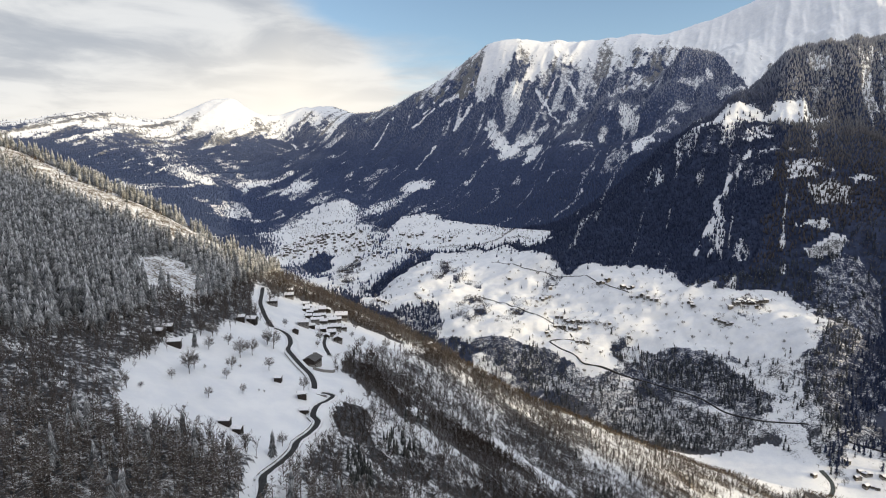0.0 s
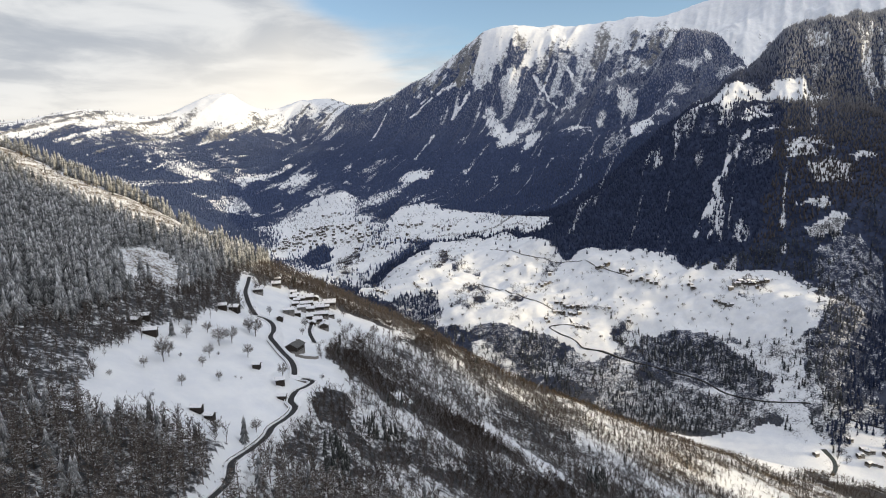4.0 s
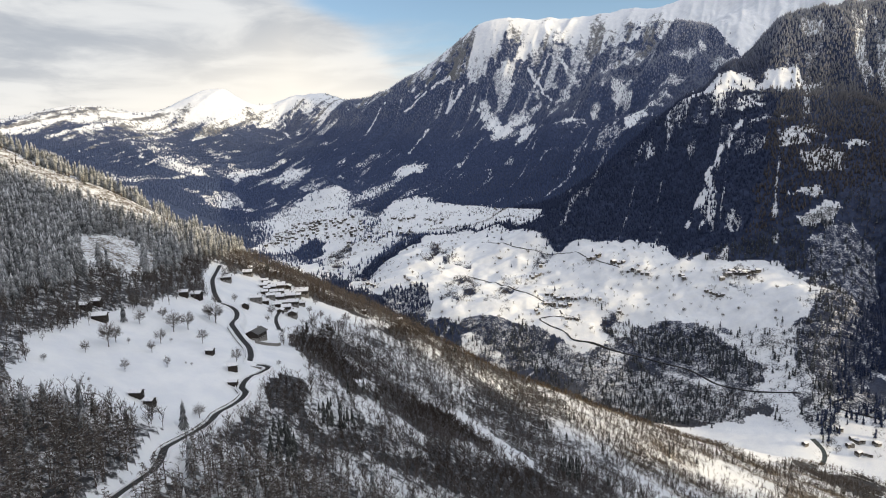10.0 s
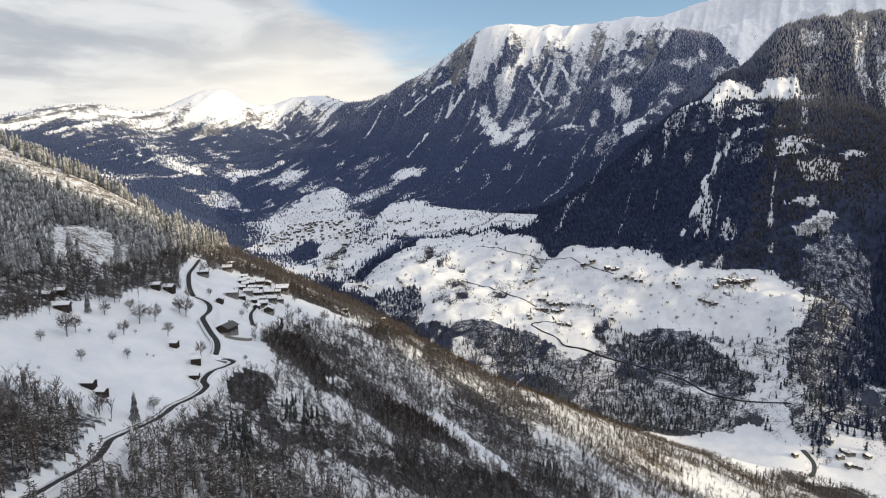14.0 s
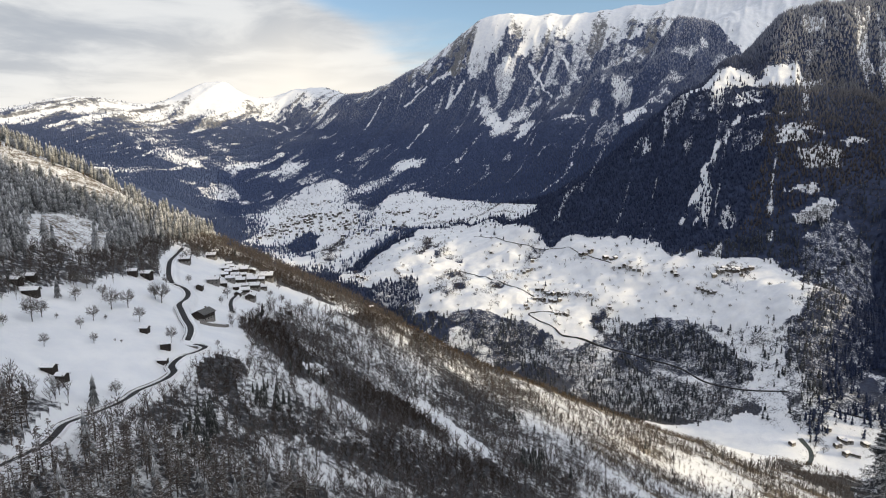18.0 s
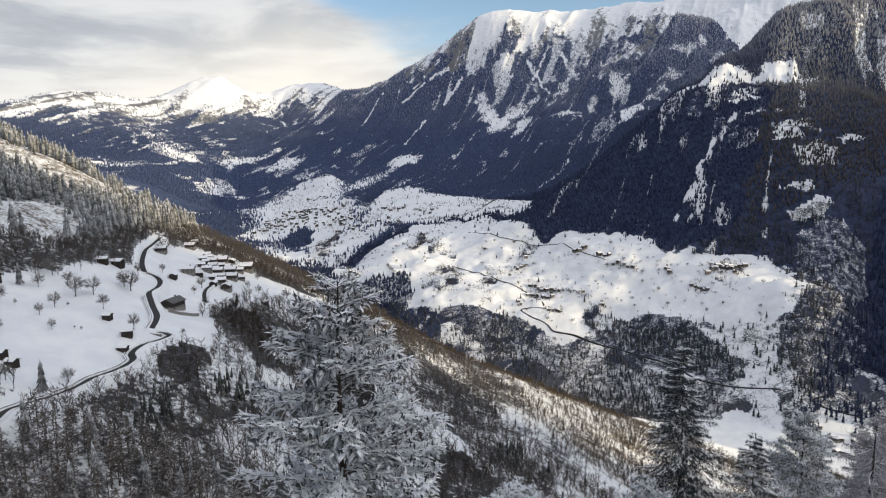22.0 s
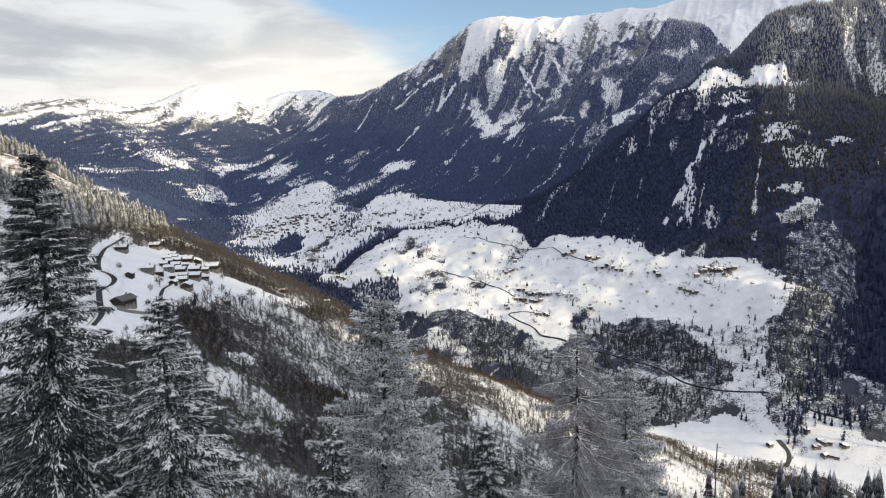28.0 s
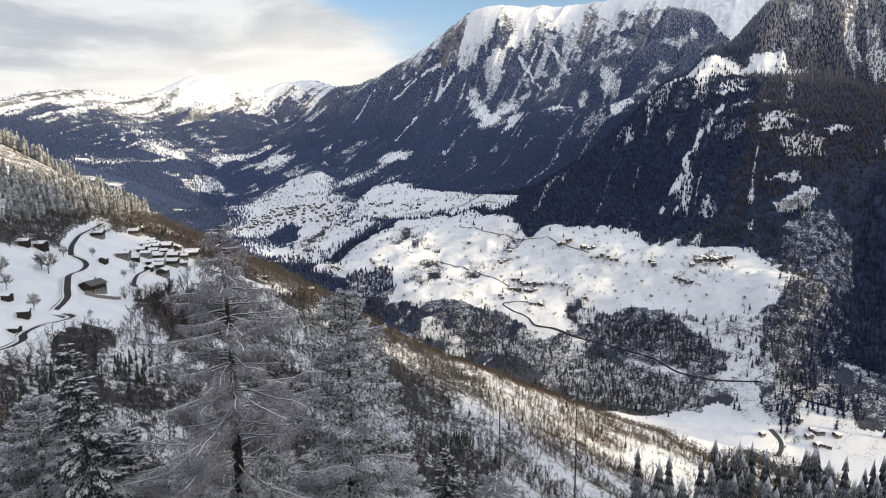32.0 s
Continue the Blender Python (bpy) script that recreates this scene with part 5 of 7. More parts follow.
def plant_cliff():
    """Spruces and leafless trees on the cliff below the terrace and on the wooded side of the gorge."""
    x, y = scatter(rng, -260, 1100, 840, 1450, 6.3)
    keep = in_wedge(x, y) & ~on_near_slope(x, y)
    x, y = x[keep], y[keep]
    z = ground(x, y)
    open_, half, above = land(x, y, z)
    clump = smooth(0.40, 0.58, fbm(x, y, 55, 4, 31))
    left = smooth(520, 420, x + 120 * (fbm(x, y, 90, 3, 25) - 0.5))
    dense = np.where(z < -255, (0.08 + 0.45 * clump) + left * (0.40 - 0.1 * clump), 0.85)
    dense = np.where(half > 0, 0.18 + 0.3 * clump, dense)
    dense = np.where(beyond_gorge(x, y) & (z > -392), 0.85, dense)
    dense = np.where((z < -440) & (y < 1010), 0.02, dense)
    dense = woods(x, y, dense, 1) * (0.7 + 0.3 * clump)
    dense = dense * np.maximum(1 - 1.2 * open_, 0.004)
    keep = rng.uniform(size=x.size) < dense
    for line in (GORGE_TRACK,):
        keep &= off_line(x, y, line)[0] > 7
    x, y, z = x[keep], y[keep], z[keep]
    bare = rng.uniform(size=x.size) < np.where(beyond_gorge(x, y), 0.08, 0.22 + 0.5 * smooth(0.45, 0.6, fbm(x, y, 70, 3, 37)))
    pts = np.stack([x, y, z], -1)
    deep = beyond_gorge(x, y)
    for name, sel, forms, lo, hi, wide, mat, label in (
            ("cliff_spruces", ~bare & ~deep, MIDS, 9, 19, 1.15, NEEDLES_CLIFF, "dark spruces clinging to the snow-dusted cliff"),
            ("gorge_forest", ~bare & deep, MIDS, 12, 22, 1.15, NEEDLES_DARK_HAZE, "dark dense spruce forest above the gorge, haze-blue in colour"),
            ("cliff_scrub", bare, BUSHES, 5, 10, 1.7, TWIGS, "leafless grey-brown trees on the cliff ledges")):
        mass(name, forms, pts[sel], rng.uniform(lo, hi, sel.sum()), np.full(sel.sum(), wide), mat, rng, label, "forest" if "scrub" not in name else "woodland")


GORGE_TRACK = [(212, 1298), (226, 1276), (265, 1258), (306, 1233), (347, 1212), (389, 1182), (431, 1144), (460, 1097), (498, 1067), (536, 1043), (573, 1013)]
plant_cliff()


def near_split(x, y, z):
    """Which near places carry rimed spruces and which bare broadleaved trees."""
    line = -290 + 0.03 * (y - 400) + 60 * (fbm(x, y, 60, 3, 91) - 0.5)
    up_left = x < line
    lower = (y < 268 + 0.2 * x + 40 * (fbm(x, y, 40, 2, 13) - 0.5)) & (x < -60)
    return up_left | lower


def plant_near():
    x, y = scatter(rng, -900, 560, 40, 900, 4.2)
    keep = in_wedge(x, y, 8) & (y > 60)
    x, y = x[keep], y[keep]
    z = ground(x, y)
    open_, half, above = land(x, y, z)
    spur = (x > 0) & (y < 190)
    over = y - crest_line(x)
    sparse = rng.uniform(size=x.size)
    top = inside(x, y, OUTLINES["spur_top"])
    keep = ((open_ < rng.uniform(0.05, 0.95, x.size)) | (top & (sparse < 0.14)) | ((x > -130) & (y < 330) & (sparse < 0.22))) & ~spur & (z > -448) & (over < 130) & ((over < 30) | (sparse < 0.6)) & ((half < 1) | (rng.uniform(size=x.size) < 0.7))
    keep &= off_road(x, y)
    x, y, z = x[keep], y[keep], z[keep]
    conif = near_split(x, y, z) & ~inside(x, y, OUTLINES["spur_top"])
    mixed = rng.uniform(size=x.size)
    low_ = (y < 300 + 0.2 * x) | (x > -215)
    brownish = conif & low_
    la = brownish & (mixed < 0.72)
    mass("larch_wood", LARCHES, np.stack([x, y, z], -1)[la], rng.uniform(11, 19, la.sum()), rng.uniform(1.0, 1.4, la.sum()), TWIGS_LARCH, rng,
         "leafless brown-grey larches below the meadow", "forest", 0.02)
    lb = brownish & (mixed > 0.92)
    mass("spruce_wood", CONIFERS, np.stack([x, y, z], -1)[lb], rng.uniform(10, 20, lb.sum()), np.full(lb.sum(), 0.95), NEEDLES_RIME, rng,
         "snow-dusted spruces among larches below the meadow", "forest")
    a = conif & ~low_ & (mixed < 0.46)
    mass("rimed_spruce_forest", CONIFERS, np.stack([x, y, z], -1)[a], rng.uniform(12, 25, a.sum()), np.full(a.sum(), 1.0), NEEDLES_RIME, rng,
         "rime-covered spruce and larch forest on the slope above the meadow", "forest")
    dense = 0.66 + 0.34 * smooth(0.40, 0.60, fbm(x, y, 60, 3, 47)) + 0.22 * smooth(-20, 80, x)
    thicket = in_thicket(x, y)
    dense = np.where(thicket, 1.0, dense)
    crest = smooth(55, 15, np.abs(y - crest_line(x)))
    clump = inside(x, y, OUTLINES["clump_a"]) | inside(x, y, OUTLINES["clump_b"]) | inside(x, y, OUTLINES["clump_c"])
    b = ~conif & ~clump & (mixed < np.maximum(dense, crest))
    b |= inside(x, y, OUTLINES["spur_top"])
    band = fbm(0.6 * x + 0.8 * y, 0.3 * (0.8 * x - 0.6 * y), 22, 4, 6)
    b &= ~((x > 60) & (z < -250) & (crest < 0.3) & (band < 0.52) & (mixed > 0.15))
    warm = b & (((y - crest_line(x)) > -45) | inside(x, y, OUTLINES["spur_top"])) & ((x > -60) | (x < -270))
    b &= ~warm
    rime = b & (y > 0.35 * x + 425) & ~thicket & (x > -150) & (crest < 0.4)
    b &= ~rime
    dark = b & thicket
    b &= ~dark
    mass("gully_scrub", BARES, np.stack([x, y, z], -1)[dark], rng.uniform(5, 10, dark.sum()), rng.uniform(1.2, 1.9, dark.sum()), TWIGS_DARK, rng,
         "dark brown leafless scrub filling the gullies", "scrub", 0.06)
    mass("bare_woodland", BARES, np.stack([x, y, z], -1)[b], rng.uniform(6, 12.5, b.sum()), rng.uniform(0.9, 1.5, b.sum()), TWIGS, rng,
         "leafless grey-brown broadleaved woodland on the snowy slope", "woodland", 0.06)
    mass("rimed_woodland", BARES, np.stack([x, y, z], -1)[rime], rng.uniform(6, 11.5, rime.sum()), rng.uniform(0.8, 1.3, rime.sum()), TWIGS_RIME, rng,
         "leafless woodland whitened by rime below the crest", "woodland", 0.05)
    mass("brown_scrub", BARES, np.stack([x, y, z], -1)[warm], rng.uniform(3, 7, warm.sum()), rng.uniform(1.0, 1.8, warm.sum()), TWIGS_WARM, rng,
         "russet leafless scrub along the crest of the slope", "scrub", 0.06)
    c = ~conif & (((mixed > 0.982) & (fbm(x, y, 50, 2, 71) > 0.52)) | (clump & (mixed < 0.8))) & (off_line(x, y, ROAD)[0] > 12)
    mass("dark_spruce_clumps", CONIFERS, np.stack([x, y, z], -1)[c], rng.uniform(6, 13, c.sum()), np.full(c.sum(), 0.9), NEEDLES_GREEN, rng,
         "dark spruces in clumps among the bare trees", "forest")


plant_near()


# ---- houses, roads ----
LANE = [(-171, 452), (-180, 474), (-184, 499), (-188, 524)]
VILLAGE_A = [(-241, 529, 9.0, 0), (-240, 584, 8.5, 0), (-205, 502, 9.5, 2), (-221, 578, 6.3, 0), (-216, 557, 6.8, 1), (-209, 560, 8.0, 0), (-205, 572, 10.4, 0), (-200, 582, 8.1, 0), (-208, 534, 6.0, 1), (-202, 544, 7.1, 0), (-200, 527, 7.8, 2), (-194, 536, 7.9, 0), (-189, 552, 9.1, 0), (-185, 581, 11.6, 0), (-199, 508, 5.7, 1), (-181, 534, 8.8, 0), (-176, 543, 6.1, 0)]
VILLAGE_B = [(-187, 524, 7.7, 2), (-181, 509, 8.0, 0), (-183, 498, 5.2, 1), (-173, 500, 8.7, 0), (-246, 608, 5.8, 1), (-217, 572, 5.5, 1), (-198, 539, 6.1, 1), (-186, 566, 6.9, 0), (-196, 560, 6.8, 1), (-192, 571, 5.9, 0), (-189, 512, 4.9, 1), (-200, 558, 6.3, 0), (-210, 549, 5.2, 1), (-185, 535, 6.0, 1), (-205, 475, 4.5, 1)]
BARNS = [(-264, 356, 6.2, 1), (-264, 368, 6.4, 1), (-252, 351, 9.1, 4), (-190, 274, 6.5, 4), (-182, 271, 4.0, 1), (-159, 320, 5.6, 4), (-164, 334, 5.8, 1), (-176, 413, 12.2, 3), (-241, 443, 6.9, 1), (-234, 450, 7.8, 1), (-183, 348, 3.9, 1), (-143, 506, 5.2, 1), (-128, 611, 4.9, 1), (-96, 665, 6, 0)]
HAMLETS_A = [(192, 1444, 13.2), (203, 1440, 11.3), (211, 1431, 12.8), (216, 1420, 11.6), (226, 1413, 12.7), (238, 1413, 12.2), (245, 1408, 9), (254, 1403, 10.5), (181, 1405, 11.2), (193, 1407, 12.4), (203, 1404, 12.2), (217, 1398, 12), (225, 1388, 12.4), (236, 1384, 12.1), (220, 1333, 10.6), (229, 1331, 9), (239, 1333, 10.9), (243, 1328, 9.9), (156, 1376, 10), (161, 1364, 8.4), (315, 1535, 15.5), (325, 1528, 12.1), (337, 1529, 16.8), (366, 1490, 16.5), (377, 1480, 11), (388, 1481, 11.8), (391, 1449, 10), (400, 1443, 13.8), (412, 1432, 10.4), (418, 1424, 9.5)]
HAMLETS_B = [(428, 1417, 12.3), (570, 1335, 13.2), (582, 1341, 13.1), (588, 1338, 13.3), (602, 1339, 10.4), (612, 1343, 14.6), (620, 1340, 15.6), (630, 1340, 12.4), (643, 1346, 13.6), (653, 1342, 14.8), (595, 1346, 14.6), (601, 1341, 11.8), (607, 1342, 11.8), (614, 1336, 13.9), (620, 1332, 12.9), (621, 1319, 10.7), (530, 1321, 9.6), (537, 1316, 8.6), (543, 1312, 8.4), (547, 1309, 8.7), (552, 1303, 8.3), (557, 1300, 11.6), (495, 1389, 10.5), (500, 1385, 10.7), (500, 1376, 12.2), (163, 1536, 9.9), (168, 1525, 10.8), (178, 1531, 11), (186, 1533, 11.6), (194, 1569, 12.3)]
HAMLETS_C = [(202, 1582, 10.8), (-275, 1595, 11.6), (-274, 1595, 10.7), (-262, 1586, 10.2), (-253, 1579, 9.7), (306, 1379, 9.2), (340, 1332, 10.9), (89, 1641, 9.9), (-743, 2338, 15.2), (-747, 2366, 15.9), (-732, 2337, 16.6), (-719, 2392, 12.1), (-704, 2377, 13), (-698, 2365, 12.2), (-685, 2370, 15.8), (-680, 2366, 13.9), (-665, 2384, 13), (-650, 2407, 14.8), (-646, 2387, 17), (-626, 2415, 15.3), (-613, 2411, 14), (-596, 2377, 14), (-650, 2465, 13.9), (-633, 2468, 16.1), (-622, 2483, 14.5), (-597, 2482, 12.6), (-587, 2433, 17.7), (-573, 2468, 12.8), (-544, 2441, 16.6), (-529, 2415, 14.2)]
HAMLETS_D = [(-500, 2407, 16.9), (-491, 2415, 14.7), (-480, 2417, 17.1), (-452, 2428, 15.4), (-445, 2420, 12.1), (-411, 2363, 14.1), (-749, 2221, 15.7), (-740, 2257, 12.1), (-723, 2254, 14.8), (-713, 2261, 15.3), (-712, 2290, 12.1), (-695, 2309, 15.3), (-683, 2310, 11.3), (-680, 2317, 13.9), (-498, 2282, 9.5), (-469, 2312, 13.7), (-456, 2286, 8.9), (-431, 2282, 11.9), (-403, 2294, 10.8), (-385, 2296, 13), (-365, 2281, 9.9), (-275, 2292, 12), (-262, 2274, 14.7), (-234, 2222, 14.2), (-224, 2245, 11), (-205, 2221, 14.3), (-187, 2221, 14.7), (-133, 2148, 10.2), (-119, 2123, 12), (-104, 2103, 10)]
HAMLETS_E = [(-82, 2086, 11.8), (-75, 2111, 12.8), (-657, 2679, 15.7), (-621, 2636, 11.3), (-600, 2672, 11.6), (-578, 2651, 11), (-564, 2614, 10.2)]
FARMS_A = [(524, 910, 15.3), (592, 933, 15.1), (602, 915, 15.5), (606, 910, 15.4), (612, 909, 15.9), (630, 902, 15.7), (633, 900, 12.7), (591, 906, 14.7), (595, 906, 14), (595, 889, 16.7), (604, 887, 11.8), (609, 883, 13)]
MEADOW_TREES_A = [(-238, 267, 4.7), (-232, 270, 4.1), (-229, 298, 7.2), (-208, 297, 7.7), (-196, 319, 6.6), (-193, 361, 10.3), (-210, 330, 7.6), (-213, 347, 10.2), (-216, 371, 14.9), (-211, 381, 13.4), (-236, 367, 10), (-227, 316, 16.8), (-228, 325, 11.4), (-206, 415, 15.2), (-211, 416, 13.5), (-165, 343, 11.2), (-137, 392, 6.6), (-143, 356, 4.6), (-208, 266, 2.6), (-255, 325, 10.2), (-259, 324, 8.6), (-229, 384, 9.4)]
MEADOW_TREES_B = [(-242, 389, 12.2), (-249, 386, 10.5), (-172, 254, 8.5), (-160, 276, 8.3), (-222, 455, 9.7), (-215, 478, 8.1), (-165, 527, 7.5), (-154, 523, 8.6), (-135, 518, 10.6), (-133, 536, 12), (-112, 536, 13.1), (-167, 559, 6.8), (-185, 480, 11), (-183, 462, 6.8), (-224, 331, 3.8), (-189, 327, 2.2), (-186, 328, 2.2), (-210, 354, 3.2)]
MEADOW_SPRUCES = [(-243, 361, 14.1), (-160, 259, 15.9), (-174, 236, 9.9), (-180, 233, 8.7), (-103, 248, 9.8), (-197, 241, 12.1), (-203, 227, 14.1), (-205, 217, 12.6)]
PLATEAU_ROAD = [(-1, 1587), (52, 1542), (116, 1479), (167, 1428), (195, 1403), (213, 1351)]
PLATEAU_ROAD_B = [(251, 1330), (222, 1341), (162, 1349), (177, 1319), (209, 1296), (225, 1275), (266, 1260), (299, 1238), (316, 1229)]
GORGE_ROAD = [(212, 1298), (226, 1276), (265, 1258), (306, 1233), (347, 1212), (389, 1182), (431, 1144), (460, 1097), (498, 1067), (536, 1043), (573, 1013)]
UPPER_ROAD = [(46, 1766), (130, 1668), (205, 1626), (258, 1606), (320, 1534), (375, 1463)]
GORGE_ROAD_B = [(639, 990), (608, 979), (618, 964), (651, 950), (668, 940)]

ASPHALT = two_tone("damp_asphalt", (0.020, 0.020, 0.022), (0.042, 0.042, 0.044), 0.9, 0.75, 0.02)
SNOW = two_tone("packed_snow", (0.72, 0.74, 0.78), (0.82, 0.83, 0.85), 0.7, 0.7, 0.15)
STONE = two_tone("field_stone", (0.13, 0.125, 0.12), (0.28, 0.27, 0.255), 2.2, 0.9, 0.08)
PLASTER = two_tone("grey_render", (0.11, 0.105, 0.10), (0.22, 0.21, 0.20), 1.1, 0.9, 0.02, by_object=0.15)
TIMBER = two_tone("dark_timber", (0.022, 0.019, 0.017), (0.055, 0.045, 0.038), 3.0, 0.85, 0.03, by_object=0.25)
SLATE = two_tone("slate_roof", (0.07, 0.07, 0.072), (0.14, 0.138, 0.135), 2.5, 0.7, 0.05)
PANE = two_tone("window_pane", (0.02, 0.022, 0.026), (0.04, 0.042, 0.046), 0.5, 0.15)
WATER = two_tone("river_water", (0.03, 0.04, 0.04), (0.06, 0.07, 0.065), 0.2, 0.12)


def part(name, bm, mat, parent, label=""):
    me = bpy.data.meshes.new(name)
    bm.to_mesh(me)
    bm.free()
    me.materials.append(mat)
    ob = new(name, me)
    ob.parent = parent
    if label:
        ob["label"] = label
    return ob


def box(bm, x0, x1, y0, y1, z0, z1):
    v = [bm.verts.new((x, y, z)) for x in (x0, x1) for y in (y0, y1) for z in (z0, z1)]
    for q in ((0, 1, 3, 2), (4, 6, 7, 5), (0, 4, 5, 1), (2, 3, 7, 6), (0, 2, 6, 4), (1, 5, 7, 3)):
        bm.faces.new([v[k] for k in q])
    return v


def gable_body(bm, hx, hy, z0, z1, ridge):
    """Walls of a house with gables at both ends of x."""
    a = [bm.verts.new((x, y, z)) for x in (-hx, hx) for y, z in ((-hy, z0), (hy, z0), (hy, z1), (0, ridge), (-hy, z1))]
    bm.faces.new(a[4::-1])
    bm.faces.new(a[5:])
    for k in range(5):
        m = (k + 1) % 5
        bm.faces.new((a[k], a[m], a[5 + m], a[5 + k]))


def roof_slab(bm, hx, hy, z1, ridge, thick, lift=0.0, sag=0.0):
    """Two slopes with an even thickness; hy and z1 at the eaves."""
    for s in (-1, 1):
        n = 4
        rows = []
        for k in range(n + 1):
            x = -hx + 2 * hx * k / n
            dip = sag * math.sin(math.pi * k / n)
            rows.append([bm.verts.new((x, s * y, z)) for y, z in ((0, ridge + lift - dip), (hy, z1 + lift - dip), (hy, z1 + lift + thick - dip), (0, ridge + lift + thick - dip))])
        for k in range(n):
            for m in range(4):
                q = (rows[k][m], rows[k][(m + 1) % 4], rows[k + 1][(m + 1) % 4], rows[k + 1][m])
                bm.faces.new(q if s > 0 else q[::-1])
        for end in (rows[0], rows[-1]):
            bm.faces.new(end)


def chalet(name, L, W, H, label, wall=TIMBER, base=STONE, snow=True, detail=True, group="village houses"):
    """House with a stone or plaster ground floor, timber above, a gabled roof along x, openings, a chimney and snow on the roof."""
    top = tagged(new(name), label, "house" if name != "hay_barn" else "barn", group)
    hx, hy, slope = L / 2, W / 2, 0.48
    ridge = H + hy * slope
    mid = H * (0.42 if base else 0.0)
    if base:
        bm = bmesh.new()
        box(bm, -hx - 0.06, hx + 0.06, -hy - 0.06, hy + 0.06, -2.5, mid)
        part("ground_floor", bm, base, top, "grey masonry ground floor")
    bm = bmesh.new()
    gable_body(bm, hx, hy, mid - (0.0 if base else 2.5), H, ridge)
    part("wall", bm, wall, top)
    bm = bmesh.new()
    ex, ey = hx + 0.7, hy + 0.8
    roof_slab(bm, ex, ey, H - 0.8 * slope + 0.05, ridge + 0.05, 0.22)
    roof = part("roof", bm, SLATE, top)
    if snow:
        bm = bmesh.new()
        roof_slab(bm, ex - 0.08, ey - 0.05, H - 0.75 * slope + 0.05, ridge + 0.05, 0.38, 0.225, 0.05)
        part("roof_snow", bm, SNOW, roof, "thick white snow on the roof")
    if detail:
        bm = bmesh.new()
        box(bm, hx * 0.3, hx * 0.3 + 0.8, -0.9, -0.1, ridge - 0.8, ridge + 1.3)
        box(bm, hx * 0.3 - 0.1, hx * 0.3 + 0.9, -1.0, 0.0, ridge + 1.3, ridge + 1.45)
        part("chimney", bm, STONE, top)
        for s in (-1, 1):
            for k in range(max(2, int(L / 3))):
                x = -hx + L * (k + 0.5) / max(2, int(L / 3))
                for z in ((mid * 0.45, 0.9), (mid + (H - mid) * 0.4, 0.9)):
                    bm = bmesh.new()
                    box(bm, x - 0.5, x + 0.5, s * (hy + 0.02) - 0.1, s * (hy + 0.02) + 0.1, z[0], z[0] + 1.1)
                    f = part("window", bm, PLASTER, top)
                    bm = bmesh.new()
                    box(bm, x - 0.42, x + 0.42, s * (hy + 0.09) - 0.06, s * (hy + 0.09) + 0.06, z[0] + 0.08, z[0] + 1.02)
                    part("pane", bm, PANE, f)
        bm = bmesh.new()
        box(bm, -hx - 0.14, -hx + 0.05, -0.5, 0.5, 0.0, 2.0)
        part("door", bm, TIMBER, top)
    else:
        bm = bmesh.new()
        box(bm, -0.9, 0.9, -hy - 0.12, -hy + 0.05, 0.1, 2.3)
        part("door", bm, TIMBER, top, "plank barn door")
    return top


def settle(x, y):
    return float(ground(np.array([x]), np.array([y]))[0])


MODELS = [
    chalet("chalet", 9.5, 8.0, 4.6, "dark timber chalet on a grey masonry floor under a snow-laden roof"),
    chalet("hay_barn", 7.0, 5.5, 3.4, "small dark timber hay barn with snow on its roof", base=None, detail=False, group="hay barns"),
    chalet("stone_house", 10.5, 7.5, 5.0, "tall greyish masonry village house with a snow-covered slate roof", wall=PLASTER),
    chalet("large_house", 12.5, 9.5, 5.2, "broad brown chalet with a dark, partly cleared slate roof", snow=False),
    chalet("dark_barn", 9.5, 6.0, 3.6, "low dark weathered barn half buried in snow on the meadow", base=None, detail=False, group="hay barns"),
]
USED = set()


def place_house(kind, x, y, width, turn, lift=0.3):
    long = (9.5, 7.0, 10.5, 12.5, 9.5)[kind]
    s = width / long
    m = pose(x, y, settle(x, y) + lift, 0, 0, turn) @ Matrix.Diagonal((s, s, s, 1))
    if kind not in USED:
        USED.add(kind)
        ob = MODELS[kind]
        ob.matrix_basis = m
        return ob
    ob = copy_thing(MODELS[kind], Matrix())
    ob.matrix_basis = m
    return ob


hr = random.Random(11)
for x, y, width, kind in VILLAGE_A + VILLAGE_B:
    place_house(kind, x, y, max(width, 6.0), hr.choice((12, 15, 18, 10, 14, 100)) + hr.uniform(-6, 6))
for x, y, width, kind in BARNS:
    place_house(kind, x, y, max(width, 5.0) * (0.92 if kind != 3 else 1.05), 78 if kind == 3 else hr.uniform(-8, 22), 0.3 if kind == 3 else 0.7)
# houses of the hamlets across the valley
far_house = chalet("hamlet_house", 10.0, 8.0, 5.5, "small dark farmhouse of a hamlet with a snowy roof", group="hamlet houses", detail=False)
far_grey = chalet("hamlet_house", 10.0, 8.0, 6.0, "small grey masonry farmhouse of a hamlet with a snowy roof", wall=PLASTER, group="hamlet houses", detail=False)
first, unplaced = {0: far_house, 1: far_grey}, {0, 1}
town = []
while len(town) < 70:
    x, y = hr.uniform(-760, -160), hr.uniform(2000, 2530)
    if inside(np.array([x]), np.array([y]), OUTLINES[hr.choice(("town_a", "town_a", "town_b"))])[0] and all(math.hypot(x - a, y - b) > 15 for a, b, c in town):
        town.append((x, y, hr.uniform(10, 17)))
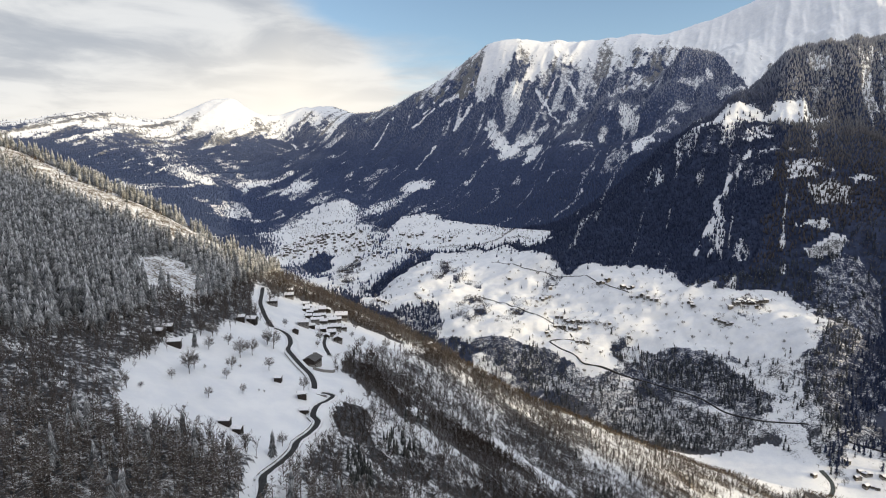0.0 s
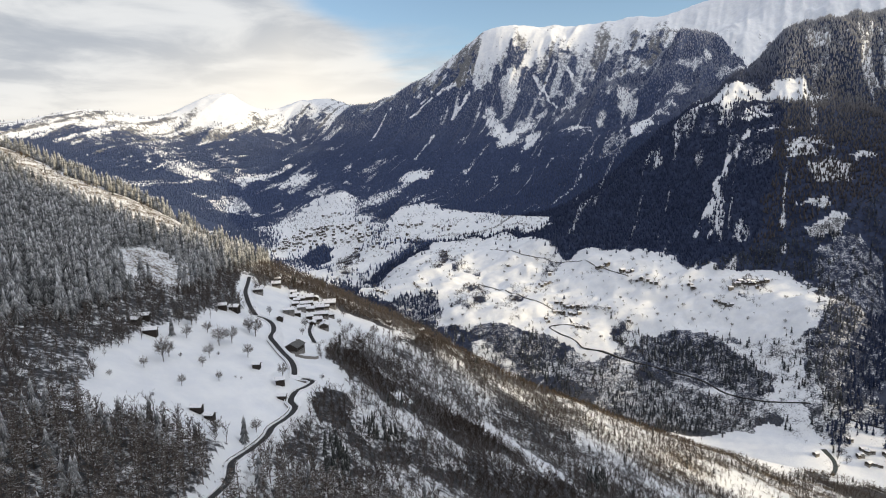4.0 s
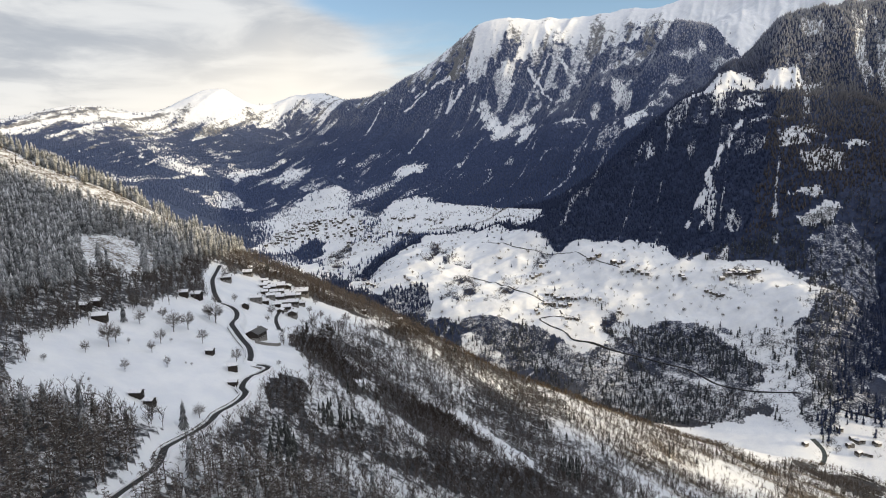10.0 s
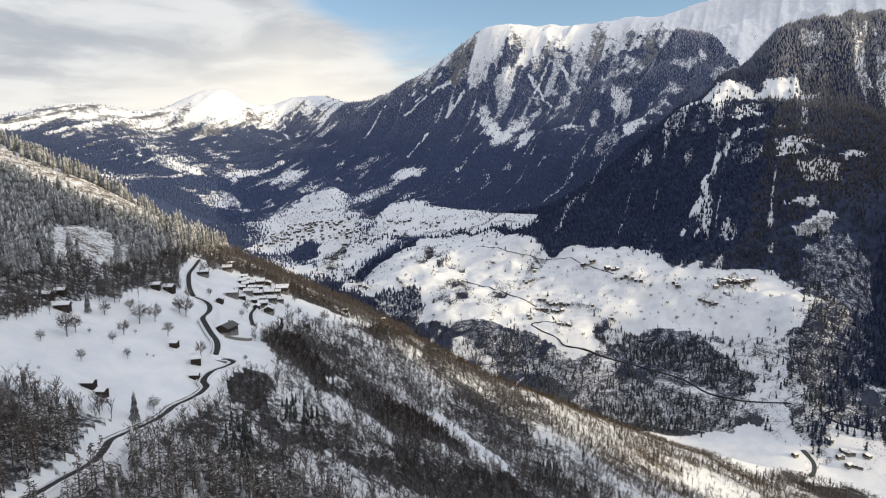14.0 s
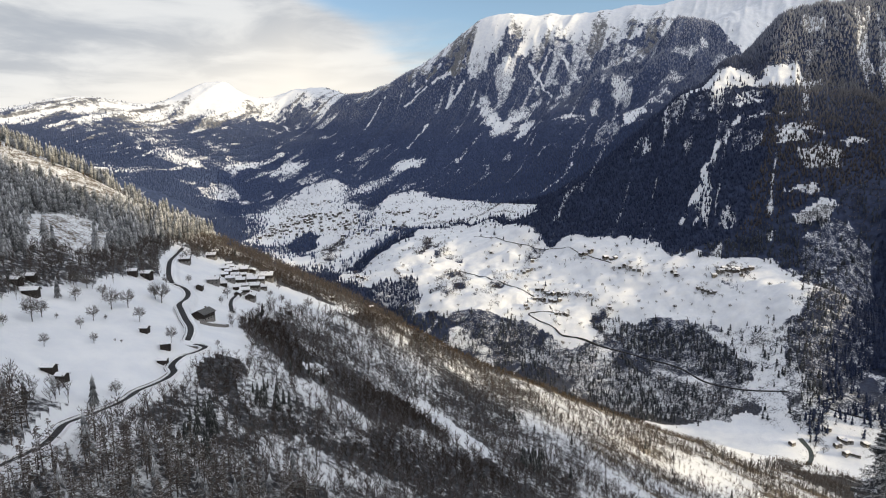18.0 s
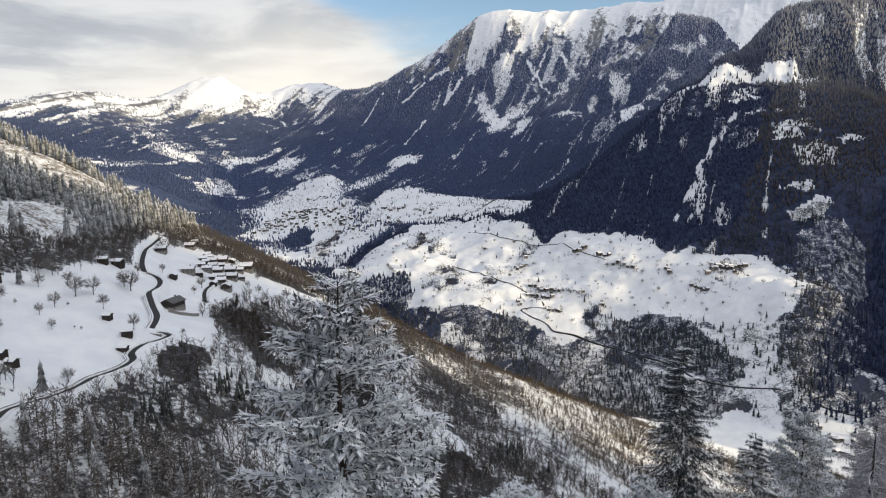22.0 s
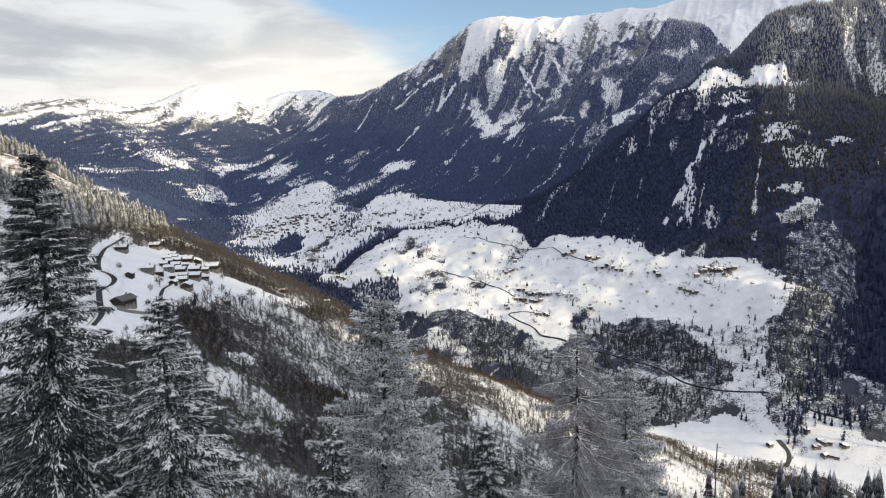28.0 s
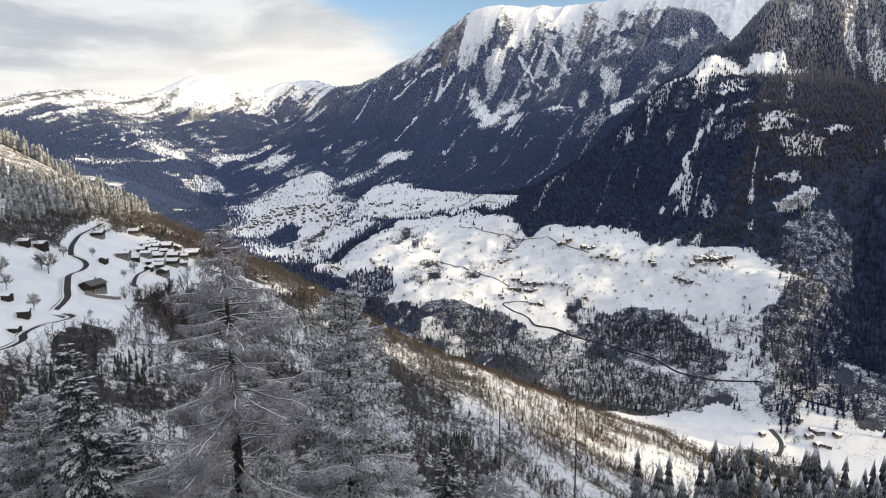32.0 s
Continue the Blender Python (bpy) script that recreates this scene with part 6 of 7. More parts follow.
for k, (x, y, width) in enumerate(town + HAMLETS_A + HAMLETS_B + HAMLETS_C + HAMLETS_D + HAMLETS_E + FARMS_A):
    which = 1 if hr.random() < 0.14 else 0
    s = width / 10.0 * (0.74 if y > 1000 else 0.55)
    m = pose(x, y, settle(x, y) + 0.3, 0, 0, hr.uniform(-35, 35) + hr.choice((0, 0, 90))) @ Matrix.Diagonal((s, s, s, 1))
    if which in unplaced:
        ob = first[which]
        unplaced.remove(which)
    else:
        ob = copy_thing(first[which], Matrix())
    ob.matrix_basis = m


def curve_of(line, step=3.0):
    """Points along a rounded broken line."""
    p = [Vector((x, y, 0)) for x, y in line]
    p = [2 * p[0] - p[1]] + p + [2 * p[-1] - p[-2]]
    out = []
    for a, b, c, d in zip(p, p[1:], p[2:], p[3:]):
        n = max(1, int((c - b).length / step))
        for k in range(n):
            t = k / n
            out.append(0.5 * (2 * b + (c - a) * t + (2 * a - 5 * b + 4 * c - d) * t * t + (3 * b - a - 3 * c + d) * t * t * t))
    return out + [p[-2]]


def ribbon(bm, pts, heights, offsets):
    """Strip swept along a line: offsets are (sideways, up) pairs of its section."""
    rows = []
    for k, p in enumerate(pts):
        d = pts[min(k + 1, len(pts) - 1)] - pts[max(k - 1, 0)]
        n = Vector((-d.y, d.x, 0)).normalized()
        rows.append([bm.verts.new((p.x + n.x * s, p.y + n.y * s, heights[k] + h)) for s, h in offsets])
    for a, b in zip(rows[:-1], rows[1:]):
        for k in range(len(offsets) - 1):
            bm.faces.new((a[k], a[k + 1], b[k + 1], b[k]))


def road_thing(name, line, wide, label, raw=False, bank=0.6):
    pts = curve_of(line)
    x, y = np.array([p.x for p in pts]), np.array([p.y for p in pts])
    z = near_slope(x, y) + 0.9 if raw else ground(x, y) + 0.8
    k = np.ones(7) / 7
    z = np.convolve(np.pad(z, 3, mode="edge"), k, mode="valid")
    top = tagged(new(name), label, "road", kind="structure")
    h = wide / 2
    bm = bmesh.new()
    ribbon(bm, pts, z, [(-h, -1.5), (-h, 0), (-h * 0.3, 0.06), (h * 0.3, 0.06), (h, 0), (h, -1.5)])
    part("carriageway", bm, ASPHALT, top)
    for s in (-1, 1) if bank > 0.2 else ():
        bm = bmesh.new()
        sec = [(s * (h - 0.05), -0.3), (s * (h + 0.1), bank), (s * (h + 0.9), bank * 0.9), (s * (h + 1.6), -1.6)]
        ribbon(bm, pts, z + 0.15 * np.sin(x * 0.7 + y * 0.4), sec if s > 0 else sec)
        part("snow_bank", bm, SNOW, top)
    return pts, z


road_pts, road_z = road_thing("road", ROAD, 3.7, "dark wet asphalt mountain road between low snow banks", raw=True)
road_thing("lane", LANE, 3.0, "narrow cleared lane leading up to the village", bank=0.3)
for name, line, wide in (("terrace_road", PLATEAU_ROAD, 3.6), ("terrace_lane", PLATEAU_ROAD_B, 3.6), ("gorge_road", GORGE_ROAD[1:], 4.0), ("upper_road", UPPER_ROAD, 2.6), ("valley_road", GORGE_ROAD_B, 4.0)):
    road_thing(name, line, wide, "dark narrow road winding across the far terrace and cliff", bank=0.12)

# a stone wall holds the lower edge of the bends
for a, b in ((58, 84), (92, 120)):
    top = tagged(new("retaining_wall"), "low snow-capped stone wall along the road's outer edge", "wall", "road walls")
    bm = bmesh.new()
    ribbon(bm, road_pts[a:b], road_z[a:b], [(-3.9, -3.5), (-3.9, 0.7), (-3.4, 0.7), (-3.4, -3.5)])
    part("masonry", bm, STONE, top)
    bm = bmesh.new()
    ribbon(bm, road_pts[a:b], road_z[a:b], [(-4.0, 0.68), (-3.85, 0.95), (-3.45, 0.95), (-3.3, 0.68)])
    part("snow_cap", bm, SNOW, top)

# the yard of the large house: a walled terrace
top = tagged(new("yard_wall"), "curved stone yard wall below the large house", "wall", "road walls")
bm = bmesh.new()
pts = curve_of([(-172, 398), (-165, 400), (-160, 406), (-159, 414)], 1.5)
ribbon(bm, pts, [settle(p.x, p.y) for p in pts], [(-0.4, -2), (-0.4, 2.0), (0.4, 2.0), (0.4, -2)])
part("masonry", bm, STONE, top)

# river in the gorge
RIVER = [(430, 838), (480, 850), (527, 873), (546, 900), (545, 925)]
pts = curve_of(RIVER, 6)
bm = bmesh.new()
ribbon(bm, pts, [settle(p.x, p.y) + 0.4 for p in pts], [(-5, -0.5), (-4, 0), (4, 0), (5, -0.5)])
me = bpy.data.meshes.new("river")
bm.to_mesh(me)
bm.free()
me.materials.append(WATER)
tagged(new("river", me), "dark narrow mountain river at the mouth of the gorge", "river", kind="structure")


# ---- single trees on the meadow and the terrace ----
def tree_models(n, forms, trunk_mat, crown_mat, name, label, group):
    out = []
    for k in range(n):
        V, F = forms(np.random.default_rng(100 + k))
        top = tagged(new(name), label, "tree", group)
        trunk = mesh_from("trunk", V[:9], F[:3], [trunk_mat])
        crown = mesh_from("crown", V, F[3:], [crown_mat])
        for nm, me in (("trunk", trunk), ("crown", crown)):
            new(nm, me).parent = top
        out.append(top)
    return out


def tapered(top, mat, wide=0.022, high=0.5):
    for ob in top.children:
        if ob.name.startswith("trunk"):
            bm = bmesh.new()
            bmesh.ops.create_cone(bm, segments=6, radius1=wide, radius2=wide * 0.35, depth=high + 0.1)
            bmesh.ops.translate(bm, verts=bm.verts, vec=(0, 0, high / 2 - 0.05))
            bm.to_mesh(ob.data)
            bm.free()


orchard = tree_models(4, lambda r: round_form(r, 52, 20, 0.5), BARK, TWIGS_PALE, "bare_tree", "leafless rounded tree standing alone in the snow", "single trees")
for o in orchard:
    tapered(o, BARK)
fresh = set()


def plant(model, x, y, h, wide=1.0):
    m = pose(x, y, settle(x, y), 0, 0, hr.uniform(0, 360)) @ Matrix.Diagonal((h * wide, h * wide, h, 1))
    if model.name in fresh:
        ob = copy_thing(model, Matrix())
    else:
        ob = model
        fresh.add(model.name)
    ob.matrix_basis = m


for x, y, h in MEADOW_TREES_A + MEADOW_TREES_B:
    plant(hr.choice(orchard), x, y, max(h, 2.0), hr.uniform(0.85, 1.2))


def spruce_models(n):
    out = []
    for k in range(n):
        V, F = conifer_form(np.random.default_rng(300 + k), 9, 9)
        top = tagged(new("spruce"), "single dark spruce dusted with snow beside the meadow", "tree", "single spruces")
        new("crown", mesh_from("crown", V, F, [NEEDLES_RIME])).parent = top
        t = new("trunk", mesh_from("trunk", [(0, 0, 0)], np.zeros((0, 3), np.int32), [BARK]))
        t.parent = top
        tapered(top, BARK, 0.016, 0.7)
        out.append(top)
    return out


spruces = spruce_models(2)
for x, y, h in MEADOW_SPRUCES:
    plant(hr.choice(spruces), x, y, h, 0.95)

hp = np.array([(x, y) for x, y, w in HAMLETS_A + HAMLETS_B + HAMLETS_C + HAMLETS_D + HAMLETS_E], float)
hp = np.repeat(hp, 5, 0) + np.random.default_rng(21).normal(0, 14, (5 * len(hp), 2))
mass("hamlet_trees", BUSHES, np.column_stack([hp, ground(hp[:, 0], hp[:, 1])]), np.random.default_rng(22).uniform(5, 10, len(hp)), np.full(len(hp), 1.7), TWIGS, np.random.default_rng(23),
     "leafless fruit trees between the hamlet houses", "woodland")

# trees dotted over the far terrace, and its copses
tr = np.random.default_rng(8)
x, y = scatter(tr, -400, 760, 1150, 2300, 52)
z = ground(x, y)
ok = (land(x, y, z)[0] > 0.7) & (tr.uniform(size=x.size) < 0.8)
for x_, y_ in zip(x[ok][:280], y[ok][:280]):
    plant(hr.choice(orchard), float(x_), float(y_), hr.uniform(6, 11), 1.35)
x, y = scatter(tr, -900, 760, 850, 2500, 5.0)
ok = np.zeros(x.shape, bool)
for n in COPSES:
    ok |= inside(x + 40 * (fbm(x, y, 26, 3, 2) - 0.5), y + 80 * (fbm(x, y, 26, 3, 7) - 0.5), OUTLINES[n])
ok &= tr.uniform(size=x.size) < 0.15 + 0.75 * smooth(0.42, 0.58, fbm(x, y, 30, 3, 81))
x, y = x[ok], y[ok]
rows = [curve_of(line, 4.0) for line in HEDGES.values()]
hx, hy = (np.array([p[k] for row in rows for p in row for _ in range(2)]) for k in (0, 1))
x, y = np.concatenate([x, hx + tr.normal(0, 2.2, hx.size)]), np.concatenate([y, hy + tr.normal(0, 3.5, hx.size)])
fx, fy = scatter(tr, -900, 760, 1150, 2900, 16)
clustered = fbm(fx, fy, 90, 3, 61)
ok = (land(fx, fy, ground(fx, fy))[0] > 0.7) & (tr.uniform(size=fx.size) < np.where(fy > 1950, 0.85, 0.30) * smooth(0.38, 0.6, clustered))
x, y = np.concatenate([x, fx[ok]]), np.concatenate([y, fy[ok]])
tx, ty = scatter(tr, -900, -100, 1900, 2700, 17)
ok = (inside(tx, ty, OUTLINES["town_a"]) | inside(tx, ty, OUTLINES["town_b"])) & (tr.uniform(size=tx.size) < 0.5)
x, y = np.concatenate([x, tx[ok]]), np.concatenate([y, ty[ok]])
mass("terrace_copse", BUSHES, np.stack([x, y, ground(x, y)], -1), tr.uniform(5, 10, x.size), tr.uniform(1.2, 1.8, x.size), TWIGS_COPSE, tr,
     "bare grey-brown copses in the folds of the far terrace", "woodland", 0.05)


# brash and stumps left on the felled patch
bx, by = scatter(tr, -360, -270, 430, 555, 2.6)
ok = inside(bx, by, OUTLINES["clear_cut"]) & (tr.uniform(size=bx.size) < 0.40)
bx, by = bx[ok], by[ok]
mass("felling_brash", BUSHES, np.stack([bx, by, ground(bx, by)], -1), tr.uniform(0.7, 1.8, bx.size), tr.uniform(1.2, 2.2, bx.size), TWIGS_DARK, tr,
     "dark brash and stumps poking through the snow of a felled patch", "brash", 0.1)

# ---- tall conifers on the spur right under the cable line ----
def tube(V, F, pts, radii, sides=6):
    """Round tapered limb along points."""
    base = len(V)
    pts = np.asarray(pts, float)
    for k, p in enumerate(pts):
        d = pts[min(k + 1, len(pts) - 1)] - pts[max(k - 1, 0)]
        d /= np.linalg.norm(d) + 1e-9
        s = np.cross(d, (0.31, 0.17, 0.93) if abs(d[2]) < 0.8 else (1, 0, 0))
        s /= np.linalg.norm(s) + 1e-9
        t = np.cross(d, s)
        for m in range(sides):
            a = 2 * math.pi * m / sides
            V.append(p + radii[k] * (math.cos(a) * s + math.sin(a) * t))
    for k in range(len(pts) - 1):
        for m in range(sides):
            a, b = base + k * sides + m, base + k * sides + (m + 1) % sides
            F += [(a, b, b + sides), (a, b + sides, a + sides)]


def sprays(P, D, L, W, rng, keel=0.5):
    """Needled twigs, or the snow on them: small folded lances that droop at the tip."""
    P, D, L, W = (np.concatenate(v) for v in (P, D, L, W))
    D = D / np.linalg.norm(D, axis=1, keepdims=True)
    S = np.cross(D, (0, 0, 1.0)) + rng.normal(0, 0.3, D.shape)
    S *= (W / np.linalg.norm(S, axis=1))[:, None]
    mid = P + D * (L * rng.uniform(0.35, 0.6, L.size))[:, None]
    tip = P + D * L[:, None] - np.outer(0.15 * L, (0, 0, 1))
    drop = np.outer(keel * W, (0, 0, 1))
    V = np.stack([P, mid + S - drop, tip, mid - S - drop], 1).reshape(-1, 3)
    F = np.array([(0, 1, 2), (0, 2, 3)])[None] + 4 * np.arange(len(P))[:, None, None]
    return V, F.reshape(-1, 3)


def blades(P, Q, W, rng):
    """Thin bare twigs from P to Q."""
    P, Q, W = (np.concatenate(v) for v in (P, Q, W))
    S = np.cross(Q - P, rng.normal(size=P.shape))
    S *= (W / (np.linalg.norm(S, axis=1) + 1e-9))[:, None]
    V = np.stack([P - S, P + S, Q], 1).reshape(-1, 3)
    return V, np.arange(len(V)).reshape(-1, 3)


RIMED_SPRAY = snowy("snowy_needles", (0.018, 0.022, 0.028), (0.058, 0.065, 0.074), 0.95, 1.7, 2.2, (0.70, 0.73, 0.79))
TUFT_SPRAY = snowy("rimed_tufts", (0.045, 0.050, 0.052), (0.13, 0.14, 0.145), 0.25, 1.0, 2.2, (0.74, 0.76, 0.81))
RIMED_LARCH = snowy("rimed_larch_twigs", (0.22, 0.205, 0.225), (0.42, 0.40, 0.43), 0.1, 1.2, 2.6, (0.66, 0.67, 0.71))
BOUGH_SNOW = two_tone("bough_snow", (0.66, 0.69, 0.74), (0.82, 0.84, 0.86), 5.0, 0.8, 0.02)
TRUNK_BARK = two_tone("scaly_bark", (0.030, 0.025, 0.022), (0.085, 0.070, 0.060), 6.0, 0.95, 0.03)
LIMB_SNOW = snowy("snowy_limbs", (0.045, 0.038, 0.034), (0.085, 0.072, 0.065), 0.05, 0.45, 3.0, (0.80, 0.82, 0.85))


def tall_tree(name, H, seed, label, form="spruce", spread=4.2, clear=0.30, whorl=0.45, density=1.0, snow=1.0):
    """A conifer H high: trunk, limbs in whorls, side twigs with needles, snow lying along the boughs."""
    r = np.random.default_rng(seed)
    top = tagged(new(name), label, "tree", "trees on the spur")
    lean = r.normal(0, 0.012, 2)
    def axis(h):
        return np.array([lean[0] * h + 0.05 * math.sin(h * 0.7 + seed), lean[1] * h + 0.05 * math.cos(h * 0.6), h])
    V, F = [], []
    hs = np.linspace(-1.5, H, 30)
    thick = {"spruce": 0.0105, "pine": 0.0150, "larch": 0.0190}[form]
    tube(V, F, [axis(h) for h in hs], [thick * (H - h) + 0.014 for h in hs], 9)
    new("trunk", mesh_from("trunk", V, F, [TRUNK_BARK])).parent = top
    LV, LF = [], []
    P, D, L, W = [], [], [], []
    SP, SD, SL, SW = [], [], [], []
    h = H * clear
    while h < H - 0.12:
        t = (H - h) / H
        n = {"spruce": int(r.integers(6, 9)), "pine": int(r.integers(4, 7)), "larch": int(r.integers(3, 6))}[form]
        for _ in range(n):
            a = r.uniform(0, 2 * math.pi)
            hh = min(h + r.uniform(-0.22, 0.22), H - 0.05)
            if form == "spruce":
                reach = (spread * min(1.0, 2.1 * t) ** 0.80 + 0.10) * r.uniform(0.62, 1.12)
                rise, sag, hook = 0.30 - 0.75 * min(t, 0.5), 0.16 + 0.5 * min(t, 0.5), 0.10
            elif form == "pine":
                reach = (spread * min(1.0, 2.3 * t) ** 0.60 + 0.20) * r.uniform(0.5, 1.12)
                rise, sag, hook = 0.42 - 0.7 * min(t, 0.5), 0.16, 0.16
            else:
                reach = (spread * min(1.0, 2.6 * t) ** 0.62 + 0.12) * r.uniform(0.35, 1.1)
                rise, sag, hook = 0.10 + r.normal(0, 0.06), 0.20, 0.30
            out = np.array([math.cos(a), math.sin(a), 0.0])
            side = np.array([-out[1], out[0], 0.0])
            s = np.linspace(0, 1, 7)[:, None]
            p = axis(hh) + out * reach * s + np.array([0, 0, reach]) * (rise * s - sag * s * s + hook * np.maximum(0, s - 0.6))
            p = p + side * r.normal(0, 0.09) * reach * s * s + r.normal(0, 0.02, (7, 3)) * reach * s * 0.6
            girth = {"spruce": 0.034, "pine": 0.040, "larch": 0.060}[form]
            tube(LV, LF, p[::2] if form == "spruce" else p, (girth * (1 - 0.8 * s[:, 0]) * (0.45 + 0.9 * t) + 0.007)[::2 if form == "spruce" else 1], 4 if form != "spruce" else 3)
            deep = 0.6 if H - h > 16 else 1.0
            m = int(reach * {"spruce": 70, "pine": 62, "larch": 46}[form] * density * deep) + 10
            u = r.uniform(0.22 if form == "larch" else 0.05, 1.0, m) ** {"spruce": 0.8, "pine": 0.55, "larch": 0.6}[form] * 6
            j = np.minimum(u.astype(int), 5)
            q = p[j] + (p[j + 1] - p[j]) * (u - j)[:, None]
            hand = r.choice((-1, 1), m)
            if form == "larch":
                q = q + side * (hand * r.uniform(0, 0.22, m) * reach * (1.1 - u / 6))[:, None]
                d = out * r.normal(0.25, 0.4, m)[:, None] + side * (hand * r.uniform(0, 0.7, m))[:, None] + np.outer(r.uniform(-1.4, 0.15, m), (0, 0, 1))
                e = q + d * r.uniform(0.15, 0.55, m)[:, None]
                P.append(q), D.append(e), W.append(r.uniform(0.007, 0.014, m))
                for _ in range(3):
                    w = q + (e - q) * r.uniform(0.2, 1.0, m)[:, None]
                    P.append(w), D.append(w + r.normal(0, 0.09, (m, 3)) - (0, 0, 0.08)), W.append(r.uniform(0.007, 0.013, m))
            else:
                arm = r.uniform(0, 1, m) * (0.34 * reach * (1.08 - u / 6) + 0.06)
                lead = out * 0.75 + 0 * side
                q = q + (lead + 0 * q) * (0.6 * arm)[:, None] + side * (hand * arm)[:, None] - np.outer(0.35 * arm + r.uniform(0, 0.05, m), (0, 0, 1))
                if form == "spruce":
                    d = out * r.uniform(0.2, 1.0, m)[:, None] + side * (hand * r.uniform(0.1, 0.9, m))[:, None] + np.outer(r.uniform(-0.95, 0.05, m), (0, 0, 1))
                    L.append(r.uniform(0.10, 0.30, m) * (0.7 + 0.5 * t) / deep ** 0.4)
                    W.append(r.uniform(0.011, 0.027, m) / deep ** 0.5)
                else:
                    d = out * 0.5 + r.normal(0, 0.7, (m, 3)) + (0, 0, 0.12)
                    L.append(r.uniform(0.10, 0.26, m)), W.append(r.uniform(0.015, 0.034, m))
                P.append(q), D.append(d)
            k = int(reach * {"spruce": 36, "pine": 30, "larch": 9}[form] * snow * deep) + 2
            u = r.uniform(0.08, 1.0, k) ** 0.7 * 5.99
            j = u.astype(int)
            q = p[j] + (p[j + 1] - p[j]) * (u - j)[:, None]
            if form == "larch":
                off = np.zeros(k)
            else:
                off = r.choice((-1, 1), k) * r.uniform(0, 1, k) ** 2.4 * (0.30 * reach * (1.08 - u / 6) + 0.04)
            q = q + side * off[:, None] - np.outer(0.33 * np.abs(off), (0, 0, 1)) + (0, 0, 0.035)
            along = p[j + 1] - p[j]
            along /= np.linalg.norm(along, axis=1, keepdims=True)
            SP.append(q), SD.append(along + side * np.sign(off)[:, None] * r.uniform(0, 0.8, k)[:, None] - (0, 0, 0.1))
            SL.append(r.uniform(0.06, 0.19, k)), SW.append(r.uniform(0.012, 0.030, k))
        h += whorl * r.uniform(0.75, 1.25) * (0.45 + 0.8 * t)
    tagged(new("branchwork", mesh_from("branchwork", LV, LF, [LIMB_SNOW])), kind="stuff").parent = top
    SV, SF = blades(P, D, W, r) if form == "larch" else sprays(P, D, L, W, r)
    mat = {"spruce": RIMED_SPRAY, "pine": TUFT_SPRAY, "larch": RIMED_LARCH}[form]
    tagged(new("foliage", mesh_from("foliage", SV, SF, [mat])), kind="stuff").parent = top
    SV, SF = sprays(SP, SD, SL, SW, r, 0.7)
    tagged(new("snow_load", mesh_from("snow_load", SV, SF, [BOUGH_SNOW])), kind="stuff").parent = top
    return top


def stand(model, x, y, tip, fresh_one, H, turn=0.0):
    """Set a model at a place so that its tip is at the given height."""
    z = settle(x, y)
    s = (tip - z) / H
    m = pose(x, y, z, 0, 0, turn) @ Matrix.Diagonal((min(s, 1.15), min(s, 1.15), s, 1))
    if fresh_one:
        model.matrix_basis = m
        return model
    ob = copy_thing(model, Matrix())
    ob.matrix_basis = m
    return ob


fir_a = tall_tree("snowy_spruce", 33, 1, "tall dark spruce with drooping snow-laden branches", spread=4.1, density=1.35, snow=0.55)
fir_b = tall_tree("snowy_spruce", 30, 2, "broad spruce with long snow-covered boughs", spread=4.4, density=1.0, snow=1.25, whorl=0.55)
fir_c = tall_tree("slender_spruce", 27, 3, "slender snow-covered spruce below taller trees", spread=2.7, density=1.2, whorl=0.5, clear=0.25)
pine = tall_tree("rimed_pine", 32, 4, "open-crowned pine thick with rime and tufts of snow", "pine", spread=4.2, density=2.0, snow=1.2)
larch = tall_tree("rimed_larch", 36, 5, "bare larch with dark trunk and rime-covered hanging twigs", "larch", spread=5.2, whorl=0.46, density=1.35)
white_pine = tall_tree("rimed_pine", 27, 9, "pine thickly covered with white rime beside the cable line", "pine", spread=3.4, whorl=0.42, density=1.7, snow=2.6)
larch_b = tall_tree("rimed_larch", 27, 6, "bare larch thickly covered with white rime", "larch", spread=4.4, whorl=0.36, density=1.3, snow=3.0)


def plain_spruce(seed, label, wide):
    """Spruce 30 high for the wood below: trunk and many ragged skirts of needles."""
    V, F = skirt_form(np.random.default_rng(seed))
    top = tagged(new("dusted_spruce"), label, "tree", "trees on the spur")
    new("crown", mesh_from("crown", V * (30 * wide, 30 * wide, 30), F, [NEEDLES_WOOD])).parent = top
    V, F = [], []
    tube(V, F, [(0, 0, h) for h in np.linspace(-1.5, 28, 8)], np.linspace(0.34, 0.03, 8), 7)
    new("trunk", mesh_from("trunk", V, F, [TRUNK_BARK])).parent = top
    return top


NEEDLES_WOOD = snowy("dusted_needles_near", (0.020, 0.024, 0.028), (0.075, 0.083, 0.09), 0.12, 1.2, 3.0)
plain_a = plain_spruce(7, "snow-dusted spruce in the wood below the spur", 0.85)
plain_b = plain_spruce(8, "slender snow-dusted spruce in the wood below the spur", 0.7)

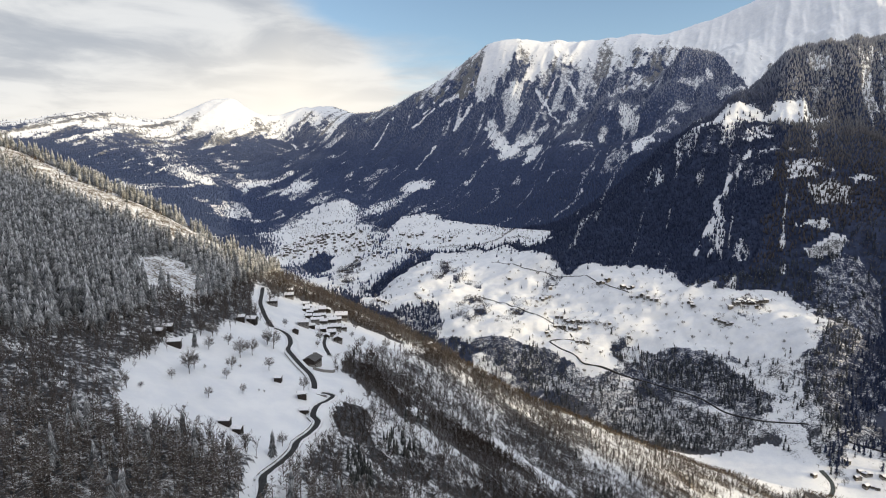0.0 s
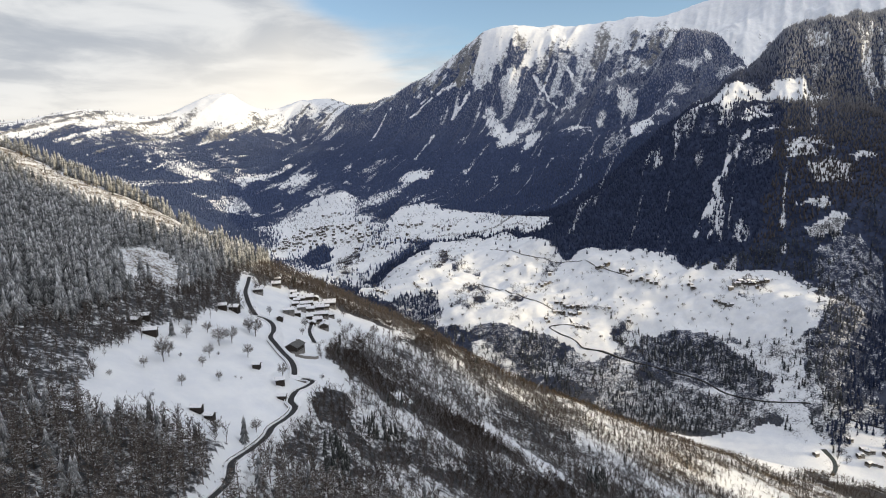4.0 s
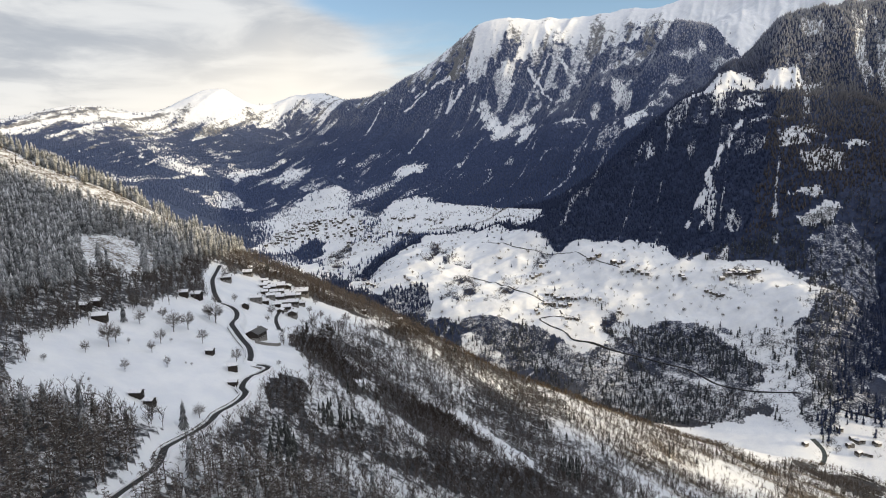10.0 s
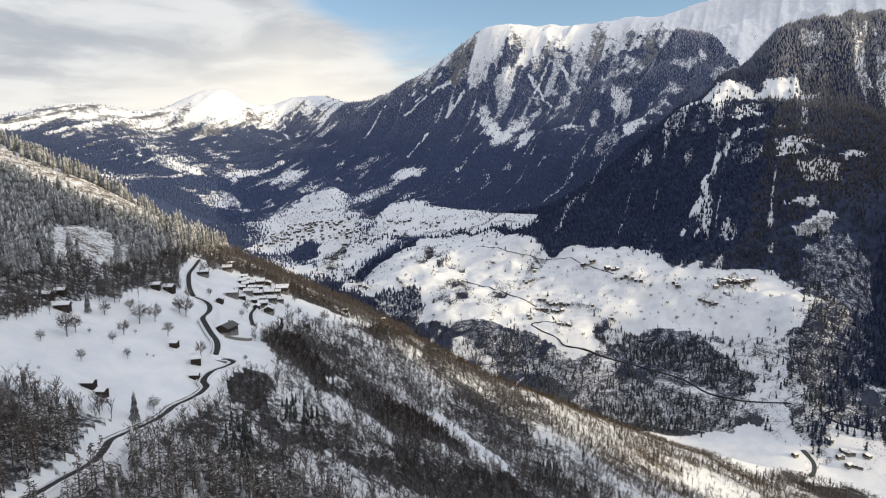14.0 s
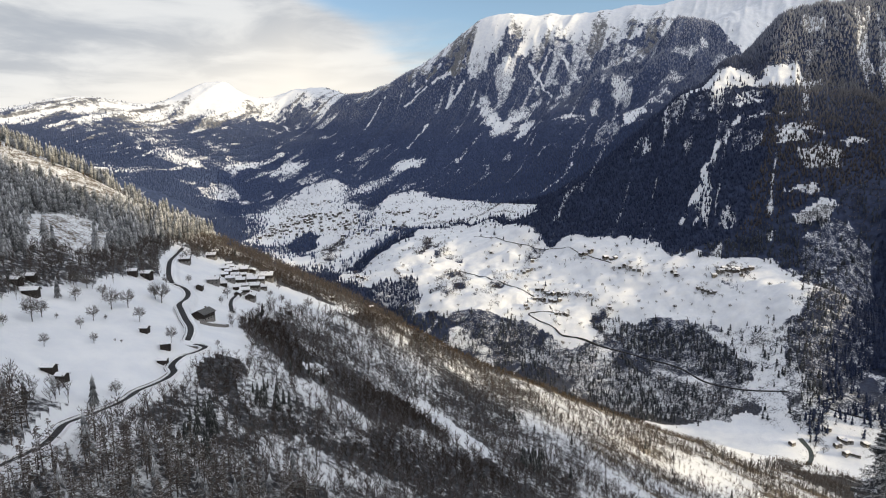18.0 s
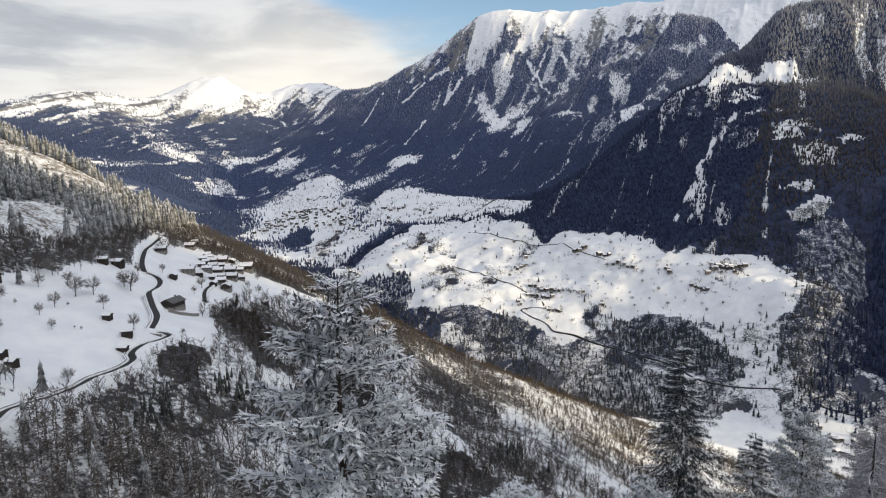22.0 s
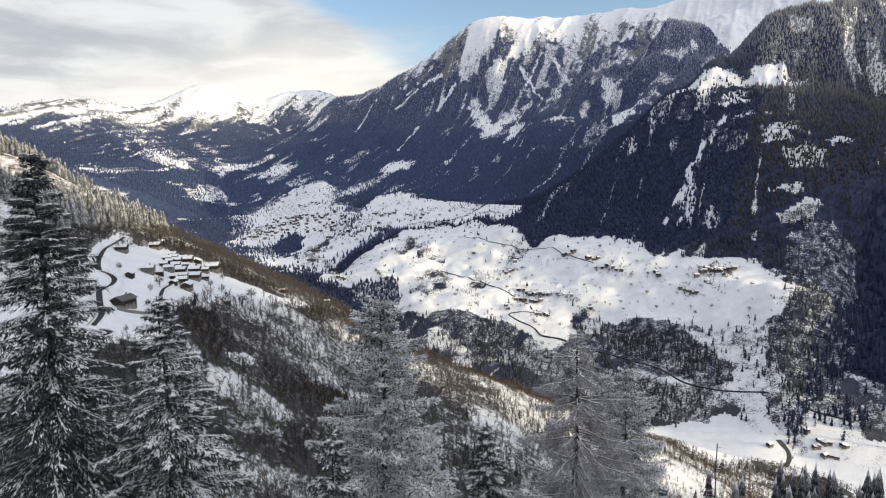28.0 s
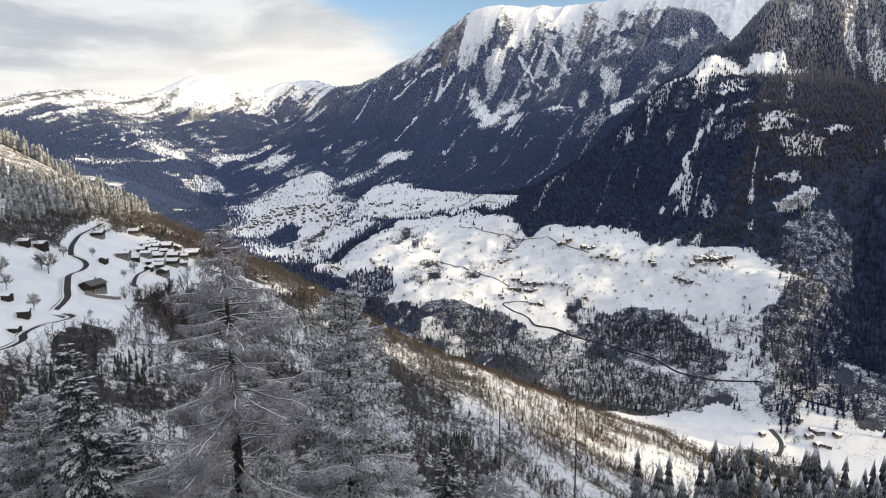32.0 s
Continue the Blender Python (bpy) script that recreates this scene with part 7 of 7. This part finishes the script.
stand(fir_a, 35.5, 44.0, -23.6, True, 33, 20)
stand(fir_b, 39.2, 44.1, -28.4, True, 30, 80)
stand(pine, 45.6, 50.8, -30.0, True, 32, 140)
stand(larch, 56.2, 59.0, -33.6, True, 36, 10)
stand(white_pine, 21.3, 23.1, -15.7, True, 27, 200)
stand(larch_b, 79.1, 67.1, -51.9, True, 27, 15)
stand(fir_c, 43.7, 45.5, -33.4, True, 27, 30)
for model, H, x, y, tip, turn in (
    (white_pine, 27, 25.0, 30.5, -23.6, 120), (fir_c, 27, 22.3, 46.3, -33.0, 10), (pine, 32, 27.5, 43.2, -31.0, 60), (pine, 32, 31.9, 38.6, -28.2, 250),
    (fir_c, 27, 51.1, 56.8, -37.8, 300), (larch, 36, 57.5, 52.0, -43.4, 70), (fir_b, 30, 50.5, 59.3, -43.3, 190), (pine, 32, 60.0, 63.6, -37.6, 130),
    (fir_b, 30, 67.2, 58.4, -46.2, 33), (fir_c, 27, 69.8, 62.6, -50.0, 75), (fir_c, 27, 48.7, 52.5, -39.4, 200),
    (larch_b, 27, 28.4, 41.6, -30.6, 222), (fir_c, 27, 62.5, 49.5, -44.5, 99), (pine, 32, 53.0, 52.0, -44.0, 160), (fir_a, 33, 65.0, 70.0, -49.5, 220),
    (white_pine, 27, 47.5, 58.0, -41.1, 33), (larch_b, 27, 48.5, 62.0, -44.2, 140), (pine, 32, 62.1, 68.0, -49.0, 80), (larch_b, 27, 67.5, 64.0, -47.9, 260), (pine, 32, 57.7, 58.0, -43.8, 310), (white_pine, 27, 54.8, 56.0, -43.3, 170),
):
    stand(model, x, y, tip, False, H, turn)
sr = random.Random(4)
for k in range(190):
    x, y = 98 + sr.uniform(0, 66), 90 + sr.uniform(0, 52)
    stand((plain_a, plain_b)[k % 2], x, y, -70.0 - 0.26 * (y - 88) - sr.uniform(0, 9) + 0.06 * (x - 90), k < 2, 30, sr.uniform(0, 360))


def dead_pole(x, y, tip, seed):
    r = np.random.default_rng(seed)
    z = settle(x, y)
    top = tagged(new("dead_trunk"), "thin dead spruce trunk with a few bare stubs", "tree", "trees on the spur")
    V, F = [], []
    H = tip - z
    tube(V, F, [(0.05 * math.sin(h), 0.04 * math.cos(h * 1.3), h) for h in np.linspace(-1, H, 18)], np.linspace(0.20, 0.05, 18), 7)
    new("trunk", mesh_from("trunk", V, F, [TRUNK_BARK])).parent = top
    V, F = [], []
    for h in np.arange(H * 0.4, H, 0.5):
        a = r.uniform(0, 6.28)
        d = np.array([math.cos(a), math.sin(a), -0.15]) * r.uniform(0.3, 1.6)
        tube(V, F, [(0, 0, h), (d[0] * 0.5, d[1] * 0.5, h + d[2] * 0.3), (d[0], d[1], h + d[2])], (0.03, 0.02, 0.006), 4)
    tagged(new("stubwork", mesh_from("stubwork", V, F, [LIMB_SNOW])), kind="stuff").parent = top
    top.location = (x, y, z)


dead_pole(69.8, 87.1, -54.9, 1)
dead_pole(77.1, 87.5, -54.6, 2)
